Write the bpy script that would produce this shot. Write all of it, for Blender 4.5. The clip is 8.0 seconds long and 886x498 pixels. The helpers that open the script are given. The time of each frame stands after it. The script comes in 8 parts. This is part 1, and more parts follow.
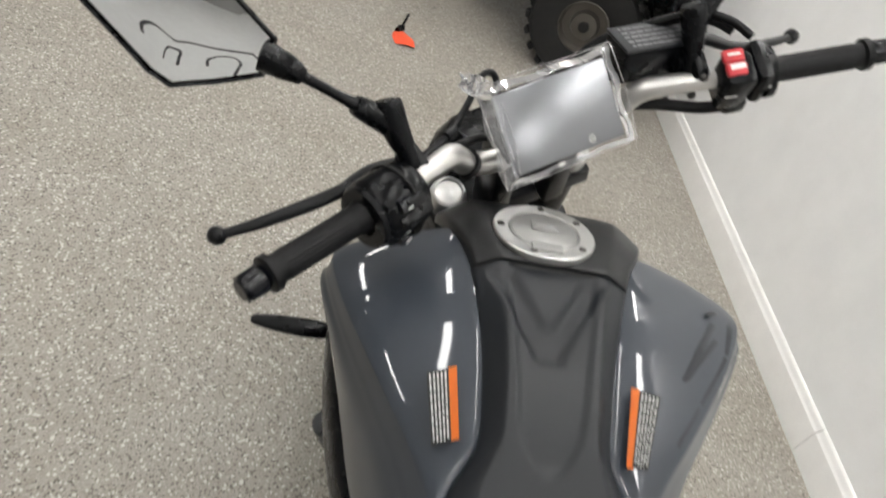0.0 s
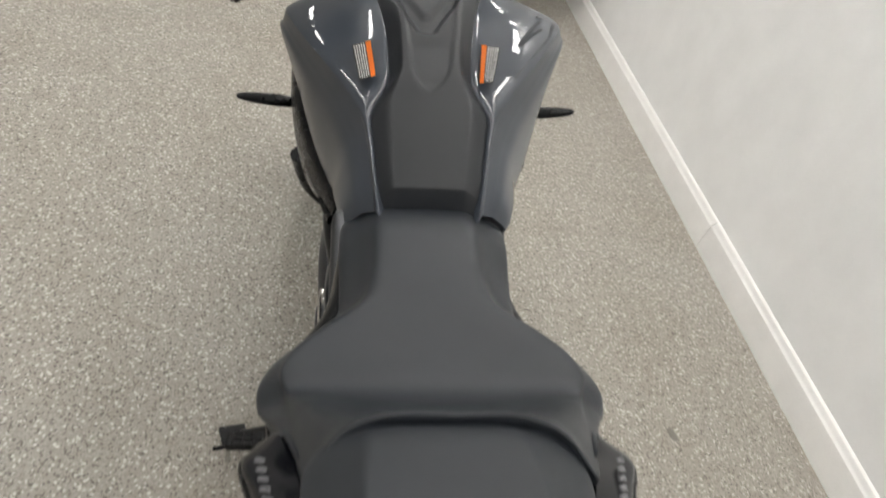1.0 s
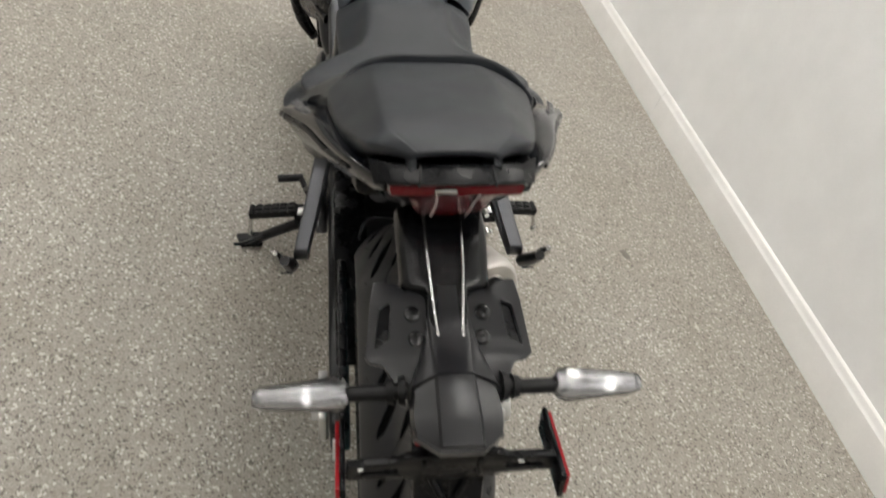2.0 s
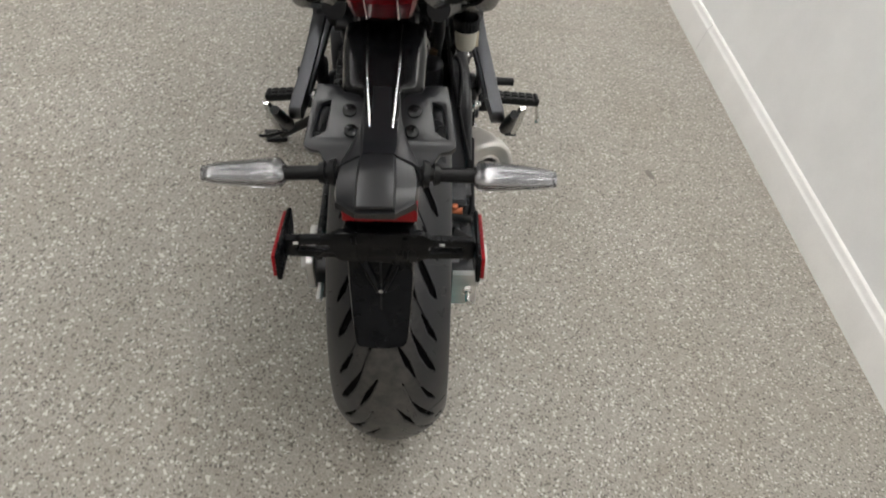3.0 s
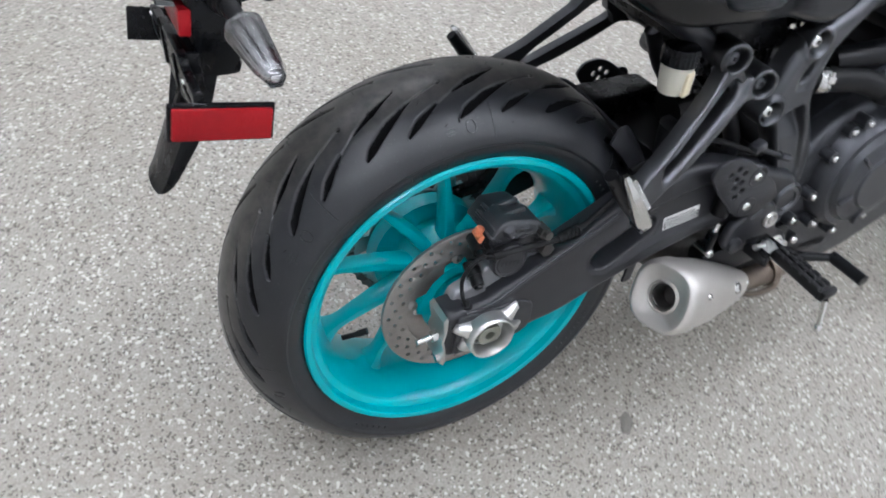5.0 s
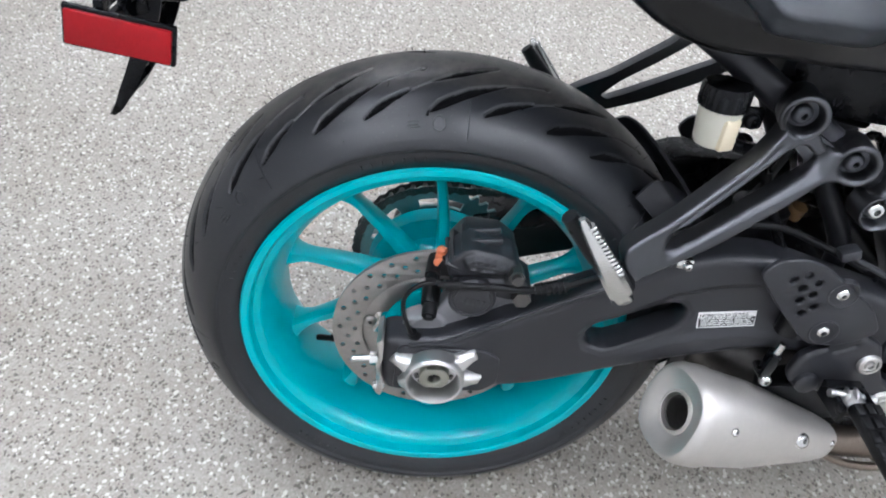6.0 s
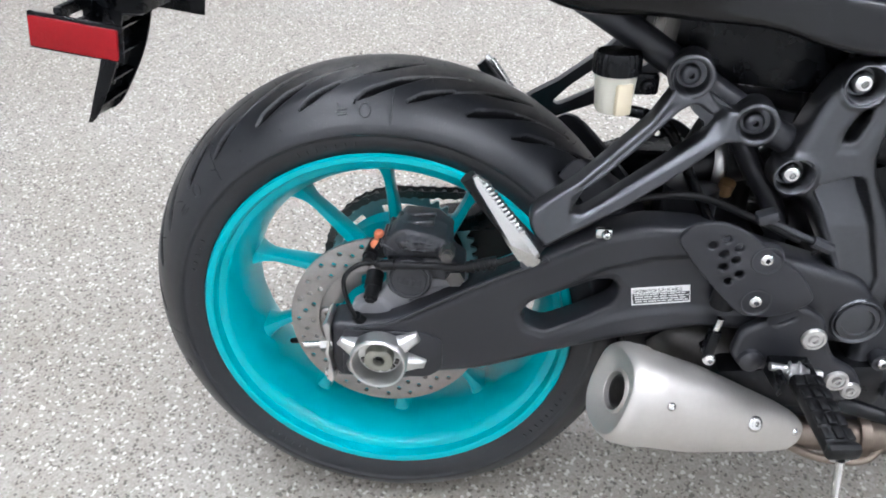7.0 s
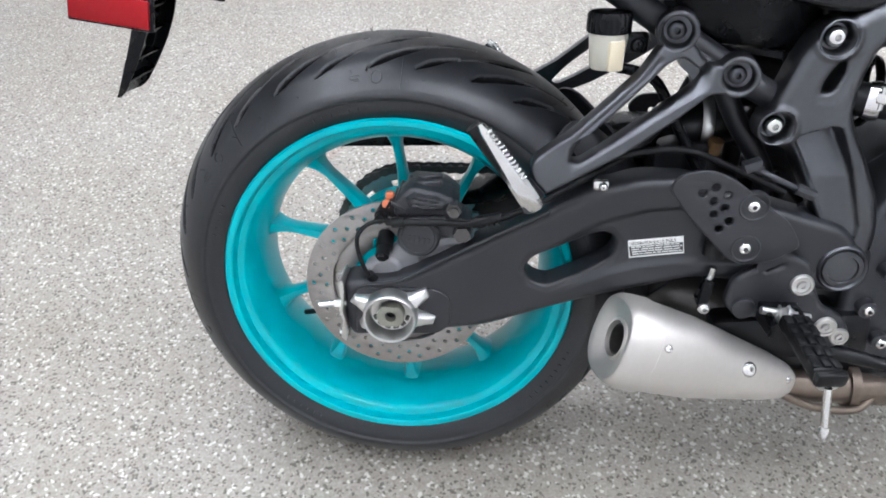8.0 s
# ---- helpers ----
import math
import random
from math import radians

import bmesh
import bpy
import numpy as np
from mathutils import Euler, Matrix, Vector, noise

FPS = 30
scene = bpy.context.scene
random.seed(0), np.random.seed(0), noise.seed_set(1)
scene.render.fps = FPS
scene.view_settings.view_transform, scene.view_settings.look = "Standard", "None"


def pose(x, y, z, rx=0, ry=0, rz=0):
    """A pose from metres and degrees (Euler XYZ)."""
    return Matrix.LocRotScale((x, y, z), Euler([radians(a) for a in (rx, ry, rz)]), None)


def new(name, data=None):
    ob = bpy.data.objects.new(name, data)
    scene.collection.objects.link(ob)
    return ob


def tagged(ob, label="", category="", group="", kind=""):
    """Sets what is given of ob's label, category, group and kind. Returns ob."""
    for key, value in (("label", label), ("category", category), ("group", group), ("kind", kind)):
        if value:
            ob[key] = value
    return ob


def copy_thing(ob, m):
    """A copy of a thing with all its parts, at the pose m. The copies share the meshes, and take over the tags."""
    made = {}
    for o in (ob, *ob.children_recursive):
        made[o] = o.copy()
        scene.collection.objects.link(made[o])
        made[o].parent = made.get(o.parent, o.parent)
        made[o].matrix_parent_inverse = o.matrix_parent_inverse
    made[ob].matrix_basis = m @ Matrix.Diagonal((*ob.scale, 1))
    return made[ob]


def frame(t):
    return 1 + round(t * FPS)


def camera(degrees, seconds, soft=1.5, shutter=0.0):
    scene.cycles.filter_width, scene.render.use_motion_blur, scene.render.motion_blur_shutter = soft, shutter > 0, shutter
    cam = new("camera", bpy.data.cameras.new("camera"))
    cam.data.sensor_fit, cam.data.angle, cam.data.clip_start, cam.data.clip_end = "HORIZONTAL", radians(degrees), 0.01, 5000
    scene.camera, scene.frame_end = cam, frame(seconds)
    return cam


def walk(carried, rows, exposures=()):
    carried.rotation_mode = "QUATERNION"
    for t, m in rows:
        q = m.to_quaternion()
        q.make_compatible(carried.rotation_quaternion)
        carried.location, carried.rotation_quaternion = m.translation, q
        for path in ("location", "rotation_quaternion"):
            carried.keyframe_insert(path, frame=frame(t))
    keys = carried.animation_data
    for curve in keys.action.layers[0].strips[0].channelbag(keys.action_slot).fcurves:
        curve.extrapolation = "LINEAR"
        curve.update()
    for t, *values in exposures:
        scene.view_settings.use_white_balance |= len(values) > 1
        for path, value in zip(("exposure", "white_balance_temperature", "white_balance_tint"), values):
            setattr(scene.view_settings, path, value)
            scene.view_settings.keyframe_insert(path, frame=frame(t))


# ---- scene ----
# ---- the camera and its way ----
cam = camera(62.0, 8.0, soft=1.8, shutter=0.3)
PATH = [
    (0.0, -0.4993, 0.3318, 1.386, 48.26, -23.22, 3.67),
    (0.2, -0.4945, 0.2253, 1.3985, 47.98, -22.56, 2.0),
    (0.5, -0.4652, 0.0483, 1.4029, 47.99, -21.3, -0.72),
    (1.0, -0.4214, -0.259, 1.3974, 48.81, -18.91, -3.46),
    (1.5, -0.4707, -0.5334, 1.3778, 48.35, -18.38, -5.39),
    (2.0, -0.4366, -0.7033, 1.3362, 46.76, -18.15, -6.39),
    (2.2, -0.4014, -0.7608, 1.3212, 46.14, -17.94, -5.97),
    (3.3, -0.1735, -0.9289, 1.2627, 41.2, -14.55, 4.7),
    (3.5, -0.0904, -0.8852, 1.2195, 39.09, -14.07, 9.54),
    (4.0, 0.1351, -0.6937, 1.1796, 34.53, -12.03, 26.76),
    (4.5, 0.3119, -0.5508, 1.1724, 36.41, -10.06, 47.87),
    (4.7, 0.3988, -0.5033, 1.1813, 37.53, -9.92, 54.89),
    (5.8, 0.5049, -0.0898, 1.0876, 38.97, -6.11, 88.08),
    (6.0, 0.5043, -0.0404, 1.0767, 40.08, -4.58, 90.92),
    (6.5, 0.5563, 0.0954, 1.0562, 44.07, -1.36, 93.29),
    (7.0, 0.6135, 0.1275, 1.0313, 46.95, 0.82, 94.34),
    (7.5, 0.6851, 0.1264, 1.0199, 49.48, 1.39, 94.37),
    (8.0, 0.7127, 0.1292, 0.9979, 49.67, 1.49, 94.1),
]
EXPOSURES = [(0.0, 0.0, 6500, 10), (2.2, 0.0, 6700, 10), (3.5, -0.1, 6350, 11), (4.0, 0.05, 6200, 13), (4.5, 0.30, 5870, 12), (6.0, 0.70, 5700, 13), (7.0, 0.87, 5750, 13), (8.0, 0.85, 5750, 13)]
walk(cam, [(t, pose(*row)) for t, *row in PATH], EXPOSURES)

# ---- world and large lights ----
world = bpy.data.worlds.new("room_world")
scene.world = world
world.use_nodes = True
world.node_tree.nodes["Background"].inputs["Color"].default_value = (0.9, 0.92, 1.0, 1)
world.node_tree.nodes["Background"].inputs["Strength"].default_value = 0.05
LAMP = 35.0  # strength of the ceiling lights' diffusers
CEILING = 3.3
# ---- materials ----
def ramp(nt, src, stops):
    n = nt.nodes.new("ShaderNodeValToRGB")
    els = n.color_ramp.elements
    while len(els) < len(stops):
        els.new(0.5)
    for e, (p, c) in zip(els, stops):
        e.position, e.color = p, (*c, 1) if len(c) == 3 else c
    nt.links.new(src, n.inputs[0])
    return n.outputs["Color"]


def noise_tex(nt, vec, scale, detail=3.0, rough=0.55):
    n = nt.nodes.new("ShaderNodeTexNoise")
    n.inputs["Scale"].default_value, n.inputs["Detail"].default_value, n.inputs["Roughness"].default_value = scale, detail, rough
    nt.links.new(vec, n.inputs["Vector"])
    return n.outputs["Fac"]


def mixed(nt, kind, fac, a, b):
    n = nt.nodes.new("ShaderNodeMix")
    n.data_type, n.blend_type = "RGBA", kind
    for sock, v in ((n.inputs[0], fac), (n.inputs[6], a), (n.inputs[7], b)):
        if isinstance(v, bpy.types.NodeSocket):
            nt.links.new(v, sock)
        else:
            sock.default_value = v if isinstance(v, float) else (*v, 1)
    return n.outputs[2]


def matter(name, colour, rough=0.5, metal=0.0, coat=0.0, vary=0.12, grain=0.0, grain_scale=600.0, spread=0.08, spec=0.5,
           dust=0.0, through_light=0.0, glow=0.0, ior=1.5, stretch=(1, 1, 1), coat_rough=0.04, band=None):
    """A procedural surface: its colour varies at two scales, its gloss is uneven, and grain gives fine relief."""
    m = bpy.data.materials.new(name)
    m.use_nodes = True
    nt = m.node_tree
    b = nt.nodes["Principled BSDF"]
    tc = nt.nodes.new("ShaderNodeTexCoord")
    mp = nt.nodes.new("ShaderNodeMapping")
    mp.inputs["Scale"].default_value = stretch
    nt.links.new(tc.outputs["Object"], mp.inputs["Vector"])
    vec = mp.outputs["Vector"]
    big, small = noise_tex(nt, vec, 7.0, 4.0), noise_tex(nt, vec, 160.0, 2.0)
    lo, hi = tuple(c * (1 - vary) for c in colour), tuple(min(1.0, c * (1 + vary)) for c in colour)
    col = ramp(nt, big, [(0.3, lo), (0.7, hi)])
    col = mixed(nt, "MULTIPLY", 0.5, col, ramp(nt, small, [(0.35, (1 - vary,) * 3), (0.65, (1.0,) * 3)]))
    if dust:
        specks = noise_tex(nt, vec, 420.0, 2.0, 0.7)
        col = mixed(nt, "MIX", ramp(nt, specks, [(0.66, (0, 0, 0)), (0.74, (dust,) * 3)]), col, (0.45, 0.43, 0.4))
    if band:
        # grey dust that the floor has left on the running surface, thickest along the crown
        flat = nt.nodes.new("ShaderNodeVectorMath")
        flat.operation = "MULTIPLY"
        flat.inputs[1].default_value = (0, 1, 1)
        nt.links.new(vec, flat.inputs[0])
        far = nt.nodes.new("ShaderNodeVectorMath")
        far.operation = "LENGTH"
        nt.links.new(flat.outputs[0], far.inputs[0])
        film = nt.nodes.new("ShaderNodeMapRange")
        film.inputs["From Min"].default_value, film.inputs["From Max"].default_value = band
        film.inputs["To Max"].default_value = 0.72
        nt.links.new(far.outputs["Value"], film.inputs["Value"])
        worn = mixed(nt, "MULTIPLY", 1.0, film.outputs["Result"], ramp(nt, noise_tex(nt, vec, 55.0, 5.0, 0.65), [(0.35, (0.25,) * 3), (0.62, (1.0,) * 3)]))
        col = mixed(nt, "MIX", worn, col, (0.085, 0.079, 0.070))
    nt.links.new(col, b.inputs["Base Color"])
    r = nt.nodes.new("ShaderNodeMapRange")
    r.inputs["To Min"].default_value, r.inputs["To Max"].default_value = max(0.02, rough - spread), min(1.0, rough + spread)
    nt.links.new(noise_tex(nt, vec, 35.0, 4.0), r.inputs["Value"])
    nt.links.new(r.outputs["Result"], b.inputs["Roughness"])
    b.inputs["Metallic"].default_value = metal
    b.inputs["Coat Weight"].default_value = coat
    b.inputs["Coat Roughness"].default_value = coat_rough
    b.inputs["Specular IOR Level"].default_value = spec
    b.inputs["Transmission Weight"].default_value = through_light
    b.inputs["IOR"].default_value = ior
    if glow:
        b.inputs["Emission Color"].default_value = (*colour, 1)
        b.inputs["Emission Strength"].default_value = glow
    if grain:
        bump = nt.nodes.new("ShaderNodeBump")
        bump.inputs["Strength"].default_value, bump.inputs["Distance"].default_value = grain, 0.001
        nt.links.new(noise_tex(nt, vec, grain_scale, 3.0), bump.inputs["Height"])
        nt.links.new(bump.outputs["Normal"], b.inputs["Normal"])
    return m


def floor_matter():
    """Epoxy floor strewn with pale, tan and dark paint chips a few millimetres wide, sealed and slightly glossy."""
    m = bpy.data.materials.new("flake_floor")
    m.use_nodes = True
    nt = m.node_tree
    b = nt.nodes["Principled BSDF"]
    vec = nt.nodes.new("ShaderNodeTexCoord").outputs["Object"]

    def chips(scale, stops):
        v = nt.nodes.new("ShaderNodeTexVoronoi")
        v.inputs["Scale"].default_value = scale
        nt.links.new(vec, v.inputs["Vector"])
        sep = nt.nodes.new("ShaderNodeSeparateColor")
        nt.links.new(v.outputs["Color"], sep.inputs[0])
        n = ramp(nt, sep.outputs["Red"], stops)
        n.node.color_ramp.interpolation = "CONSTANT"
        return n
    base = chips(280.0, [(0.0, (0.305, 0.284, 0.248)), (0.25, (0.341, 0.320, 0.284)), (0.5, (0.278, 0.258, 0.225)), (0.7, (0.373, 0.353, 0.317)),
                         (0.85, (0.319, 0.296, 0.257)), (0.93, (0.155, 0.141, 0.120))])
    light = chips(205.0, [(0.0, (0, 0, 0)), (0.79, (0.76, 0.76, 0.76)), (0.87, (0, 0, 0))])
    dark = chips(235.0, [(0.0, (0, 0, 0)), (0.5, (0.72, 0.72, 0.72)), (0.565, (0, 0, 0))])
    col = mixed(nt, "MIX", light, base, (0.66, 0.642, 0.605))
    col = mixed(nt, "MIX", dark, col, (0.075, 0.069, 0.061))
    col = mixed(nt, "MULTIPLY", 0.6, col, ramp(nt, noise_tex(nt, vec, 3.0, 5.0), [(0.3, (0.80, 0.77, 0.73)), (0.7, (1, 1, 1))]))
    nt.links.new(col, b.inputs["Base Color"])
    r = nt.nodes.new("ShaderNodeMapRange")
    r.inputs["To Min"].default_value, r.inputs["To Max"].default_value = 0.30, 0.58
    nt.links.new(noise_tex(nt, vec, 60.0, 4.0), r.inputs["Value"])
    nt.links.new(r.outputs["Result"], b.inputs["Roughness"])
    b.inputs["Specular IOR Level"].default_value = 0.4
    bump = nt.nodes.new("ShaderNodeBump")
    bump.inputs["Strength"].default_value, bump.inputs["Distance"].default_value = 0.2, 0.002
    nt.links.new(noise_tex(nt, vec, 220.0, 3.0), bump.inputs["Height"])
    nt.links.new(bump.outputs["Normal"], b.inputs["Normal"])
    return m


M_FLOOR = floor_matter()
M_WALL = matter("wall_paint", (0.90, 0.90, 0.895), 0.55, vary=0.03, grain=0.25, grain_scale=260.0)
# for walls out of view; the grey is chosen to bounce less light
M_UNSEEN_WALL = matter("unseen_wall_grey", (0.42, 0.42, 0.41), 0.6, vary=0.04, grain=0.25, grain_scale=260.0)
M_LINE = matter("dark_wall_graphic", (0.06, 0.06, 0.065), 0.5, vary=0.05)
M_TRIM = matter("white_trim", (0.90, 0.89, 0.87), 0.35, vary=0.04)
# grey rather than white, so that the ceiling throws back less fill light
M_CEIL = matter("ceiling_paint", (0.45, 0.45, 0.45), 0.8, vary=0.03)
M_DARK_METAL = matter("dark_fixture", (0.3, 0.3, 0.31), 0.5, vary=0.05)
M_GLOW = matter("light_diffuser", (1.0, 0.985, 0.955), 0.6, vary=0.0, glow=LAMP)
M_TANK = matter("grey_gloss_paint", (0.034, 0.041, 0.052), 0.42, coat=0.7, vary=0.05, spread=0.03, spec=0.25)
M_COVER = matter("charcoal_plastic", (0.0110, 0.0128, 0.0158), 0.40, vary=0.1, grain=0.12, grain_scale=1500.0, spread=0.05, spec=0.4)
M_BLACK = matter("black_plastic", (0.0030, 0.0034, 0.0043), 0.27, vary=0.2, grain=0.08, grain_scale=900.0, dust=0.02, spec=0.18)
M_GLOSS = matter("gloss_black_plastic", (0.0035, 0.0040, 0.0060), 0.15, coat=0.2, vary=0.15, spec=0.35)
M_SEAT = matter("seat_vinyl", (0.0160, 0.0192, 0.0238), 0.41, vary=0.08, grain=0.35, grain_scale=1100.0, spec=0.42)
M_FRAME = matter("satin_black_metal", (0.006, 0.0064, 0.0075), 0.30, metal=0.0, vary=0.12, grain=0.10, grain_scale=700.0, dust=0.04, spec=0.24)
M_SATIN = matter("satin_black_casting", (0.0165, 0.0172, 0.0205), 0.37, vary=0.10, grain=0.08, grain_scale=1400.0, spec=0.46)
M_SATIN_L = matter("grey_black_satin", (0.100, 0.103, 0.111), 0.38, metal=1.0, vary=0.08, grain=0.08, grain_scale=1400.0, spread=0.05)
M_SHINE = matter("shiny_black_plastic", (0.0045, 0.0048, 0.0056), 0.22, vary=0.15, grain=0.06, grain_scale=900.0, dust=0.03, spec=0.36)
M_CASE = matter("grey_black_casting", (0.045, 0.047, 0.053), 0.34, metal=0.5, vary=0.18, grain=0.3, grain_scale=500.0, dust=0.1)
M_RUBBER = matter("tyre_rubber", (0.0110, 0.0120, 0.0142), 0.31, vary=0.15, grain=0.06, grain_scale=700.0, spec=0.52)
M_TREAD = matter("dusty_tread_rubber", (0.0110, 0.0122, 0.0150), 0.37, vary=0.15, grain=0.06, grain_scale=700.0, dust=0.10, spec=0.52, band=(0.303, 0.3155))
# the tyre's rubber darkened, to stand for shade inside the grooves
M_GROOVE_SHADE = matter("shaded_groove_rubber", (0.004, 0.004, 0.0045), 0.8, vary=0.1, spec=0.05)
M_RUBBER_S = matter("soft_rubber", (0.0042, 0.0044, 0.005), 0.44, vary=0.12, grain=0.2, grain_scale=900.0, dust=0.03, spec=0.24)
M_TEAL = matter("teal_paint", (0.0, 0.36, 0.412), 0.30, coat=0.25, coat_rough=0.16, vary=0.02, spread=0.01, spec=0.3)
M_ALU = matter("cast_aluminium", (0.62, 0.62, 0.61), 0.34, metal=1.0, vary=0.08, grain=0.1)
M_CHROME = matter("bright_steel", (0.64, 0.64, 0.63), 0.2, metal=1.0, vary=0.05, spread=0.05)
M_BAR = matter("silver_bar", (0.66, 0.65, 0.63), 0.33, metal=0.9, vary=0.04)
M_STEEL = matter("brushed_steel", (0.56, 0.55, 0.53), 0.42, metal=1.0, vary=0.06, grain=0.12, grain_scale=220.0, stretch=(1, 6, 6))
M_LID = matter("dull_brushed_lid", (0.36, 0.36, 0.35), 0.46, metal=0.9, vary=0.06, grain=0.2, grain_scale=400.0, stretch=(1, 8, 1))
M_MUFFLER = matter("satin_muffler_steel", (0.57, 0.55, 0.52), 0.52, metal=0.9, vary=0.05, grain=0.06, spread=0.06)
M_DISC = matter("brake_disc_steel", (0.34, 0.325, 0.31), 0.36, metal=0.9, vary=0.12, grain=0.1, grain_scale=300.0)
# sprocket steel with the teal hub's reflection mixed into its colour
M_SPROCKET = matter("hub_tinted_steel", (0.22, 0.36, 0.37), 0.42, metal=0.6, vary=0.12)
M_CHAIN = matter("dark_chain_steel", (0.10, 0.095, 0.09), 0.4, metal=0.8, vary=0.25)
M_HEADER = matter("heat_tinted_steel", (0.20, 0.165, 0.135), 0.4, metal=1.0, vary=0.2)
M_HOUSE = matter("grained_black_plastic", (0.0085, 0.0090, 0.0108), 0.29, vary=0.05, grain=0.03, grain_scale=900.0, spec=0.46, spread=0.02)
M_CALIPER = matter("grey_caliper_paint", (0.027, 0.028, 0.032), 0.36, metal=0.2, vary=0.15, grain=0.3)
M_NUT = matter("olive_grey_steel", (0.27, 0.27, 0.23), 0.42, metal=0.7, vary=0.08, grain=0.1)
M_BRACKET = matter("grey_anodised", (0.26, 0.26, 0.27), 0.45, metal=0.35, vary=0.08, grain=0.2)
M_RED = matter("red_reflector", (0.28, 0.006, 0.010), 0.30, spec=0.2, vary=0.12, grain=0.5, grain_scale=380.0)
M_TAIL = matter("dark_red_lens", (0.10, 0.002, 0.005), 0.2, coat=0.25, vary=0.15, spec=0.3)
M_SWITCH = matter("red_switch", (0.52, 0.02, 0.03), 0.4, vary=0.08)
M_ORANGE = matter("orange_label", (0.85, 0.20, 0.01), 0.45, vary=0.05)
M_COPPER = matter("orange_rubber_cap", (0.55, 0.16, 0.07), 0.5, vary=0.15)
M_WHITE = matter("white_print", (0.75, 0.75, 0.73), 0.5, vary=0.04)
M_SILVERPRINT = matter("silver_print", (0.16, 0.16, 0.17), 0.4, vary=0.05)
M_LIDPRINT = matter("grey_raised_print", (0.12, 0.12, 0.125), 0.45, vary=0.2)
M_FAINT = matter("dark_tone_print", (0.013, 0.016, 0.021), 0.40, vary=0.05, spec=0.35)
M_LABEL = matter("black_label", (0.02, 0.02, 0.02), 0.45, vary=0.05)
M_FLUID = matter("milky_reservoir", (0.66, 0.64, 0.54), 0.35, vary=0.05, through_light=0.25)
M_FLUID2 = matter("yellow_fluid", (0.66, 0.585, 0.42), 0.3, vary=0.05)
M_CLEAR = matter("clear_lens", (0.94, 0.95, 0.97), 0.06, vary=0.0, through_light=1.0, spread=0.03)
M_LENS_IN = matter("lens_reflector", (0.55, 0.55, 0.56), 0.22, metal=1.0, vary=0.1, grain=0.15, grain_scale=300.0)
M_FILM = matter("plastic_film", (0.97, 0.97, 0.98), 0.05, vary=0.0, through_light=0.82, spread=0.03, ior=1.25)
M_PANEL = matter("dark_charcoal_plastic", (0.0085, 0.0090, 0.0098), 0.40, vary=0.1, grain=0.25, grain_scale=1100.0, spec=0.40)
M_SCREEN = matter("dash_screen", (0.22, 0.225, 0.24), 0.29, metal=0.85, vary=0.03, spread=0.03)
M_MIRROR = matter("mirror_glass", (0.88, 0.9, 0.91), 0.02, metal=1.0, vary=0.0, spread=0.0)
M_BROWN = matter("brown_rubber", (0.12, 0.07, 0.03), 0.5)
# near-black that stands for the shade inside holes, also used for seams
M_HOLE = matter("hole_dark", (0.006, 0.006, 0.006), 0.8)
M_FAR_TYRE = matter("far_tyre", (0.006, 0.006, 0.006), 0.75, vary=0.2, grain=0.5)
M_FAR_RIM = matter("far_rim", (0.11, 0.10, 0.088), 0.45, metal=0.5, vary=0.1)
M_STAIN = matter("dark_stain", (0.16, 0.148, 0.13), 0.6, vary=0.3)
# ---- mesh helpers ----
def part(name, bm, material, parent=None, label="", sharp=38.0):
    """Links a bmesh as one mesh object, under a thing or a part. Edges sharper than the angle stay hard."""
    bmesh.ops.recalc_face_normals(bm, faces=bm.faces)
    for f in bm.faces:
        f.smooth = True
    for e in bm.edges:
        if len(e.link_faces) == 2 and e.calc_face_angle(0.0) > radians(sharp):
            e.smooth = False
    me = bpy.data.meshes.new(name)
    bm.to_mesh(me)
    bm.free()
    me.materials.append(material)
    ob = new(name, me)
    ob.parent = parent
    if label:
        tagged(ob, label)
    return ob


def fresh():
    return bmesh.new()


def spline(pts, n):
    """A smooth line through the points, n steps to each span."""
    p = [Vector(q) for q in pts]
    out = []
    for i in range(len(p) - 1):
        a, b, c, d = p[max(i - 1, 0)], p[i], p[i + 1], p[min(i + 2, len(p) - 1)]
        for k in range(n):
            t = k / n
            out.append(0.5 * (2 * b + (c - a) * t + (2 * a - 5 * b + 4 * c - d) * t * t + (3 * b - a - 3 * c + d) * t ** 3))
    out.append(p[-1])
    return out


def skin(bm, rings, closed=True, caps=True):
    """Faces between rings of points; each ring has as many points as the next."""
    vs = [[bm.verts.new(q) for q in ring] for ring in rings]
    n = len(vs[0])
    for a, b in zip(vs, vs[1:]):
        for i in range(n if closed else n - 1):
            j = (i + 1) % n
            try:
                bm.faces.new((a[i], a[j], b[j], b[i]))
            except ValueError:
                pass
    if caps and closed:
        bm.faces.new(list(reversed(vs[0])))
        bm.faces.new(vs[-1])
    return bm


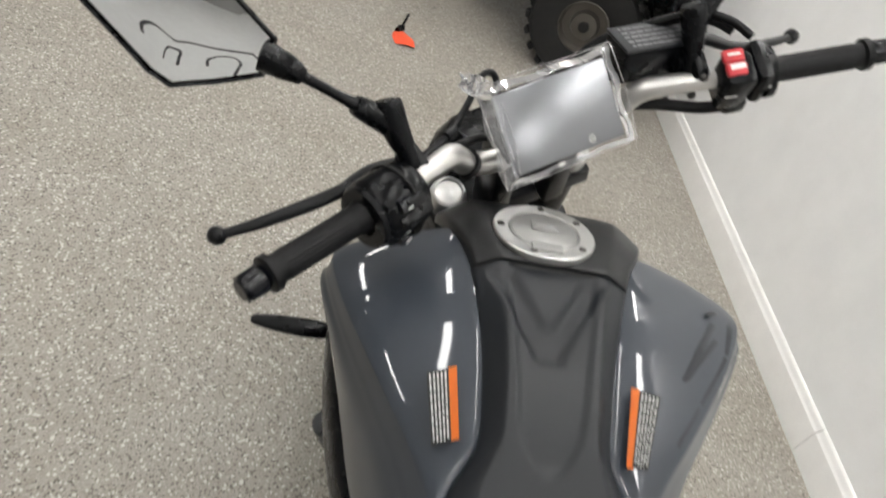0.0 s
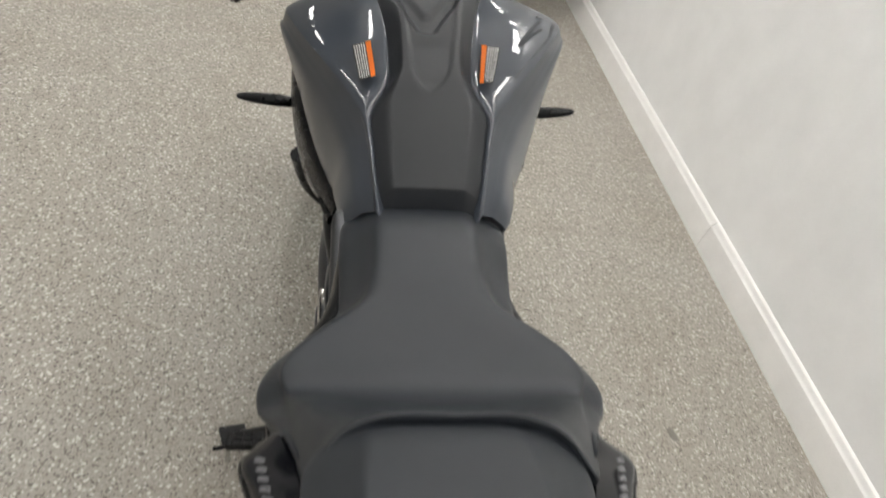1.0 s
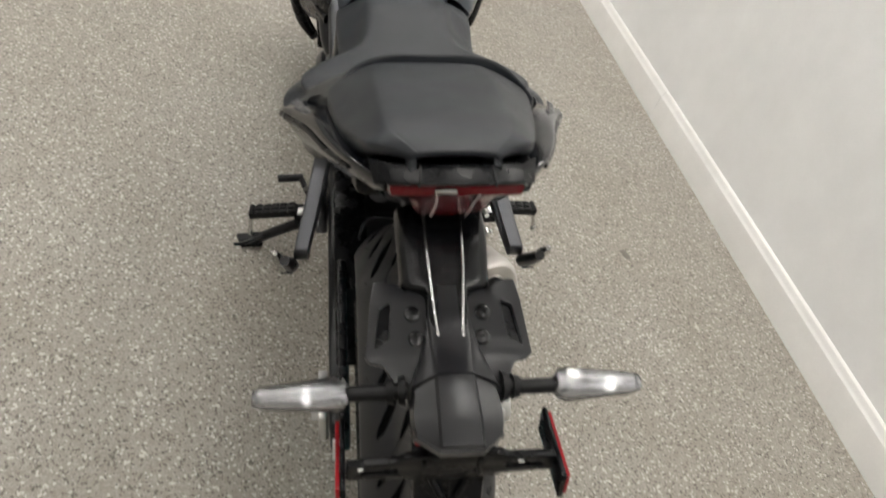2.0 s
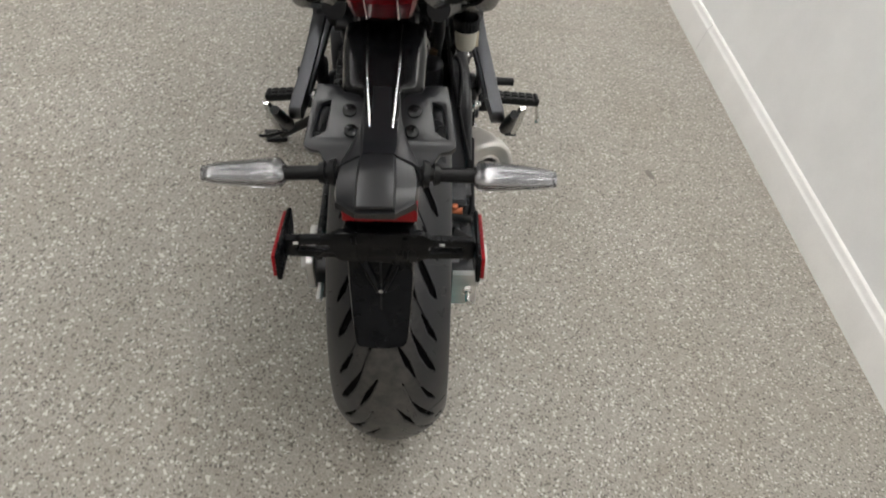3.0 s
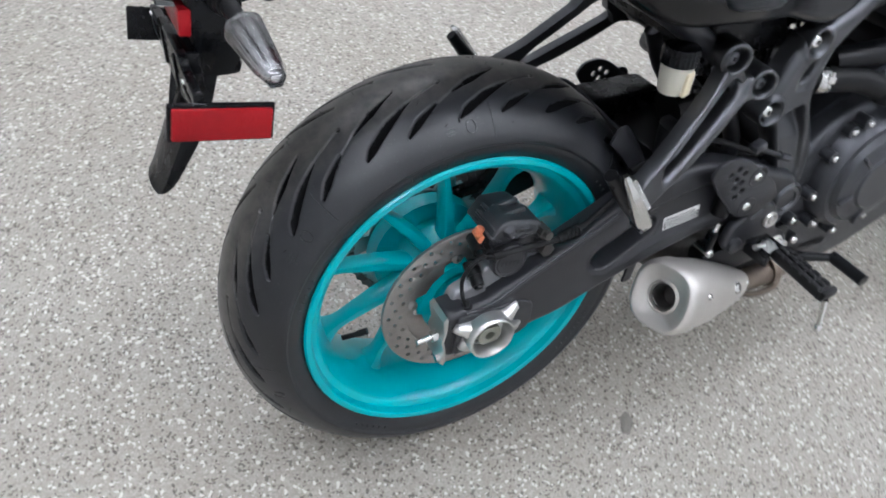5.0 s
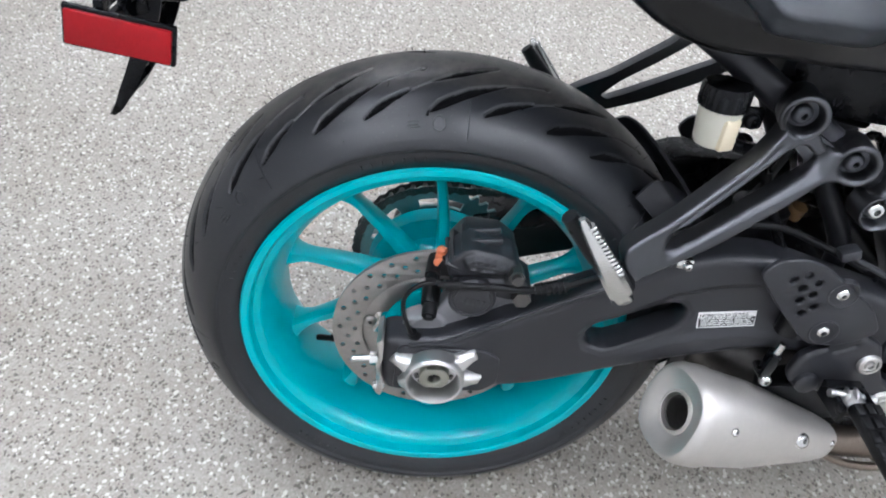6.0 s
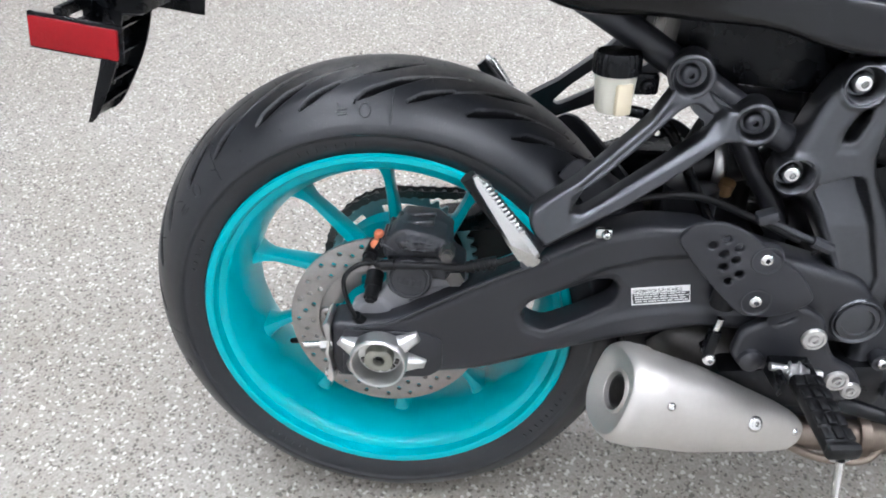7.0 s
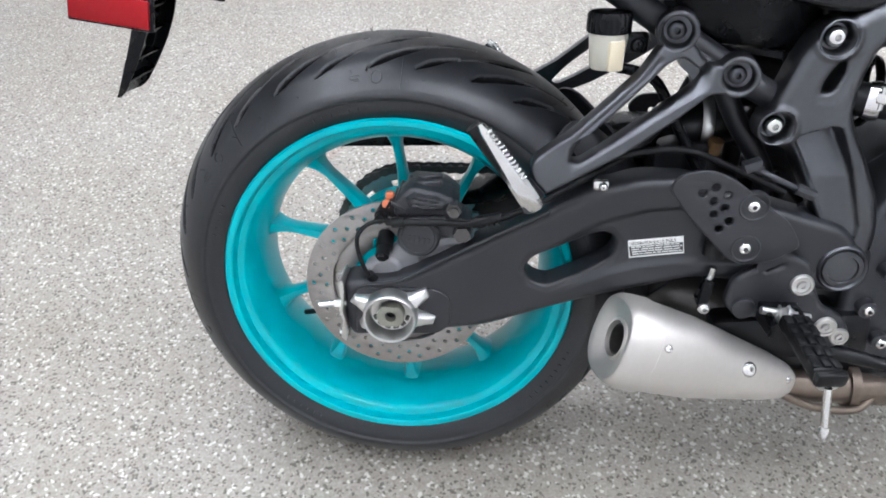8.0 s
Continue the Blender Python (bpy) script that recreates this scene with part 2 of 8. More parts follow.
def tube(bm, pts, r, seg=12, flat=1.0, smooth=0, caps=True, closed=False, up=None):
    """A round bar along the points. r: one radius, or one for each point. flat squeezes it across `up`."""
    rr = list(r) if isinstance(r, (list, tuple)) else [r] * len(pts)
    if smooth:
        rr = [v.x for v in spline([(q, 0, 0) for q in rr], smooth)]
        pts = spline(pts, smooth)
    p = [Vector(q) for q in pts]
    rings, side = [], None
    for i, q in enumerate(p):
        if closed:
            d = (p[(i + 1) % len(p)] - p[i - 1]).normalized()
        else:
            d = (p[min(i + 1, len(p) - 1)] - p[max(i - 1, 0)]).normalized()
        if side is None:
            ref = Vector(up) if up else (Vector((0, 0, 1)) if abs(d.z) < 0.9 else Vector((1, 0, 0)))
            side = d.cross(ref).normalized()
        side = (side - d * side.dot(d)).normalized()
        top = side.cross(d)
        rings.append([q + rr[i] * (math.cos(a) * side + flat * math.sin(a) * top) for a in (2 * math.pi * k / seg for k in range(seg))])
    if closed:
        rings.append(rings[0])
        skin(bm, rings, True, False)
        bmesh.ops.remove_doubles(bm, verts=bm.verts, dist=1e-6)
        return bm
    return skin(bm, rings, True, caps)


def rod(bm, a, b, r, r2=None, seg=16):
    return tube(bm, [a, b], [r, r if r2 is None else r2], seg)


def lathe(bm, profile, centre=(0, 0, 0), axis="x", seg=48, closed=False, start=0.0, turn=None):
    """Turns a profile of (along, radius) round an axis. turn: a matrix for the finished ring."""
    rings = []
    for k in range(seg):
        a = start + 2 * math.pi * k / seg
        c, s = math.cos(a), math.sin(a)
        ring = []
        for h, r in profile:
            v = {"x": (h, r * c, r * s), "y": (r * c, h, r * s), "z": (r * c, r * s, h)}[axis]
            v = Vector(v)
            if turn is not None:
                v = turn @ v
            ring.append(v + Vector(centre))
        rings.append(ring)
    rings.append(rings[0])
    made = fresh()
    skin(made, rings, closed, False)
    bmesh.ops.remove_doubles(made, verts=made.verts, dist=1e-6)
    return absorb(bm, made)


def absorb(bm, other, m=None):
    """Adds another bmesh to bm."""
    if m is not None:
        other.transform(m)
    me = bpy.data.meshes.new("tmp")
    other.to_mesh(me)
    other.free()
    bm.from_mesh(me)
    bpy.data.meshes.remove(me)
    return bm


def bevel(bm, width, segs=2, angle=30.0):
    es = [e for e in bm.edges if len(e.link_faces) == 2 and e.calc_face_angle(0.0) > radians(angle)]
    bmesh.ops.bevel(bm, geom=es, offset=width, segments=segs, profile=0.5, affect="EDGES", clamp_overlap=True)
    return bm


def block(bm, centre, size, turn=(0, 0, 0), soft=0.004, segs=2, taper=None):
    """A box with softened edges. taper: scale of its top in x and y."""
    b = fresh()
    bmesh.ops.create_cube(b, size=1.0)
    for v in b.verts:
        k = taper if taper and v.co.z > 0 else (1, 1)
        v.co = Vector((v.co.x * size[0] * k[0], v.co.y * size[1] * k[1], v.co.z * size[2]))
    if soft:
        bevel(b, soft, segs)
    return absorb(bm, b, pose(*centre, *turn))


def rounded(pts, r, n=4):
    """The outline with its corners rounded; r: one radius or one each."""
    out, m = [], len(pts)
    for i in range(m):
        p, a, b = Vector(pts[i]), Vector(pts[i - 1]), Vector(pts[(i + 1) % m])
        rad = r[i] if isinstance(r, (list, tuple)) else r
        d = min(rad, (a - p).length * 0.45, (b - p).length * 0.45)
        s, e = p + (a - p).normalized() * d, p + (b - p).normalized() * d
        for k in range(n + 1):
            t = k / n
            out.append(tuple((1 - t) ** 2 * s + 2 * t * (1 - t) * p + t * t * e))
    return out


def ring_of(c, r, n=16, start=0.0):
    return [(c[0] + r * math.cos(start + 2 * math.pi * k / n), c[1] + r * math.sin(start + 2 * math.pi * k / n)) for k in range(n)]


def plate(bm, outline, holes, lo, hi, soft=0.0015, m=None, segs=2):
    """A plate cut from an outline in (y, z) with holes, from x = lo to hi, its edges rounded. m: a further turn."""
    cu = bpy.data.curves.new("tmp", "CURVE")
    cu.dimensions, cu.fill_mode = "2D", "BOTH"
    cu.extrude, cu.bevel_depth, cu.bevel_resolution = max((hi - lo) / 2 - soft, 1e-5), soft, segs
    cu.offset = -soft
    for loop in [outline] + list(holes):
        sp = cu.splines.new("POLY")
        sp.points.add(len(loop) - 1)
        for q, v in zip(sp.points, loop):
            q.co = (v[0], v[1], 0, 1)
        sp.use_cyclic_u = True
    ob = bpy.data.objects.new("tmp", cu)
    scene.collection.objects.link(ob)
    dg = bpy.context.evaluated_depsgraph_get()
    me = bpy.data.meshes.new_from_object(ob.evaluated_get(dg))
    b = fresh()
    b.from_mesh(me)
    bmesh.ops.remove_doubles(b, verts=b.verts, dist=1e-6)
    scene.collection.objects.unlink(ob)
    bpy.data.objects.remove(ob)
    bpy.data.curves.remove(cu)
    bpy.data.meshes.remove(me)
    to = Matrix(((0, 0, 1, (lo + hi) / 2), (1, 0, 0, 0), (0, 1, 0, 0), (0, 0, 0, 1)))
    return absorb(bm, b, to if m is None else m @ to)


def bolt(bm, at, r=0.009, out=(1, 0, 0), head=0.006, socket=True):
    """A button-head screw with a hex socket, standing out along `out`."""
    prof = [(0.0, r * 1.04), (head * 0.45, r), (head * 0.75, r * 0.88), (head * 0.95, r * 0.66), (head, r * 0.5)]
    prof += [(head, r * 0.34), (head * 0.1, r * 0.30), (head * 0.1, 0.0001)] if socket else [(head, 0.0001)]
    b = fresh()
    lathe(b, prof, seg=18)
    q = Vector((1, 0, 0)).rotation_difference(Vector(out)).to_matrix().to_4x4()
    return absorb(bm, b, Matrix.Translation(at) @ q)


def sheet(rows, nu, nv):
    """A smooth surface through a small net of points: rows of points, finer by nu along a row and nv across."""
    fine = [spline(r, nu) for r in rows]
    cols = [spline([f[i] for f in fine], nv) for i in range(len(fine[0]))]
    return [[c[j] for c in cols] for j in range(len(cols[0]))]


def thick(bm, depth):
    """Gives an open surface a thickness, inwards along its vertices' normals."""
    bmesh.ops.remove_doubles(bm, verts=bm.verts, dist=1e-6)
    bmesh.ops.recalc_face_normals(bm, faces=bm.faces)
    bm.normal_update()
    faces = list(bm.faces)
    rim = [e for e in bm.edges if len(e.link_faces) == 1]
    inner = {v: bm.verts.new(v.co - v.normal * depth) for v in list(bm.verts)}
    for f in faces:
        bm.faces.new([inner[v] for v in reversed(f.verts)])
    for e in rim:
        a, b = e.verts
        bm.faces.new((a, b, inner[b], inner[a]))
    return bm
def inside_by(y, z, poly):
    """How far each point lies inside a polygon (below zero: outside), and the nearest point of its edge."""
    best = np.full(y.shape, 1e9)
    ny, nz = y.copy(), z.copy()
    odd = np.zeros(y.shape, bool)
    for (ay, az), (by, bz) in zip(poly, poly[1:] + poly[:1]):
        dy, dz = by - ay, bz - az
        t = np.clip(((y - ay) * dy + (z - az) * dz) / max(dy * dy + dz * dz, 1e-12), 0, 1)
        qy, qz = ay + t * dy, az + t * dz
        d = np.hypot(y - qy, z - qz)
        near = d < best
        best, ny, nz = np.where(near, d, best), np.where(near, qy, ny), np.where(near, qz, nz)
        if abs(dz) > 1e-12:
            odd ^= ((az > z) != (bz > z)) & (y < ay + dy * (z - az) / dz)
    return np.where(odd, best, -best), ny, nz


def soft_step(v):
    v = np.clip(v, 0, 1)
    return v * v * (3 - 2 * v)


def casting(outlines, holes, deep, edge, features=(), step=0.003, lift=None, lip=0.003):
    """A cast plate in (y, z) facing x: outlines joined, holes cut through, `deep` thick, its rim rounded by `edge`.
    features: (polygon, height, slope's width) or a function of (y, z, distance from the rim). lift: x of its face over (y, z)."""
    ys, zs = [q[0] for o in outlines for q in o], [q[1] for o in outlines for q in o]
    ay, az = np.arange(min(ys) - step, max(ys) + 2 * step, step), np.arange(min(zs) - step, max(zs) + 2 * step, step)
    y, z = (g.ravel() for g in np.meshgrid(ay, az, indexing="ij"))
    nz_ = len(az)

    def depth(y, z):
        d = np.full(y.shape, -1e9)
        qy, qz = y.copy(), z.copy()
        for o in outlines:
            e, ey, ez = inside_by(y, z, o)
            far = e > d
            d, qy, qz = np.where(far, e, d), np.where(far, ey, qy), np.where(far, ez, qz)
        h = np.full(y.shape, 1e9)
        for o in holes:
            e, ey, ez = inside_by(y, z, o)
            low = -e < np.minimum(d, h)
            qy, qz = np.where(low, ey, qy), np.where(low, ez, qz)
            h = np.minimum(h, -e)
        return d, h, qy, qz
    i, j = (g.ravel() for g in np.meshgrid(np.arange(len(ay) - 1), np.arange(nz_ - 1), indexing="ij"))
    cells = np.stack([i * nz_ + j, (i + 1) * nz_ + j, (i + 1) * nz_ + j + 1, i * nz_ + j + 1], -1)
    d, h, _, _ = depth(y[cells].mean(1), z[cells].mean(1))
    cells = cells[np.minimum(d, h) > 0]
    edges = {}
    for c in cells.tolist():
        for a, b in zip(c, c[1:] + c[:1]):
            edges.setdefault((min(a, b), max(a, b)), []).append((a, b))
    rim = [v[0] for v in edges.values() if len(v) == 1]
    at_rim = sorted({a for e in rim for a in e})
    _, _, qy, qz = depth(y[at_rim], z[at_rim])
    y[at_rim], z[at_rim] = qy, qz
    d, h, _, _ = depth(y, z)
    d, h = np.maximum(d, 0), np.maximum(h, 0)
    x = np.zeros(y.shape)
    for dist, r in ((d, edge), (h, lip)):
        x = np.minimum(x, -r * (1 - np.sqrt(np.maximum(0, 1 - (1 - np.clip(dist / r, 0, 1)) ** 2))))
    for f in features:
        if callable(f):
            x = x + f(y, z, np.minimum(d, h))
        else:
            x = x + f[1] * soft_step(inside_by(y, z, f[0])[0] / f[2])
    base = lift(y, z) if lift else np.zeros(y.shape)
    used = sorted(set(cells.ravel().tolist()))
    at = {k: n for n, k in enumerate(used)}
    co = [(base[k] + max(x[k], 0.002 - deep), y[k], z[k]) for k in used] + [(base[k] - deep, y[k], z[k]) for k in used]
    m = len(used)
    faces = [[at[k] for k in c] for c in cells.tolist()]
    faces += [[k + m for k in reversed(f)] for f in faces]
    faces += [[at[b], at[a], at[a] + m, at[b] + m] for a, b in rim]
    me = bpy.data.meshes.new("tmp")
    me.from_pydata(co, [], faces)
    b = fresh()
    b.from_mesh(me)
    bpy.data.meshes.remove(me)
    return b


# ---- the room ----
def wall_x(y):
    return 1.292 - 0.059 * y


def structure(name, bm, material, label, sharp=30.0):
    return tagged(part(name, bm, material, None, "", sharp), label, kind="structure")


ROOM_L, ROOM_B, ROOM_F = -5.2, -4.6, 7.6
bm = fresh()
block(bm, ((ROOM_L + 1.6) / 2 - 0.1, (ROOM_B + ROOM_F) / 2, -0.05), (7.6, ROOM_F - ROOM_B + 0.6, 0.1), soft=0)
structure("floor", bm, M_FLOOR, "grey-beige epoxy floor strewn with paint flakes")
bm = fresh()
block(bm, ((ROOM_L + 1.6) / 2 - 0.1, (ROOM_B + ROOM_F) / 2, CEILING + 0.05), (7.6, ROOM_F - ROOM_B + 0.6, 0.1), soft=0)
structure("ceiling", bm, M_CEIL, "plain grey ceiling out of view, toned down to lower bounced light")
TURN = math.degrees(math.atan(0.059))
bm = fresh()
block(bm, (wall_x(1.5) + 0.06, 1.5, CEILING / 2), (0.12, 12.6, CEILING), (0, 0, TURN), soft=0)
structure("wall_east", bm, M_WALL, "smooth off-white painted wall beside the motorcycle")
# unseen wall added to close the room, darkened to lower the fill light
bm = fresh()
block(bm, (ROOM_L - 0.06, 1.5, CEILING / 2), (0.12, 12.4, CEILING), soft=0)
structure("wall_west", bm, M_UNSEEN_WALL, "unseen wall across the room, grey to cut bounced light")
bm = fresh()
block(bm, (-1.8, ROOM_B - 0.06, CEILING / 2), (7.2, 0.12, CEILING), soft=0)
structure("wall_south", bm, M_WALL, "plain off-white painted end wall")
# another unseen wall, darkened likewise against bounced light
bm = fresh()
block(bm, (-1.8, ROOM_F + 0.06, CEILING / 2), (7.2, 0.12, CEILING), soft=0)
structure("wall_north", bm, M_UNSEEN_WALL, "unseen end wall, grey to cut bounced light")


def skirting(y0, y1):
    """A moulded board: tall flat face, a groove and a stepped cap."""
    prof = [(0.0, 0.0), (-0.016, 0.0), (-0.016, 0.096), (-0.0152, 0.102), (-0.0125, 0.107), (-0.0100, 0.113), (-0.0092, 0.119), (-0.0065, 0.126), (-0.002, 0.131), (0.0, 0.131)]
    rings = [[(wall_x(y) + dx - 0.001, y, z) for dx, z in prof] for y in (y0, y1)]
    b = skin(fresh(), rings, True, True)
    return b


for y0, y1 in ((-4.55, 1.716), (1.7185, 5.6), (5.6025, 7.55)):
    structure("baseboard", skirting(y0, y1), M_TRIM, "white moulded baseboard at the wall's foot", 20.0)

# ceiling lights: long shallow troughs with a glowing diffuser
def ceiling_light():
    thing = tagged(new("ceiling_light"), "long white ceiling light with a glowing diffuser", "ceiling light", "ceiling lights")
    b = fresh()
    block(b, (0, 0, -0.03), (0.16, 1.5, 0.05), soft=0.006)
    part("housing", b, M_DARK_METAL, thing)
    b = fresh()
    block(b, (0, 0, -0.064), (0.11, 1.44, 0.016), soft=0.005)
    part("diffuser", b, M_GLOW, thing, "glowing white diffuser")
    return thing


first_light = None
for lx in (-3.3, -1.7, -0.25, 1.02):
    for ly in (-1.35, 0.85, 3.05, 5.25):
        m = pose(lx, ly, CEILING, 0, 0, 0)
        if first_light is None:
            first_light = ceiling_light()
            first_light.matrix_basis = m
        else:
            copy_thing(first_light, m)
# ---- the motorcycle: rear wheel, swingarm and running gear ----
# All its parts are laid out upright: y ahead, x to its right, z up, the rear tyre's foot at the origin; the stand leans it.
bike = tagged(new("motorcycle"), "grey and black motorcycle with teal wheels leaning on its stand", "motorcycle")
bike.matrix_basis = pose(0, 0, 0, 0, -13.72, 0)
AXLE = (0.0, 0.0, 0.315)


def tyre_mesh(crown, belly, wide, grooves, around, across, bead):
    """A tyre round the x axis: a round crown with cut grooves, and sidewalls down to the beads."""
    top = math.radians(wide)
    alphas = np.linspace(-top, top, across)
    side = [(0.0022, -0.004), (0.0034, -0.0070), (0.0038, -0.0095), (0.0030, -0.0108), (0.0012, -0.0118), (0.0010, -0.014), (0.0, -0.019), (-0.003, -0.026), (-0.007, -0.032), (-0.011, -0.0385)]
    ex, er = crown * math.sin(top), belly + crown * math.cos(top)
    k = (er - bead) / 0.0385
    left = [(-ex - a, er + b * k, None) for a, b in reversed(side)]
    mid = [(crown * math.sin(a), belly + crown * math.cos(a), a) for a in alphas]
    right = [(ex + a, er + b * k, None) for a, b in side]
    prof = left + mid + right
    n = len(prof)
    px, pr = np.array([p[0] for p in prof]), np.array([p[1] for p in prof])
    arc = np.array([0.0 if p[2] is None else p[2] * crown for p in prof])
    onto = np.array([p[2] is not None for p in prof])
    phi = np.arange(around) * 2 * math.pi / around
    depth = np.zeros((around, n))
    if grooves:
        pitch = 2 * math.pi / grooves
        run = (belly + crown) * pitch
        # each groove: from (out from the middle, along) to the same, half width, as shares of the pitch
        cuts = [((0.024, 0.00), (0.0242, 0.012), 0.0024, 0.0024), ((0.024, 0.00), (0.038, 0.34), 0.0006, 0.0009), ((0.038, 0.34), (0.053, 0.60), 0.0016, 0.0056),
                ((0.053, 0.60), (0.070, 0.86), 0.0056, 0.0056), ((0.070, 0.86), (0.0765, 0.94), 0.0056, 0.0024), ((0.014, 0.42), (0.030, 0.70), 0.0016, 0.0052), ((0.030, 0.70), (0.042, 0.92), 0.0050, 0.0018),
                ((0.042, 0.92), (0.060, 1.20), 0.0007, 0.0006), ((0.060, 1.20), (0.0602, 1.212), 0.0022, 0.0022), ((0.052, 0.12), (0.068, 0.36), 0.0016, 0.0052), ((0.068, 0.36), (0.078, 0.49), 0.0052, 0.0022)]
        for mirror in (1, -1):
            for (v0, u0), (v1, u1), w0, w1 in cuts:
                for shift in (-1, 0, 1):
                    a = np.array([v0, (u0 + shift) * run])
                    b = np.array([v1, (u1 + shift) * run])
                    v = (arc * mirror)[None, :] + 0 * phi[:, None]
                    u = (((phi + (0.5 * pitch if mirror < 0 else 0)) % pitch) / pitch * run)[:, None] + 0 * v
                    d = b - a
                    t = np.clip(((v - a[0]) * d[0] + (u - a[1]) * d[1]) / (d @ d), 0, 1)
                    dist = np.hypot(v - a[0] - t * d[0], u - a[1] - t * d[1])
                    half = w0 + (w1 - w0) * t
                    cut = np.clip((half + 0.0007 - dist) / 0.0022, 0, 1)
                    depth = np.maximum(depth, cut * 0.0055 * onto[None, :])
    rad = pr[None, :] - depth
    co = np.stack([np.broadcast_to(px, rad.shape), rad * np.cos(phi)[:, None], rad * np.sin(phi)[:, None]], -1).reshape(-1, 3)
    i, j = np.meshgrid(np.arange(around), np.arange(n - 1), indexing="ij")
    nxt = (i + 1) % around
    faces = np.stack([i * n + j, i * n + j + 1, nxt * n + j + 1, nxt * n + j], -1).reshape(-1, 4)
    me = bpy.data.meshes.new("tyre")
    me.from_pydata(co.tolist(), [], faces.tolist())
    me.materials.append(M_TREAD)
    # a duller, darker rubber on the groove floors paints in the shade of their depth
    me.materials.append(M_GROOVE_SHADE)
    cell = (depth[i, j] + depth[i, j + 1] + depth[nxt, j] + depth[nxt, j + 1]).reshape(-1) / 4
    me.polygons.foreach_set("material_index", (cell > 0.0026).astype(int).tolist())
    me.polygons.foreach_set("use_smooth", [True] * len(me.polygons))
    me.update()
    return me


def wheel(name, centre, flange, half, turn=None):
    """A cast wheel: drop-centre rim with rolled flanges."""
    p = [(half - 0.008, flange - 0.001), (half - 0.002, flange + 0.0005), (half + 0.001, flange - 0.002), (half + 0.0005, flange - 0.0085), (half - 0.001, flange - 0.0105), (half - 0.009, flange - 0.0125), (half - 0.011, flange - 0.0135),
         (half - 0.013, flange - 0.0205), (half - 0.016, flange - 0.0235), (half - 0.030, flange - 0.030), (half - 0.050, flange - 0.038), (0.018, flange - 0.041), (0.0, flange - 0.042)]
    outer = [(0.0, flange - 0.032), (0.02, flange - 0.032), (half - 0.034, flange - 0.022), (half - 0.02, flange - 0.010)]
    prof = p + [(-a, b) for a, b in reversed(p[:-1])] + [(-a, b) for a, b in reversed(outer)] + outer[1:]
    b = fresh()
    lathe(b, prof, (0, 0, 0), seg=120, closed=True)
    ob = part(name, b, M_TEAL, bike, "teal painted cast wheel rim", 32)
    ob.matrix_basis = Matrix.Translation(centre) if turn is None else turn
    return ob


def spoke(a, r0, r1, lag, wide, deep):
    """One cast spoke, waisted in the middle and flared where it meets the rim."""
    rings = []
    for k in range(19):
        s = k / 18
        r = r0 + (r1 - r0) * s
        th = a - lag * (1 - s) ** 1.4
        w = wide * (1.25 - 0.72 * s + 1.5 * (max(0, s - 0.70) / 0.30) ** 3)
        d = deep * (1.15 - 0.5 * s + 1.0 * (max(0, s - 0.76) / 0.24) ** 2)
        c, sn = math.cos(th), math.sin(th)
        ring = []
        for q in range(12):
            g = 2 * math.pi * q / 12
            cg, sg = math.cos(g), math.sin(g)
            ux = d * math.copysign(abs(cg) ** 0.55, cg)
            ut = w * math.copysign(abs(sg) ** 0.55, sg)
            ring.append((ux, r * c - ut * sn, r * sn + ut * c))
        rings.append(ring)
    return skin(fresh(), rings)


CROWN, BELLY = 0.106, 0.2120


def wall_at(r):
    """How far out the tyre's side lies at a radius."""
    return CROWN * math.sin(math.acos(min(1.0, max(0.53, (r - BELLY) / CROWN))))


rear = wheel("rear_wheel", AXLE, 0.232, 0.0855)
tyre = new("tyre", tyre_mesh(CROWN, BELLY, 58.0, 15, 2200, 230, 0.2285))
tyre.parent = rear
tagged(tyre, "new black tyre with cut grooves and moulding marks")
for k in range(10):
    part("spoke", spoke(radians(56 + 36 * k), 0.045, 0.197, 0.16, 0.0085, 0.017), M_TEAL, rear)
bm = fresh()
lathe(bm, [(0.066, 0.0005), (0.066, 0.032), (0.056, 0.036), (0.050, 0.050), (0.040, 0.060), (0.0, 0.056), (-0.030, 0.064), (-0.036, 0.088), (-0.060, 0.090), (-0.064, 0.082), (-0.064, 0.0005)], seg=60)
part("hub", bm, M_TEAL, rear)
# filled dark discs paint the shade of the hub's pockets
for k in range(5):
    a = radians(20 + 72 * k)
    bm = plate(fresh(), ring_of((0.071 * math.cos(a), 0.071 * math.sin(a)), 0.0105, 14), [], -0.0405, -0.0345, 0.001)
    part("hub_pocket_shade", bm, M_HOLE, rear, "near-black disc standing for the shade in a hub pocket")
# brake disc: drilled ring on a small carrier
holes = []
for row, (rad, off) in enumerate(((0.0955, 0.0), (0.1045, 0.33), (0.1135, 0.66))):
    for k in range(24):
        a = radians((k + off) * 15 + row * 2)
        holes.append(ring_of((rad * math.cos(a), rad * math.sin(a)), 0.0032, 10))
bm = plate(fresh(), ring_of((0, 0), 0.1225, 96), [ring_of((0, 0), 0.087, 72)] + holes, 0.0755, 0.0805, 0.0004, segs=1)
part("brake_disc", bm, M_DISC, rear, "drilled steel brake disc")
inner = []
for k in range(60):
    a = 2 * math.pi * k / 60
    inner.append((math.cos(a) * (0.062 + 0.012 * (1 if math.cos(5 * (a - 0.5)) > 0.2 else 0)), math.sin(a) * (0.062 + 0.012 * (1 if math.cos(5 * (a - 0.5)) > 0.2 else 0))))
bm = plate(fresh(), ring_of((0, 0), 0.0885, 72), [inner], 0.0735, 0.0752, 0.0003, segs=1)
part("disc_carrier", bm, M_DISC, rear)
bm = fresh()
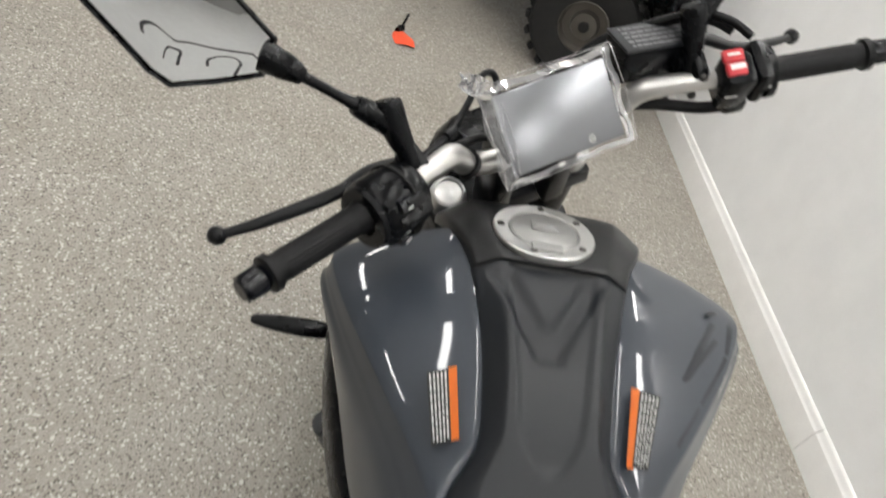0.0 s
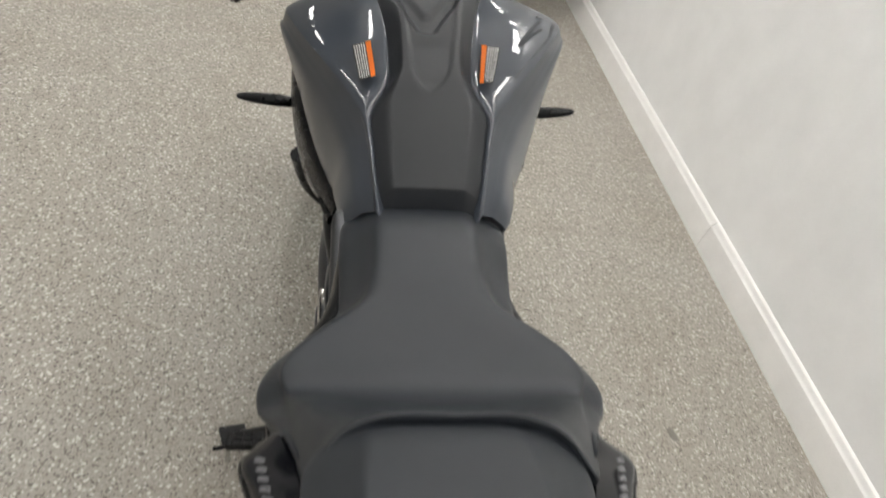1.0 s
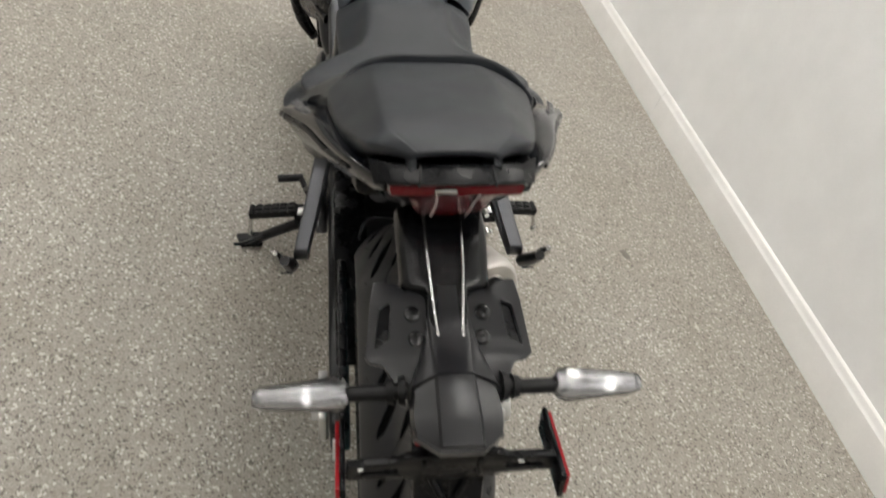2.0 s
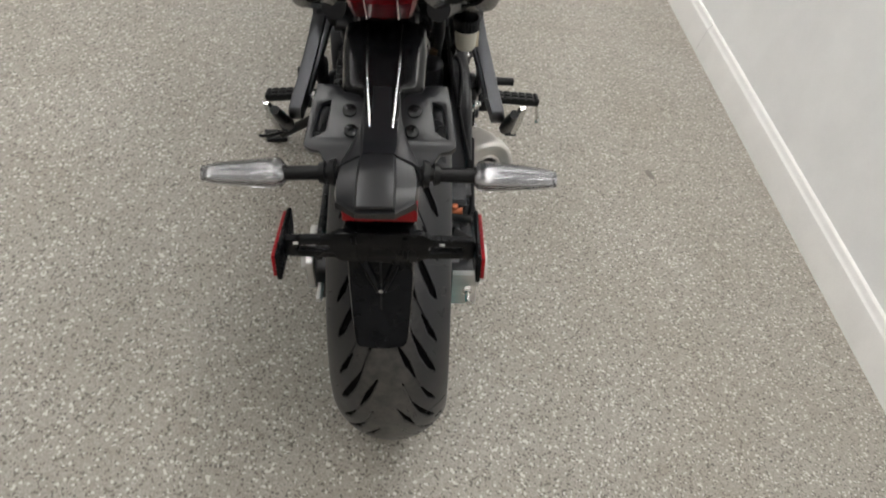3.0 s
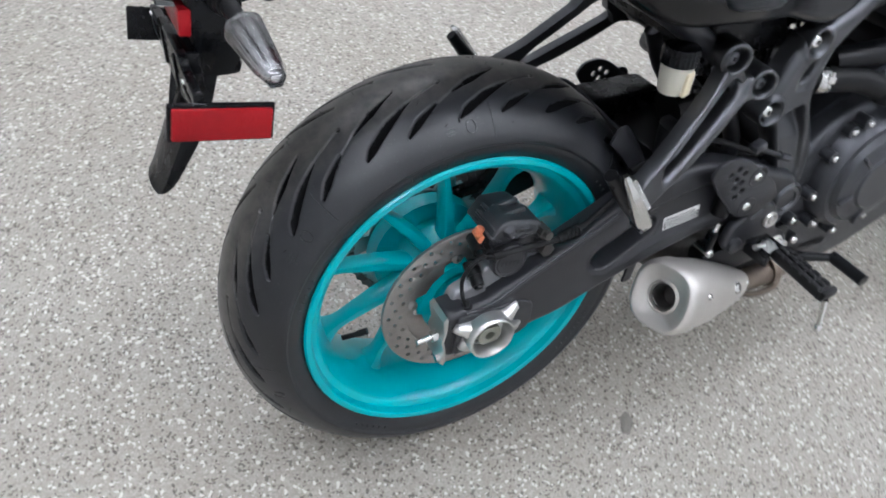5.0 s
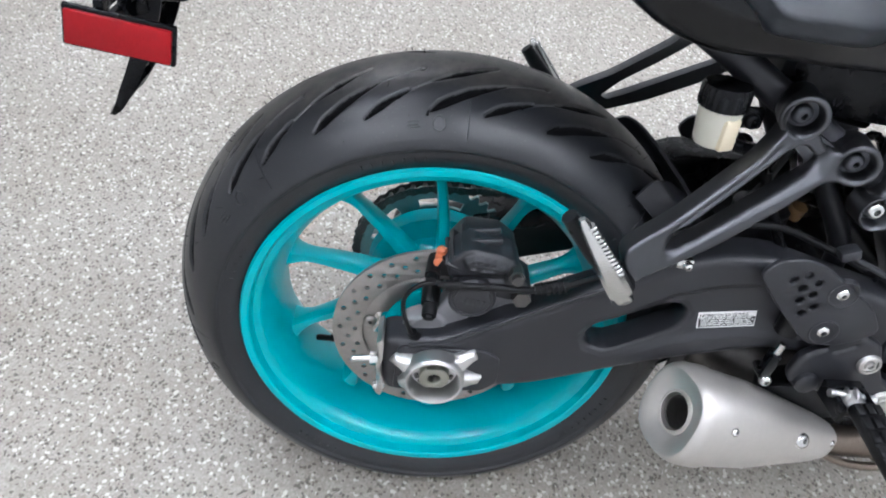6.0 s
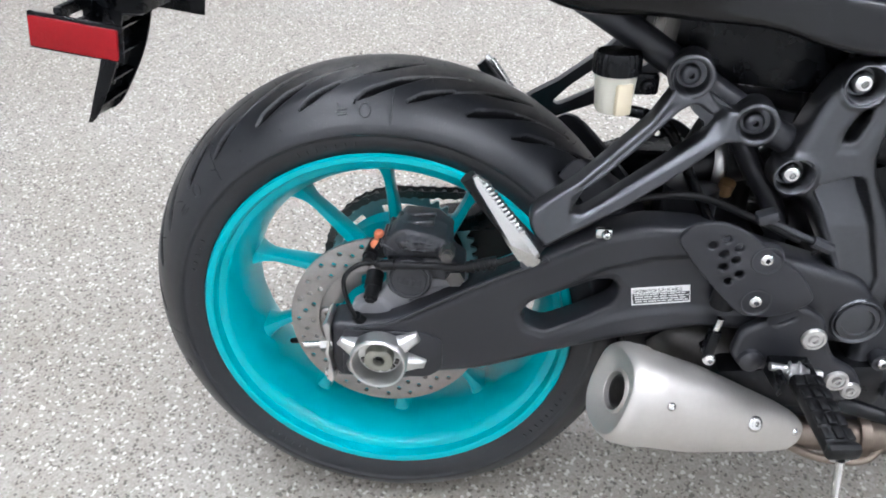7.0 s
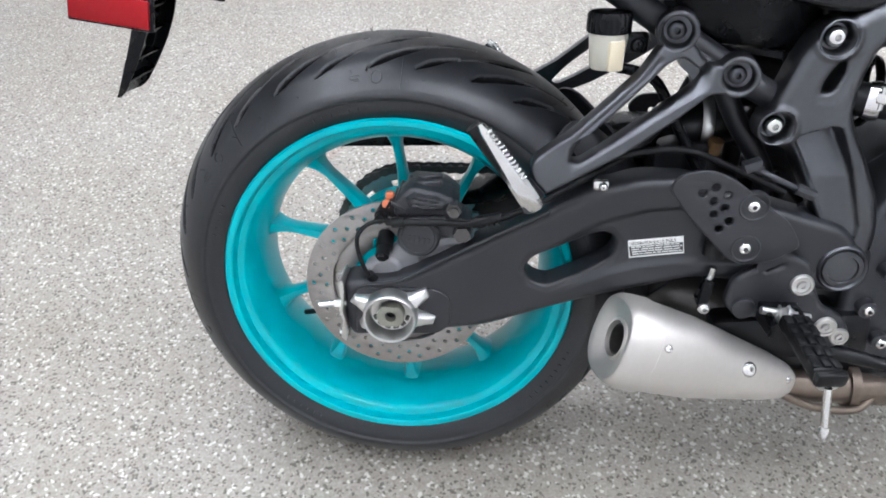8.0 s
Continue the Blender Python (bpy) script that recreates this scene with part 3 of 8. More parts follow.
lathe(bm, [(0.066, 0.046), (0.074, 0.046), (0.074, 0.062), (0.066, 0.066)], seg=60, closed=True)
part("sensor_ring", bm, M_TEAL, rear, "teal ring inside the disc")
for k in range(5):
    a = radians(28 + 72 * k)
    part("disc_bolt", bolt(fresh(), (0.0755, 0.078 * math.cos(a), 0.078 * math.sin(a)), 0.008, head=0.005), M_DISC, rear)
# sprocket: toothed ring with long slots
teeth = []
for k in range(43 * 4):
    a = 2 * math.pi * k / (43 * 4)
    teeth.append(((0.101, 0.1085, 0.1085, 0.101)[k % 4] * math.cos(a), (0.101, 0.1085, 0.1085, 0.101)[k % 4] * math.sin(a)))
slots = []
for k in range(6):
    a0 = radians(60 * k + 8)
    arc = [(0.091, a0 + radians(40) * q / 8) for q in range(9)] + [(0.079, a0 + radians(40) * (8 - q) / 8) for q in range(9)]
    slots.append([(r * math.cos(a), r * math.sin(a)) for r, a in arc])
bm = plate(fresh(), teeth, slots + [ring_of((0, 0), 0.05, 40)], -0.0875, -0.0815, 0.0006, segs=1)
part("sprocket", bm, M_SPROCKET, rear, "steel rear sprocket, the teal hub's reflection in its colour")
bm = fresh()
rod(bm, (0.0, -0.152, -0.094), (0.012, -0.128, -0.083), 0.0042)
rod(bm, (0.010, -0.132, -0.0845), (0.015, -0.118, -0.0785), 0.0052)
part("valve", bm, M_RUBBER_S, rear, "black tyre valve with cap")
# moulding marks on the tyre's right wall
def on_wall(r, ang, lift=0.0002):
    return Vector((wall_at(r) + lift, r * math.cos(radians(ang)), r * math.sin(radians(ang))))


for ang, rad, size in ((93, 0.281, 0.0062), (141, 0.281, 0.0060), (31, 0.281, 0.0060), (196, 0.281, 0.0060)):
    part("moulding_ring", tube(fresh(), [on_wall(rad + size * math.sin(g), ang + math.degrees(size * math.cos(g) / rad)) for g in (2 * math.pi * q / 24 for q in range(24))], 0.0007, 6, closed=True), M_RUBBER, rear)
for ang, rad in ((97, 0.2785), (97.4, 0.281), (97, 0.2835), (146, 0.278), (147, 0.281), (146.4, 0.284), (36, 0.279), (37, 0.282), (36.5, 0.285)):
    part("moulding_bar", tube(fresh(), [on_wall(rad, ang + d) for d in (0, 1, 2.2)], 0.0007, 6), M_RUBBER, rear)
for ang in (87, 133, 41, 185):
    part("moulding_seam", tube(fresh(), [on_wall(r, ang) for r in (0.2685, 0.275, 0.281, 0.288, 0.294, 0.300)], 0.0006, 6), M_RUBBER, rear)
part("wear_mark", tube(fresh(), [on_wall(0.287, 95.5), on_wall(0.291, 95.3)], [0.0014, 0.0006], 8), M_GROOVE_SHADE, rear)
# raised unreadable marks on the bead, as plain bars
for a0, n in ((96, 7), (28, 6), (152, 5), (318, 9), (228, 6)):
    for q in range(n):
        g = a0 + 2.6 * q
        part("moulding_bar", tube(fresh(), [(0.0902, r * math.cos(radians(g)), r * math.sin(radians(g))) for r in (0.244, 0.2485)], 0.0010, 6, flat=0.5), M_RUBBER, rear)
# thin rubber hairs left by the mould's vents
rnd = random.Random(8)
hairs = fresh()
for k in range(150):
    g, v = rnd.uniform(0, 360), rnd.uniform(-0.95, 0.95)
    out = Vector((math.sin(v), math.cos(v) * math.cos(radians(g)), math.cos(v) * math.sin(radians(g))))
    foot = Vector((0, BELLY * math.cos(radians(g)), BELLY * math.sin(radians(g)))) + out * (CROWN - 0.0005)
    lean = Vector((rnd.uniform(-1, 1), rnd.uniform(-1, 1), rnd.uniform(-1, 1))) * 0.0018
    tube(hairs, [foot, foot + out * 0.0025 + lean * 0.3, foot + out * rnd.uniform(0.004, 0.007) + lean], [0.0005, 0.0004, 0.0002], 5)
part("rubber_hairs", hairs, M_RUBBER_S, rear, "thin moulding hairs on a new tyre")["kind"] = "stuff"

# chain: rollers and side plates as real links round the rear sprocket and on ahead
def chain_line():
    pts = []
    for k in range(48):
        a = radians(88 + 184 * k / 47)
        pts.append((0.1085 * math.cos(a), 0.315 + 0.1085 * math.sin(a)))
    up0, low0 = (0.012, 0.4235), (0.0, 0.207)
    top = [(up0[0] + (0.60 - up0[0]) * q / 38, up0[1] + (0.425 - up0[1]) * q / 38) for q in range(38, 0, -1)]
    low = [(low0[0] + 0.60 * q / 38, low0[1] + 0.125 * q / 38 - 0.03 * math.sin(math.pi * q / 38)) for q in range(1, 39)]
    return top + pts + low


line = [Vector((0, a, b)) for a, b in chain_line()]
total = [0.0]
for a, b in zip(line, line[1:]):
    total.append(total[-1] + (b - a).length)
chain = fresh()
step, s, i, at = 0.0159, 0.0, 0, []
while s < total[-1]:
    while total[i + 1] < s:
        i += 1
    f = (s - total[i]) / max(total[i + 1] - total[i], 1e-9)
    at.append(line[i].lerp(line[i + 1], f))
    s += step
for k, (a, b) in enumerate(zip(at, at[1:])):
    d = (b - a).normalized()
    nrm = Vector((0, -d.z, d.y))
    for x0 in ((-0.0935, -0.0755) if k % 2 else (-0.0915, -0.0775)):
        ring = [a - d * 0.006, a - d * 0.003 + nrm * 0.0058, a + nrm * 0.006, (a + b) / 2 + nrm * 0.0042, b + nrm * 0.006, b + d * 0.003 + nrm * 0.0058, b + d * 0.006]
        ring += [b + d * 0.003 - nrm * 0.0058, b - nrm * 0.006, (a + b) / 2 - nrm * 0.0042, a - nrm * 0.006, a - d * 0.003 - nrm * 0.0058]
        skin(chain, [[q + Vector((x0 + w, 0, 0)) for q in ring] for w in (-0.0009, 0.0009)])
    rod(chain, a + Vector((-0.0955, 0, 0)), a + Vector((-0.0735, 0, 0)), 0.0032, seg=8)
part("chain", chain, M_CHAIN, bike, "dark steel drive chain")

# swingarm: two boxed arms, a bridge and adjusters
ARM = [(-0.060, 0.356), (0.0, 0.357), (0.055, 0.381), (0.117, 0.417), (0.182, 0.451), (0.244, 0.484), (0.293, 0.498), (0.345, 0.497), (0.43, 0.47), (0.53, 0.44), (0.56, 0.40), (0.54, 0.355),
       (0.46, 0.365), (0.366, 0.372), (0.309, 0.357), (0.256, 0.343), (0.189, 0.320), (0.119, 0.294), (0.062, 0.285), (0.004, 0.277), (-0.052, 0.272), (-0.060, 0.29)]
SLOT = [(0.1646, 0.3795), (0.1730, 0.3945), (0.2067, 0.4095), (0.2437, 0.4258), (0.2621, 0.4283), (0.2728, 0.4151), (0.2670, 0.3955), (0.2313, 0.3740), (0.1920, 0.3555), (0.1715, 0.3625)]
# the arm's outer side is sunk between an upper and a lower beam, deepest ahead of the slot
WEB = [(0.150, 0.370), (0.215, 0.428), (0.250, 0.448), (0.302, 0.464), (0.345, 0.469), (0.430, 0.462), (0.430, 0.392), (0.340, 0.390), (0.295, 0.383), (0.262, 0.372), (0.200, 0.342), (0.170, 0.345)]


def arm_relief(y, z, d):
    sunk = soft_step(inside_by(y, z, WEB)[0] / 0.011) * (0.0008 + 0.0042 * soft_step((y - 0.185) / 0.085))
    slot_off = -inside_by(y, z, SLOT)[0]
    return -sunk - 0.0016 * soft_step((0.0075 - slot_off) / 0.0020)


swing = casting([rounded(ARM, 0.014)], [rounded(SLOT, 0.008)], 0.0405, 0.0125, [arm_relief], 0.0019, lambda y, z: 0.1405 + 0 * y, 0.004)
swingarm = part("swingarm", swing, M_SATIN, bike, "satin black box-section swingarm", 50)
plate_left = plate(fresh(), rounded([(-0.060, 0.352), (0.1, 0.385), (0.244, 0.43), (0.40, 0.45), (0.55, 0.43), (0.55, 0.36), (0.30, 0.345), (0.1, 0.29), (-0.058, 0.272)], 0.012), [], -0.140, -0.106, 0.007)
part("left_arm", plate_left, M_FRAME, swingarm)
bm = fresh()
block(bm, (0, 0.385, 0.43), (0.22, 0.09, 0.075), (12, 0, 0), 0.012)
rod(bm, (-0.12, 0.532, 0.396), (0.13, 0.532, 0.396), 0.034, seg=24)
part("bridge", bm, M_FRAME, swingarm)
bm = fresh()
tube(bm, [(0.1415, y, z) for y, z in ((-0.03, 0.352), (0.01, 0.358), (0.06, 0.386), (0.12, 0.419), (0.19, 0.455))], 0.0025, 8, smooth=4)
part("weld_rib", bm, M_SATIN, swingarm)
bm = plate(fresh(), rounded([(-0.042, 0.349), (0.055, 0.349), (0.075, 0.338), (0.075, 0.298), (0.058, 0.284), (-0.046, 0.281)], 0.008), [], 0.1385, 0.1435, 0.002)
part("end_plate", bm, M_SATIN, swingarm)
bm = fresh()
plate(bm, [(-0.0655, 0.354), (-0.060, 0.360), (-0.0575, 0.354), (-0.0585, 0.33), (-0.0615, 0.315), (-0.0585, 0.30), (-0.0575, 0.276), (-0.060, 0.270), (-0.0655, 0.276), (-0.0615, 0.30), (-0.0655, 0.315), (-0.0615, 0.33)], [], 0.103, 0.146, 0.001)
part("end_cap", bm, M_STEEL, swingarm, "bare aluminium end cap")
bm = fresh()
rod(bm, (0.130, -0.055, 0.318), (0.130, -0.094, 0.314), 0.0042)
rod(bm, (0.130, -0.064, 0.317), (0.130, -0.073, 0.316), 0.0085, seg=6)
part("adjuster_screw", bm, M_CHROME, swingarm, "bright chain adjuster screw")
part("cap_screw", rod(fresh(), (0.136, -0.056, 0.279), (0.136, -0.068, 0.278), 0.006, seg=8), M_CHROME, swingarm)
# cast star-shaped block round the axle nut: four horns with sunk sides, a deep ring, the nut inside
HUB = (0.001, 0.316)
horns = []
for a, r in ((32, 0.056), (159, 0.053), (206, 0.046), (349, 0.056)):
    for da, q in ((-24, 0.033), (-6, r - 0.002), (6, r), (24, 0.033)):
        g = radians(a + da)
        horns.append((math.atan2(math.sin(g), math.cos(g)), (HUB[0] + q * math.cos(g), HUB[1] + q * math.sin(g))))
star = [q for _, q in sorted(horns)]


def horn_relief(y, z, d):
    r = np.hypot(y - HUB[0], z - HUB[1])
    return 0.009 * soft_step(d / 0.0045) * soft_step((0.060 - r) / 0.030)


bm = casting([star], [ring_of(HUB, 0.0265, 32)], 0.006, 0.0015, [horn_relief], 0.0015, lambda y, z: 0.1480 + 0 * y)
lathe(bm, [(0.146, 0.0348), (0.160, 0.0340), (0.1655, 0.0330), (0.1665, 0.0318), (0.1660, 0.0300), (0.158, 0.0275), (0.1465, 0.0258), (0.1455, 0.0165)], (0, *HUB), seg=48)
part("adjuster_star", bm, M_ALU, swingarm, "cast aluminium star-shaped axle block", 45)
for k in range(6):
    a = radians(200 + 28 * k)
    part("ring_pocket", plate(fresh(), rounded([(HUB[0] + r * math.cos(a + w), HUB[1] + r * math.sin(a + w)) for r, w in ((0.0192, -0.17), (0.0192, 0.17), (0.0238, 0.15), (0.0238, -0.15))], 0.001, 2), [], 0.1455, 0.1485, 0.0006), M_CHAIN, swingarm)
flats = [(HUB[0] + 0.0172 * math.cos(a), HUB[1] + max(-0.0142, min(0.0142, 0.0172 * math.sin(a)))) for a in (2 * math.pi * k / 40 + 0.4 for k in range(40))]
part("axle_nut", plate(fresh(), flats, [ring_of(HUB, 0.0068, 20)], 0.140, 0.1585, 0.0014), M_NUT, swingarm, "olive-grey axle end with two flats")
# dark plug paints the shade at the bottom of the bore
part("axle_bore_shade", rod(fresh(), (0.138, *HUB), (0.1475, *HUB), 0.0070, seg=16), M_HOLE, swingarm)
bm = fresh()
plate(bm, rounded([(-0.04, 0.352), (0.06, 0.352), (0.06, 0.28), (-0.04, 0.28)], 0.01), [], -0.158, -0.143, 0.003)
rod(bm, (-0.17, 0.001, 0.317), (-0.15, 0.001, 0.317), 0.02, seg=6)
rod(bm, (-0.130, -0.055, 0.318), (-0.130, -0.094, 0.314), 0.0055)
part("left_adjuster", bm, M_ALU, swingarm, "bare aluminium chain adjuster")
# label on the arm
bm = plate(fresh(), [(0.284, 0.4185), (0.347, 0.4265), (0.3505, 0.4045), (0.2875, 0.396)], [], 0.1352, 0.1360, 0.0001)
part("tyre_label", bm, M_WHITE, swingarm, "small white tyre information label")
bm = plate(fresh(), [(0.286, 0.411), (0.3475, 0.419), (0.349, 0.4065), (0.2885, 0.398)], [], 0.1361, 0.1364, 0.0001)
part("label_field", bm, M_LABEL, swingarm)
bm = fresh()
rnd = random.Random(4)
for k in range(4):
    z, y0 = 0.4090 - 0.0030 * k, 0.2885 + 0.0008 * k
    while y0 < 0.345:
        y1 = min(0.3470, y0 + rnd.uniform(0.003, 0.010))
        lo, hi = z + (y0 - 0.287) * 0.13, z + (y1 - 0.287) * 0.13
        plate(bm, [(y0, lo), (y1, hi), (y1, hi + 0.0013), (y0, lo + 0.0013)], [], 0.1364, 0.1366, 0.00002, segs=0)
        y0 = y1 + rnd.uniform(0.0008, 0.0018)
part("label_lines", bm, M_WHITE, swingarm)


def lettering(words, size, material, parent, m, name="lettering"):
    cu = bpy.data.curves.new("tmp", "FONT")
    cu.body, cu.size, cu.extrude, cu.align_x, cu.offset = words, size, 0.0001, "LEFT", size * 0.012
    ob = bpy.data.objects.new("tmp", cu)
    scene.collection.objects.link(ob)
    me = bpy.data.meshes.new_from_object(ob.evaluated_get(bpy.context.evaluated_depsgraph_get()))
    scene.collection.objects.unlink(ob)
    bpy.data.objects.remove(ob)
    b = fresh()
    b.from_mesh(me)
    b.transform(m)
    return part(name, b, material, parent)


SIDE = Matrix(((0, 0, 1, 0), (1, 0, 0, 0), (0, 1, 0, 0), (0, 0, 0, 1)))
lettering("INFORMATION SUR LES PNEUS", 0.0062, M_LABEL, swingarm, Matrix.Translation((0.1363, 0.2865, 0.4122)) @ SIDE @ pose(0, 0, 0, 0, 0, 7.3) @ Matrix.Diagonal((0.62, 1, 1, 1)))

# chain guard and rear inner guard
bm = plate(fresh(), rounded([(0.045, 0.385), (0.10, 0.395), (0.18, 0.455), (0.30, 0.50), (0.42, 0.50), (0.42, 0.455), (0.26, 0.44), (0.13, 0.375), (0.05, 0.367)], 0.01), [], -0.128, -0.070, 0.004)
plate(bm, rounded([(-0.128, 0.4570), (-0.100, 0.4640), (0.09, 0.4705), (0.20, 0.478), (0.20, 0.462), (0.092, 0.4495), (-0.108, 0.4445)], 0.005), [], -0.122, -0.108, 0.003)
part("chain_guard", bm, M_BLACK, bike, "black chain guard over the upper run")
bm = fresh()
rows = []
for t in (0.0, 0.2, 0.4, 0.6, 0.75, 0.88, 0.96, 1.0):
    row = []
    for x, drop in ((-0.086, 0.036), (-0.080, 0.014), (-0.066, 0.002), (-0.035, -0.006), (0, -0.009), (0.035, -0.006), (0.066, 0.002), (0.080, 0.014), (0.086, 0.036)):
        a = radians(-12 + (40 + 19 * (min(abs(x), 0.074) / 0.074) ** 2) * t)
        r = 0.3345 - drop - 0.006 * t * (abs(x) / 0.08)
        row.append((x, r * math.cos(a), 0.315 + r * math.sin(a)))
    rows.append(row)
skin(bm, sheet(rows, 3, 3), False)
part("inner_guard", thick(bm, 0.004), M_SATIN, bike, "black inner mudguard ahead of the wheel")

# caliper, bracket and hose
BRACKET = [(-0.040, 0.352), (-0.034, 0.366), (-0.008, 0.3765), (0.008, 0.397), (0.040, 0.404), (0.0986, 0.412), (0.110, 0.402), (0.112, 0.372), (0.06, 0.338), (0.0, 0.328), (-0.040, 0.328)]
bm = casting([rounded(BRACKET, 0.006)], [], 0.020, 0.003, [([(0.030, 0.392), (0.090, 0.399), (0.096, 0.384), (0.050, 0.360), (0.036, 0.366)], -0.0035, 0.003), (ring_of((-0.008, 0.357), 0.021, 24), 0.004, 0.003), (ring_of((0.098, 0.402), 0.009, 16), 0.003, 0.002)], 0.002, lambda y, z: 0.1150 + 0 * y)
caliper = part("brake_caliper", bm, M_BRACKET, bike, "grey caliper bracket with a dark caliper", 50)
BODY = [(0.0066, 0.4585), (0.021, 0.4712), (0.0318, 0.4752), (0.0605, 0.4692), (0.0772, 0.4624), (0.0848, 0.4507), (0.0818, 0.4426), (0.0989, 0.4298), (0.099, 0.4106), (0.0865, 0.4067), (0.0583, 0.4118), (0.0485, 0.3958), (0.0357, 0.3883), (0.0183, 0.3949), (0.0109, 0.4123), (0.0147, 0.4296), (0.0057, 0.4410)]
UPPER = [(0.0200, 0.4632), (0.0330, 0.4712), (0.0593, 0.4656), (0.0730, 0.4592), (0.0683, 0.4480), (0.0468, 0.4472), (0.0260, 0.4504)]
bm = casting([rounded(BODY, 0.004)], [], 0.040, 0.004, [(UPPER, 0.008, 0.004), ([(0.030, 0.4644), (0.066, 0.4596), (0.065, 0.4572), (0.030, 0.4616)], -0.003, 0.0012), ([(0.030, 0.4568), (0.064, 0.4536), (0.063, 0.4516), (0.030, 0.4544)], -0.003, 0.0012),
              (ring_of((0.0785, 0.4480), 0.012, 20), 0.004, 0.003), (ring_of((0.088, 0.4190), 0.0115, 20), 0.004, 0.003), ([(0.012, 0.4400), (0.070, 0.4408), (0.070, 0.4330), (0.012, 0.4320)], -0.004, 0.002)], 0.0018, lambda y, z: 0.1240 + 0 * y)
plate(bm, rounded([(0.006, 0.4448), (0.024, 0.4704), (0.064, 0.4672), (0.085, 0.4496)], 0.006), [], 0.05, 0.090, 0.004)
part("caliper_body", bm, M_CALIPER, caliper, "dark grey cast caliper body", 50)
for k, (z, deep) in enumerate(((0.4640, 0.006), (0.4572, 0.009), (0.4504, 0.006))):
    part("caliper_rib", block(fresh(), (0.092 + 0.004 * k, 0.0120 + 0.018 * (z - 0.4504) / 0.016, z), (0.050, 0.014 + deep, 0.0045), (-28, 0, 0), 0.0012, 1), M_CALIPER, caliper)
for x in (0.084, 0.104):
    part("caliper_rib", block(fresh(), (x, 0.045, 0.4725), (0.008, 0.036, 0.008), (8, 0, 0), 0.002, 1), M_CALIPER, caliper)
bm = fresh()
lathe(bm, [(0.120, 0.0265), (0.1285, 0.0262), (0.1310, 0.0235), (0.1300, 0.021), (0.1312, 0.0195), (0.1312, 0.0003)], (0, 0.0353, 0.4125), seg=40)
part("piston_cap", bm, M_CALIPER, caliper)
for k in range(5):
    part("mark_bar", block(fresh(), (0.1314, 0.0235 + 0.0060 * k, 0.4125 - 0.0012 * k), (0.0008, 0.0035, 0.0090), (-12, 0, 0), 0.0003, 1), M_CALIPER, caliper)
bm = fresh()
rod(bm, (0.095, -0.001, 0.447), (0.117, -0.004, 0.450), 0.0056)
lathe(bm, [(0.0, 0.0050), (0.004, 0.0058), (0.008, 0.0058), (0.010, 0.004), (0.010, 0.0003)], (0.104, -0.001, 0.4515), "z", 20)
part("bleed_cap", bm, M_COPPER, caliper, "orange rubber bleed cap")
bm = fresh()
rod(bm, (0.095, -0.006, 0.440), (0.124, -0.010, 0.437), 0.0085)
rod(bm, (0.118, -0.009, 0.438), (0.132, -0.011, 0.436), 0.0062)
rod(bm, (0.10, 0.006, 0.444), (0.118, 0.006, 0.444), 0.012, seg=6)
rod(bm, (0.10, -0.008, 0.402), (0.118, -0.009, 0.392), 0.0105)
rod(bm, (0.116, -0.0085, 0.394), (0.131, -0.010, 0.386), 0.0085)
rod(bm, (0.129, -0.010, 0.387), (0.134, -0.0103, 0.384), 0.0062, seg=6)
part("slide_pin", bm, M_RUBBER_S, caliper, "black rubber slide pin boot")
bm = fresh()
rod(bm, (0.118, 0.0785, 0.450), (0.137, 0.0790, 0.451), 0.009, seg=6)
rod(bm, (0.132, 0.0787, 0.4505), (0.144, 0.0793, 0.4515), 0.006, seg=12)
rod(bm, (0.118, 0.088, 0.419), (0.135, 0.0885, 0.419), 0.0105, seg=6)
part("caliper_bolt", bm, M_CHAIN, caliper)
bm = fresh()
tube(bm, [(0.128, -0.002, 0.431), (0.134, 0.012, 0.434), (0.136, 0.06, 0.436), (0.136, 0.105, 0.436), (0.130, 0.150, 0.447), (0.118, 0.21, 0.475), (0.10, 0.30, 0.53), (0.09, 0.34, 0.60)], 0.0042, 10, smooth=6)
tube(bm, [(0.134, 0.005, 0.4335), (0.135, 0.02, 0.435)], 0.0062, 10)
tube(bm, [(0.1355, 0.100, 0.436), (0.132, 0.135, 0.444)], 0.0066, 10)
for k in range(5):
    y = 0.106 + 0.006 * k
    tube(bm, [(0.1350, y, 0.4372 + 0.0012 * k), (0.1348, y + 0.003, 0.4378 + 0.0012 * k)], 0.0078, 10)
part("brake_hose", bm, M_RUBBER_S, bike, "black rubber brake hose")
bm = fresh()
tube(bm, [(0.128, 0.002, 0.434), (0.134, -0.022, 0.432), (0.137, -0.038, 0.415), (0.136, -0.036, 0.385), (0.132, -0.024, 0.352), (0.122, -0.012, 0.335), (0.115, -0.004, 0.33)], 0.0027, 10, smooth=6)
tube(bm, [(0.133, -0.027, 0.362), (0.124, -0.014, 0.338)], [0.0062, 0.0085], 12)
part("sensor_cable", bm, M_RUBBER_S, bike, "thin black speed sensor cable")
bm = fresh()
lathe(bm, [(0.1045, 0.013), (0.110, 0.012), (0.111, 0.0005)], (0, -0.020, 0.338), seg=24)
bolt(bm, (0.1045, -0.033, 0.331), 0.0055)
part("sensor", bm, M_BRACKET, caliper)

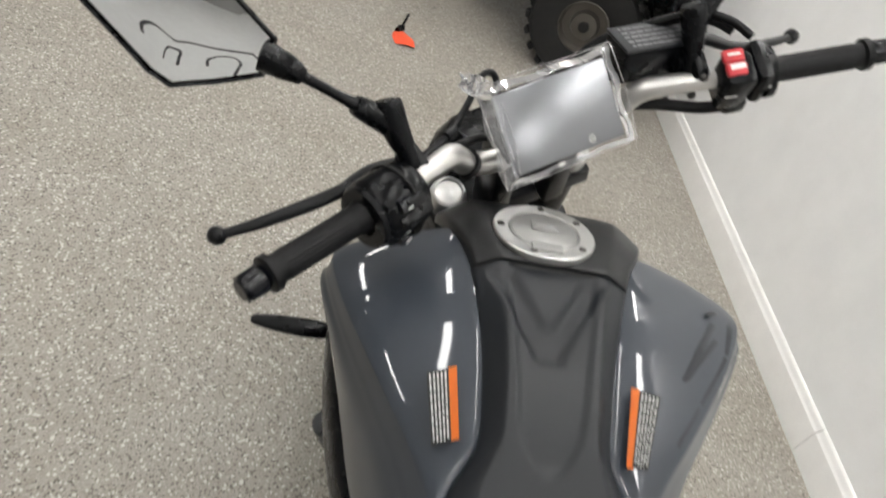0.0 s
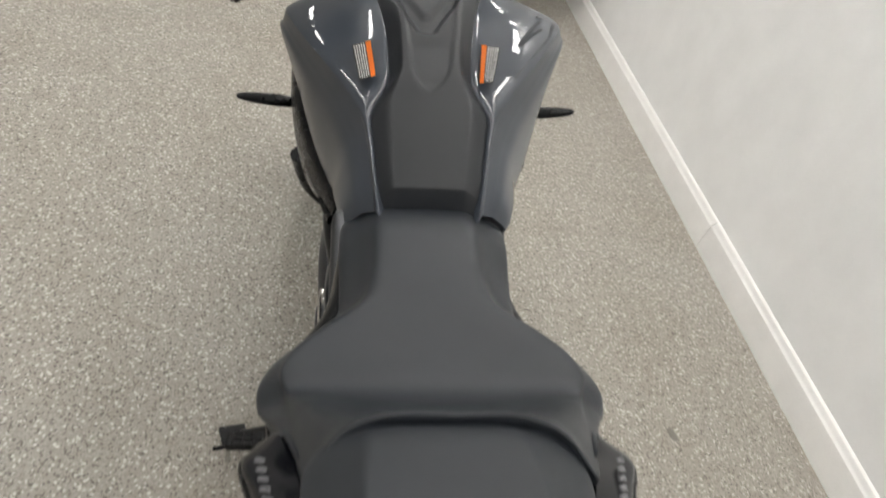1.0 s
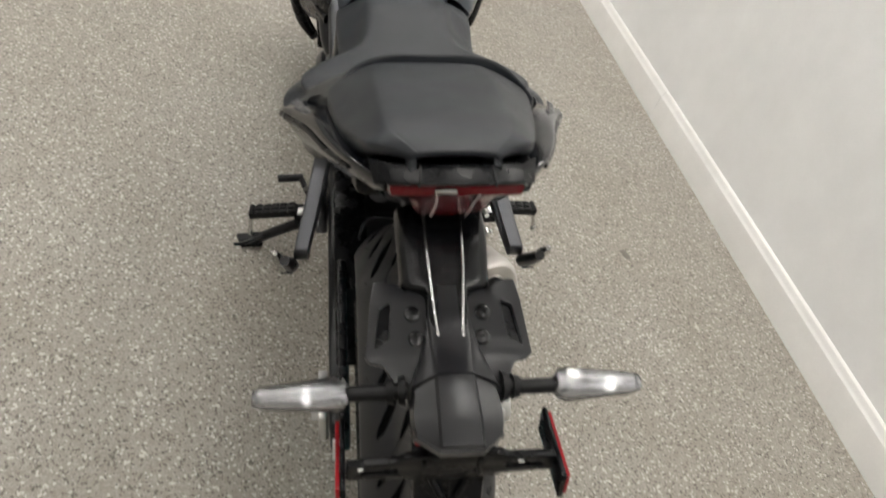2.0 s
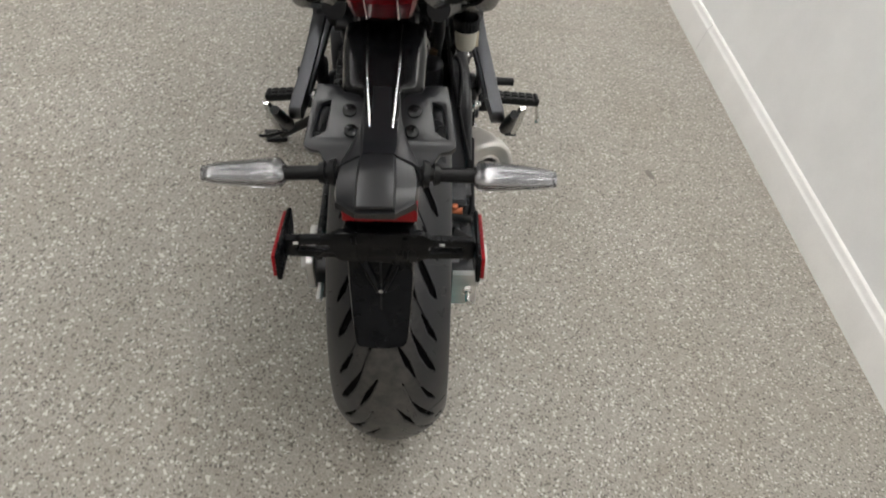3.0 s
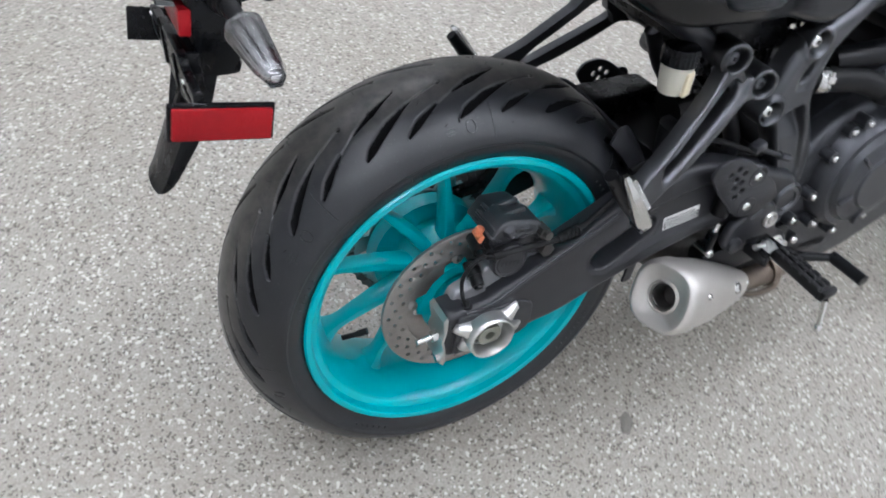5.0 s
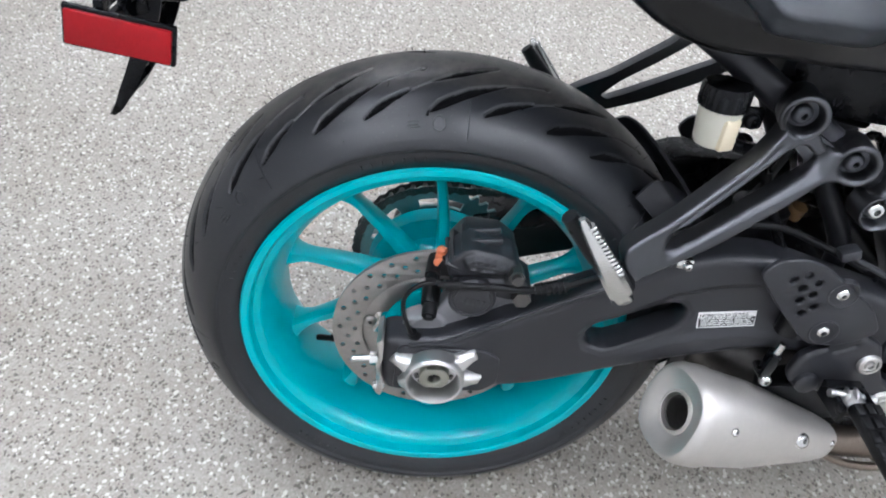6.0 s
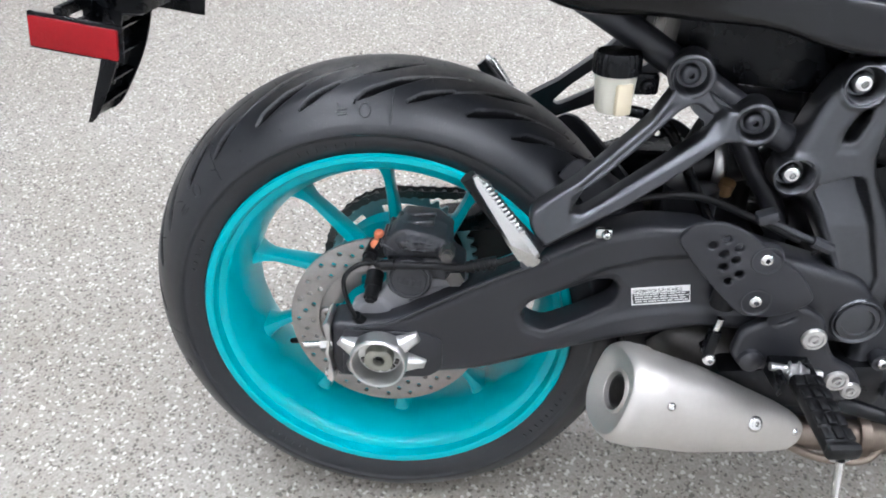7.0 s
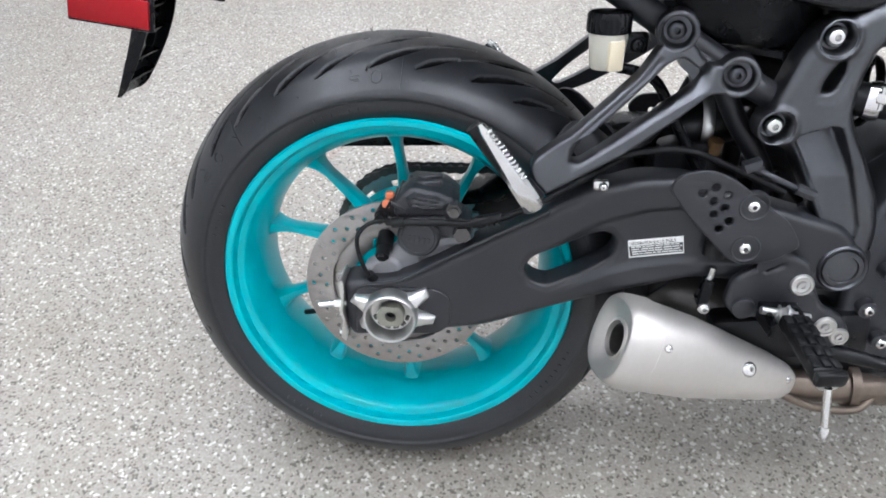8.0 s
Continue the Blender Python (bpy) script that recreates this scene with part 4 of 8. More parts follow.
# passenger foot brackets, folding pegs (both sides)
FORK = [(0.2900, 0.6600), (0.2935, 0.6480), (0.2740, 0.6200), (0.254, 0.6022), (0.2096, 0.5637), (0.1753, 0.5417), (0.165, 0.5333), (0.1635, 0.5240), (0.1677, 0.512), (0.1804, 0.497), (0.1921, 0.5034), (0.2186, 0.5155), (0.2596, 0.5347),
        (0.3168, 0.5708), (0.3502, 0.5957), (0.3700, 0.5950), (0.388, 0.600), (0.3764, 0.630), (0.3560, 0.6250), (0.3380, 0.6320), (0.325, 0.650), (0.308, 0.675)]
FORK_GAP = [(0.3165, 0.6350), (0.3313, 0.6240), (0.340, 0.6176), (0.3341, 0.6090), (0.3281, 0.6012), (0.2885, 0.5755), (0.2360, 0.5420), (0.2130, 0.5290), (0.2030, 0.5330), (0.2240, 0.5580), (0.2575, 0.5870), (0.2840, 0.6115), (0.3015, 0.6285)]


def foot_bracket(s):
    """A forked cast bracket from the seat rail down to the peg: two channelled arms with cupped eyes."""
    up1, up2, foot = Vector((s * 0.1445, 0.308, 0.660)), Vector((s * 0.141, 0.3770, 0.6140)), Vector((s * 0.190, 0.176, 0.503))

    def channel(y, z, d):
        eye = np.minimum(np.hypot(y - 0.308, z - 0.660), np.hypot(y - 0.377, z - 0.614))
        clear = soft_step((eye - 0.024) / 0.014) * soft_step((y - 0.200) / 0.020)
        # the lower arm: a ridge along its bottom edge, its upper side sloping back; the upper arm: a shallow channel
        up = (z - 0.5034) * math.cos(0.529) - (y - 0.1921) * math.sin(0.529)
        low = soft_step((0.034 - up) / 0.004)
        slope = -0.62 * np.clip(up - 0.0065, 0, 0.022) * low
        return clear * (slope - 0.0022 * soft_step((d - 0.0040) / 0.0040) * (1 - low))
    b = casting([rounded(FORK, 0.006), ring_of((0.308, 0.660), 0.0200, 40), ring_of((0.377, 0.614), 0.0200, 40)], [rounded(FORK_GAP, 0.006), ring_of((0.308, 0.660), 0.0165, 40), ring_of((0.377, 0.614), 0.0165, 40)], 0.023, 0.0040, [channel], 0.0013,
                lambda y, z: 0.2940 - 0.1948 * y - 0.1296 * z, 0.0040)
    for c in (up1, up2):
        lathe(b, [(-0.034, 0.0200), (0.001, 0.0216), (0.0040, 0.0213), (0.0054, 0.0202), (0.0056, 0.0182), (0.0044, 0.0162), (-0.004, 0.0146), (-0.010, 0.0138), (-0.010, 0.0005)], (abs(c.x), c.y, c.z), seg=48, turn=Matrix.Rotation(radians(-11.0), 3, 'Z'))
    # web behind the two eyes
    skin(b, [[(0.128 + h, y, z) for y, z in ((0.312, 0.644), (0.333, 0.640), (0.362, 0.622), (0.356, 0.606), (0.335, 0.598), (0.330, 0.612), (0.318, 0.622))] for h in (-0.010, 0.004)])
    if s < 0:
        b.transform(Matrix.Diagonal((-1, 1, 1, 1)))
    ob = part("foot_bracket", b, M_SATIN_L, bike, "black forked passenger foot bracket", 50)
    for c in (up1, up2):
        part("bracket_bolt", bolt(fresh(), c + Vector((-s * 0.007, 0, 0)), 0.0095, (s, 0, 0), 0.007), M_CASE, ob)
    # the folded peg: bright toothed tread on a dark body
    b = fresh()
    heel, toe = Vector((s * 0.210, 0.169, 0.490)), Vector((s * 0.2155, 0.1105, 0.582))
    d = toe - heel
    wide = Vector((0, 0.90, 0.44))
    rings = []
    for t, w, h in ((-0.03, 0.0060, 0.004), (0.0, 0.0095, 0.006), (0.10, 0.0110, 0.007), (0.30, 0.0105, 0.008), (0.55, 0.0082, 0.008), (0.93, 0.0052, 0.006), (1.0, 0.003, 0.003)):
        q = heel + d * t
        rings.append([q + wide * u * w + Vector((s * v * h, 0, 0)) for u, v in ((-1, -0.6), (-0.7, -1), (0.7, -1), (1, -0.6), (1, 0.5), (0.6, 1), (-0.6, 1), (-1, 0.5))])
    skin(b, rings)
    for k in range(13):
        t = 0.36 + 0.046 * k
        q = heel + d * t + wide * (0.0125 - 0.0085 * t)
        block(b, tuple(q + Vector((s * 0.003, 0, 0))), (0.010, 0.006, 0.0028), (28, 0, 0), 0.0006, 1)
    part("passenger_peg", b, M_CHROME, ob, "bright folded passenger peg with a toothed edge")
    b = fresh()
    tube(b, [heel + Vector((-s * 0.012, 0.002, 0.004)), heel + d * 0.5 + Vector((-s * 0.014, -0.006, 0.0)), heel + d * 0.97 + Vector((-s * 0.014, -0.010, -0.004))], [0.012, 0.011, 0.008], 12, smooth=3)
    part("peg_body", b, M_FRAME, ob)
    b = fresh()
    rod(b, foot + Vector((s * 0.006, -0.014, -0.012)), foot + Vector((s * 0.026, -0.014, -0.012)), 0.006)
    part("peg_pin", b, M_CASE, ob)
    return ob


foot_bracket(1)
foot_bracket(-1)
# ---- frame, engine, exhaust, foot controls ----
PLATE = [(0.530, 0.6930), (0.4837, 0.6720), (0.4634, 0.6680), (0.4520, 0.6560), (0.436, 0.6215), (0.4222, 0.5785), (0.4120, 0.5670), (0.4110, 0.5470), (0.4230, 0.5365), (0.4511, 0.5277), (0.4608, 0.5092), (0.4846, 0.4686), (0.5015, 0.4334), (0.5080, 0.4120),
         (0.4990, 0.3960), (0.502, 0.3760), (0.518, 0.3640), (0.540, 0.3630), (0.5600, 0.375), (0.568, 0.392), (0.567, 0.4079), (0.5674, 0.4371), (0.5569, 0.4791), (0.5362, 0.5193), (0.5205, 0.5451), (0.5094, 0.5704), (0.5099, 0.6012), (0.5188, 0.6368), (0.540, 0.6600), (0.60, 0.72), (0.60, 0.76)]
PLATE_SLOT = [(0.4820, 0.6270), (0.4890, 0.6275), (0.4885, 0.6150), (0.4815, 0.5975), (0.4765, 0.5935), (0.4685, 0.5935), (0.4695, 0.6050), (0.4760, 0.6190)]
PANEL = [(0.4508, 0.5402), (0.4558, 0.5481), (0.4906, 0.5600), (0.5003, 0.556), (0.5213, 0.5101), (0.5446, 0.442), (0.5438, 0.422), (0.5176, 0.4177), (0.5061, 0.4339), (0.4821, 0.4824), (0.4616, 0.5222)]
BOSSES = ((0.4735, 0.6515), (0.4290, 0.5560))


def frame_plate(s):
    """A cast cover: two bolts in deep cups, a long slot, a sunk panel that bends half way down, and a round pivot cap below."""
    def relief(y, z, d):
        x = 0 * y
        for cy, cz in BOSSES:
            x += 0.003 * soft_step((0.0270 - np.hypot(y - cy, z - cz)) / 0.006)
        sunk = soft_step(inside_by(y, z, PANEL)[0] / 0.0055)
        x -= sunk * (0.0080 + 0.32 * np.maximum(0, z - 0.500) - 0.05 * np.maximum(0, 0.500 - z))
        # the neck under the upper bolt is dished round the slot
        x -= 0.0020 * soft_step(inside_by(y, z, [(0.458, 0.600), (0.462, 0.580), (0.486, 0.580), (0.502, 0.612), (0.508, 0.640), (0.490, 0.636), (0.472, 0.628)])[0] / 0.008)
        return x
    b = casting([rounded(PLATE, 0.010)], [rounded(PLATE_SLOT, 0.003)] + [ring_of(c, 0.0185, 40) for c in BOSSES], 0.034, 0.014, [relief], 0.0020, lambda y, z: 0.1315 + 0 * y, 0.0025)
    for cy, cz in BOSSES:
        lathe(b, [(0.104, 0.0205), (0.1285, 0.0203), (0.1325, 0.0195), (0.1330, 0.0184), (0.1315, 0.0170), (0.121, 0.0146), (0.1165, 0.0138), (0.1165, 0.0003)], (0, cy, cz), seg=40)
    lathe(b, [(0.10, 0.0305), (0.138, 0.0300), (0.1425, 0.0285), (0.1435, 0.0270), (0.1425, 0.0250), (0.1405, 0.0238), (0.1430, 0.0225), (0.1435, 0.0175), (0.1410, 0.0165), (0.1410, 0.0005)], (0, 0.5315, 0.3915), seg=48)
    if s < 0:
        b.transform(Matrix.Diagonal((-1, 1, 1, 1)))
    ob = part("frame_plate", b, M_SATIN_L, bike, "black cast frame cover with bright bolts", 50)
    for y, z in BOSSES:
        part("frame_bolt", bolt(fresh(), (s * 0.1180, y, z), 0.0108, (s, 0, 0), 0.011), M_CHROME, ob, "bright socket bolt")
    return ob


frame_plate(1)
frame_plate(-1)
for s in (1, -1):
    bm = fresh()
    tube(bm, [(s * 0.085, 0.52, 0.565), (s * 0.10, 0.445, 0.577), (s * 0.104, 0.385, 0.608), (s * 0.104, 0.300, 0.662), (s * 0.10, 0.20, 0.725), (s * 0.08, 0.05, 0.80), (s * 0.066, -0.055, 0.850)], 0.0155, 14, smooth=5)
    rail = part("seat_rail", bm, M_SATIN, bike, "black tubular seat rail")
    bm = fresh()
    tube(bm, [(s * 0.075, 0.375, 0.60), (s * 0.075, 0.405, 0.545), (s * 0.072, 0.432, 0.507), (s * 0.07, 0.450, 0.470), (s * 0.07, 0.452, 0.42), (s * 0.07, 0.47, 0.36)], 0.0125, 14, smooth=5)
    part("down_tube", bm, M_SATIN, rail)
    bm = fresh()
    tube(bm, [(s * 0.095, 0.50, 0.66), (s * 0.10, 0.62, 0.71), (s * 0.085, 0.80, 0.78), (s * 0.05, 1.0, 0.85), (0, 1.06, 0.88)], 0.022, 14, smooth=5)
    tube(bm, [(s * 0.10, 0.56, 0.60), (s * 0.135, 0.72, 0.63), (s * 0.12, 0.88, 0.70), (s * 0.04, 1.03, 0.80)], 0.019, 14, smooth=5)
    part("main_tube", bm, M_FRAME, bike, "black tubular main frame")

bm = fresh()
block(bm, (0, 0.385, 0.690), (0.18, 0.17, 0.115), (-6, 0, 0), 0.012)
battery = part("battery_box", bm, M_BLACK, bike, "black plastic battery box")
part("box_end", block(fresh(), (0, 0.48, 0.70), (0.15, 0.08, 0.10), soft=0.01), M_BLACK, battery)
part("box_tray", block(fresh(), (0, 0.25, 0.765), (0.14, 0.16, 0.05), (-18, 0, 0), 0.01), M_BLACK, battery)
bm = fresh()
block(bm, (0, 0.74, 0.745), (0.15, 0.32, 0.10), (14, 0, 0), 0.03)
part("air_box", bm, M_BLACK, bike)
# shock absorber lying under the frame
bm = fresh()
rod(bm, (0.02, 0.352, 0.520), (0.02, 0.41, 0.535), 0.030, seg=24)
rod(bm, (0.02, 0.40, 0.533), (0.02, 0.52, 0.555), 0.022, seg=20)
shock = part("shock_absorber", bm, M_FRAME, bike)
bm = fresh()
path = [(0.02 + 0.036 * math.cos(a), 0.40 + 0.0062 * a / 1.2, 0.534 + 0.0011 * a + 0.036 * math.sin(a)) for a in (0.35 * k for k in range(100))]
tube(bm, path, 0.0055, 8)
part("spring", bm, M_BLACK, shock)
bm = fresh()
lathe(bm, [(0.372, 0.036), (0.376, 0.0385), (0.382, 0.0385), (0.386, 0.036)], (0.02, 0, 0.530), "y", 32, closed=True)
part("spring_collar", bm, M_ALU, shock, "bright spring collar")
bm = fresh()
rod(bm, (0.062, 0.386, 0.505), (0.066, 0.388, 0.520), 0.009, seg=12)
part("drain_cap", bm, M_BROWN, shock, "brown rubber cap")
bm = fresh()
lathe(bm, [(0.0, 0.030), (0.05, 0.031), (0.052, 0.028), (0.052, 0.0005)], (0.055, 0.352, 0.462), "z", 28)
part("canister", bm, M_CASE, bike, "dark grey canister under the frame")
# loom and small fittings
bm = fresh()
tube(bm, [(0.112, 0.22, 0.50), (0.118, 0.28, 0.520), (0.116, 0.34, 0.524), (0.108, 0.40, 0.500), (0.112, 0.46, 0.474)], 0.0042, 10, smooth=6)
part("cable", bm, M_RUBBER_S, bike, "black cable")
bm = fresh()
for k in range(5):
    x, y = 0.055 + 0.008 * k, 0.448 + 0.010 * k
    tube(bm, [(x, y, 0.72), (x + 0.012, y - 0.006, 0.66), (x + 0.008, y + 0.004, 0.60), (x - 0.01, y + 0.02, 0.54)], 0.0032, 8, smooth=5)
part("wiring", bm, M_RUBBER_S, bike, "bunch of black wires")
bm = fresh()
block(bm, (0.150, 0.405, 0.520), (0.016, 0.020, 0.012), (20, 0, 0), 0.003)
rod(bm, (0.150, 0.41, 0.515), (0.152, 0.462, 0.492), 0.0035)
rod(bm, (0.152, 0.455, 0.495), (0.153, 0.475, 0.487), 0.0065, seg=8)
part("switch_lead", bm, M_CASE, bike, "grey brake light switch lead")
bm = fresh()
block(bm, (0.145, 0.245, 0.492), (0.010, 0.018, 0.012), soft=0.003)
bolt(bm, (0.150, 0.247, 0.492), 0.005)
part("hose_clip", bm, M_CHROME, bike, "bright hose clip")

# rear brake fluid reservoir
bm = fresh()
lathe(bm, [(0.617, 0.0005), (0.617, 0.0160), (0.621, 0.0180), (0.652, 0.0205), (0.657, 0.0205), (0.657, 0.0005)], (0.120, 0.242, 0), "z", 36)
res = part("fluid_reservoir", bm, M_FLUID, bike, "milky white brake fluid reservoir with a black cap")
bm = fresh()
rings = []
for z, r in ((0.655, 0.0222), (0.658, 0.0228), (0.672, 0.0226), (0.676, 0.0205), (0.677, 0.008)):
    rings.append([(0.120 + q * math.cos(a), 0.242 + q * math.sin(a), z) for a, q in ((2 * math.pi * k / 96, r + (0.0009 if k % 4 < 2 else 0)) for k in range(96))])
skin(bm, rings)
part("cap", bm, M_BLACK, res, "black ribbed screw cap")
bm = fresh()
block(bm, (0.1370, 0.249, 0.633), (0.007, 0.018, 0.032), (0, 0, 22), soft=0.003)
part("fluid_window", bm, M_FLUID2, res, "yellowish fluid level window")
bm = fresh()
block(bm, (0.118, 0.272, 0.644), (0.008, 0.026, 0.022), soft=0.004)
bolt(bm, (0.122, 0.273, 0.642), 0.0075)
tube(bm, [(0.122, 0.255, 0.618), (0.122, 0.275, 0.614), (0.115, 0.30, 0.60), (0.10, 0.33, 0.55), (0.10, 0.38, 0.46)], 0.006, 10, smooth=4)
part("reservoir_mount", bm, M_BLACK, res)

# heel guard with drilled holes, and the rear-set plate
HEEL = [(0.316, 0.497), (0.331, 0.515), (0.358, 0.519), (0.383, 0.510), (0.452, 0.459), (0.470, 0.430), (0.448, 0.414), (0.424, 0.406), (0.399, 0.408), (0.388, 0.415), (0.341, 0.464)]
drill = [(0.353, 0.492), (0.366, 0.482), (0.379, 0.475), (0.366, 0.499), (0.380, 0.490), (0.368, 0.467), (0.386, 0.459), (0.376, 0.450)]


def heel_guard(s):
    b = plate(fresh(), rounded(HEEL, 0.010), [ring_of(q, 0.0044, 14) for q in drill], 0.1585, 0.1650, 0.0022)
    for y, z in ((0.410, 0.477), (0.409, 0.426)):
        lathe(b, [(0.160, 0.0185), (0.1655, 0.0165), (0.1660, 0.0155), (0.1630, 0.0110), (0.1610, 0.0003)], (0, y, z), seg=32)
    if s < 0:
        b.transform(Matrix.Diagonal((-1, 1, 1, 1)))
    ob = part("heel_guard", b, M_SATIN, bike, "black heel guard drilled with small holes")
    for y, z in ((0.410, 0.477), (0.409, 0.426)):
        part("guard_bolt", bolt(fresh(), (s * 0.1610, y, z), 0.0074, (s, 0, 0), 0.0065), M_CHROME, ob, "bright socket bolt")


heel_guard(1)
heel_guard(-1)
SET = [(0.398, 0.352), (0.404, 0.383), (0.430, 0.400), (0.461, 0.418), (0.489, 0.405), (0.500, 0.372), (0.512, 0.350), (0.540, 0.335), (0.552, 0.312), (0.537, 0.292), (0.511, 0.292), (0.480, 0.318), (0.439, 0.331), (0.410, 0.336)]


def rear_set(s):
    b = plate(fresh(), rounded(SET, 0.009), [rounded([(0.433, 0.402), (0.452, 0.412), (0.458, 0.404), (0.440, 0.394)], 0.003)], 0.144, 0.1605, 0.0065, segs=4)
    lathe(b, [(0.150, 0.015), (0.166, 0.013), (0.168, 0.010), (0.168, 0.0003)], (0, 0.420, 0.348), seg=28)
    if s < 0:
        b.transform(Matrix.Diagonal((-1, 1, 1, 1)))
    ob = part("rear_set", b, M_SATIN, bike, "black cast foot control plate")
    for (y, z), r in (((0.481, 0.380), 0.0118), ((0.519, 0.325), 0.0112), ((0.537, 0.312), 0.0096)):
        c = fresh()
        lathe(c, [(0.1590, r * 1.15), (0.163, r * 1.15), (0.1650, r * 1.02), (0.1650, r * 0.82), (0.1625, r * 0.78), (0.1625, r * 0.5), (0.166, r * 0.46), (0.166, r * 0.26), (0.163, r * 0.25), (0.163, 0.0003)], (0, y, z), seg=28)
        if s < 0:
            c.transform(Matrix.Diagonal((-1, 1, 1, 1)))
        part("pivot_bolt", c, M_STEEL, ob, "bright stepped pivot bolt")
    # rider's peg: hinge fork, alloy bar, ribbed rubber and a ground feeler
    c = fresh()
    plate(c, [(s * 0.169, 0.434), (s * 0.212, 0.436), (s * 0.212, 0.441), (s * 0.182, 0.441), (s * 0.182, 0.471), (s * 0.212, 0.471), (s * 0.212, 0.476), (s * 0.169, 0.476)], [], 0.338, 0.362, 0.0015, m=Matrix(((0, 1, 0, 0), (0, 0, 1, 0), (1, 0, 0, 0), (0, 0, 0, 1))))
    part("peg_fork", c, M_BLACK, ob)
    c = fresh()
    rod(c, (s * 0.190, 0.43, 0.362), (s * 0.190, 0.485, 0.354), 0.0045)
    path = [(s * 0.190 + s * 0.0085 * math.cos(a), 0.448 + 0.0016 * a, 0.358 + 0.0085 * math.sin(a)) for a in (0.5 * k for k in range(26))]
    tube(c, path, 0.0014, 6)
    tube(c, [(s * 0.185, 0.457, 0.357), (s * 0.30, 0.467, 0.340)], [0.013, 0.011], 14, flat=0.55)
    part("peg_bar", c, M_ALU, ob, "bright alloy peg with hinge spring")
    c = fresh()
    block(c, (s * 0.253, 0.4635, 0.3535), (0.098, 0.032, 0.016), (0, s * 8.0, s * 5), 0.006)
    block(c, (s * 0.2985, 0.4675, 0.3490), (0.012, 0.033, 0.018), (0, s * 8.0, s * 5), 0.005)
    part("peg_rubber", c, M_RUBBER_S, ob, "black ribbed peg rubber")
    for k in range(5):
        for across_y in (-0.0105, 0.0, 0.0105):
            c = fresh()
            block(c, (s * (0.2165 + 0.0168 * k), 0.4605 + across_y + 0.00147 * k, 0.3668 - 0.00236 * k - 14.0 * across_y ** 2), (0.0142, 0.0086, 0.006), (0, s * 8.0, s * 5), 0.0018, 2)
            part("peg_rib", c, M_RUBBER_S, ob)
    c = fresh()
    rod(c, (s * 0.302, 0.466, 0.340), (s * 0.309, 0.470, 0.292), 0.0042)
    lathe(c, [(0.284, 0.0003), (0.284, 0.0055), (0.294, 0.0055), (0.297, 0.0042)], (s * 0.309, 0.470, 0), "z", 14)
    part("feeler", c, M_CHROME, ob, "bright ground feeler under the peg")
    return ob


rear_set(1)
rear_set(-1)
bm = fresh()
tube(bm, [(0.150, 0.535, 0.285), (0.175, 0.585, 0.285), (0.205, 0.62, 0.295)], [0.010, 0.008, 0.007], 12, smooth=4)
rod(bm, (0.200, 0.62, 0.295), (0.265, 0.62, 0.293), 0.010, seg=14)
part("brake_pedal", bm, M_FRAME, bike, "black rear brake pedal")
bm = fresh()
tube(bm, [(-0.165, 0.50, 0.330), (-0.19, 0.56, 0.325), (-0.205, 0.61, 0.322)], [0.008, 0.007, 0.006], 12, smooth=4)
rod(bm, (-0.20, 0.61, 0.322), (-0.255, 0.61, 0.320), 0.009, seg=14)
tube(bm, [(-0.195, 0.56, 0.33), (-0.185, 0.50, 0.385), (-0.17, 0.47, 0.42)], 0.004, 8)
part("gear_lever", bm, M_FRAME, bike, "black gear lever with its link")
bm = fresh()
rod(bm, (0.152, 0.382, 0.395), (0.150, 0.379, 0.372), 0.0042)
part("push_rod", bm, M_CHROME, bike, "bright brake push rod")
bm = fresh()
block(bm, (0.150, 0.3775, 0.362), (0.014, 0.013, 0.034), (-8, 0, 0), 0.003)
part("clevis", bm, M_BLACK, bike)
part("push_rod_boot", rod(fresh(), (0.146, 0.381, 0.408), (0.146, 0.384, 0.44), 0.013, seg=14), M_RUBBER_S, bike)
bm = fresh()
bolt(bm, (0.156, 0.377, 0.3425), 0.0072)
rod(bm, (0.13, 0.377, 0.3425), (0.157, 0.377, 0.3425), 0.006)
part("clevis_pin", bm, M_CHROME, bike, "bright clevis pin")

# engine: cases, clutch cover, cylinders, sump
bm = fresh()
plate(bm, rounded([(0.545, 0.24), (0.55, 0.45), (0.62, 0.52), (0.78, 0.53), (0.92, 0.46), (0.96, 0.36), (0.90, 0.26), (0.76, 0.20), (0.62, 0.20)], 0.03), [], -0.135, 0.125, 0.014, segs=3)
engine = part("engine", bm, M_CASE, bike, "dark grey twin cylinder engine")
bm = fresh()
lathe(bm, [(0.11, 0.108), (0.146, 0.104), (0.156, 0.095), (0.156, 0.086), (0.166, 0.080), (0.172, 0.060), (0.172, 0.052), (0.176, 0.048), (0.176, 0.0005)], (0, 0.70, 0.405), seg=56)
part("clutch_cover", bm, M_CASE, engine, "round dark grey clutch cover")
for k in range(6):
    a = radians(60 * k + 20)
    part("cover_rib", block(fresh(), (0.171, 0.70 + 0.068 * math.cos(a), 0.405 + 0.068 * math.sin(a)), (0.008, 0.030, 0.006), (math.degrees(a), 0, 0), 0.002), M_CASE, engine)
for k in range(10):
    a = radians(36 * k + 10)
    c = (0.148, 0.70 + 0.114 * math.cos(a), 0.405 + 0.114 * math.sin(a))
    bm = fresh()
    rod(bm, (0.11, c[1], c[2]), (0.146, c[1], c[2]), 0.010, seg=12)
    part("cover_boss", bm, M_CASE, engine)
    part("cover_bolt", bolt(fresh(), (0.146, c[1], c[2]), 0.0062), M_CHROME, engine, "bright cover bolt")
bm = fresh()
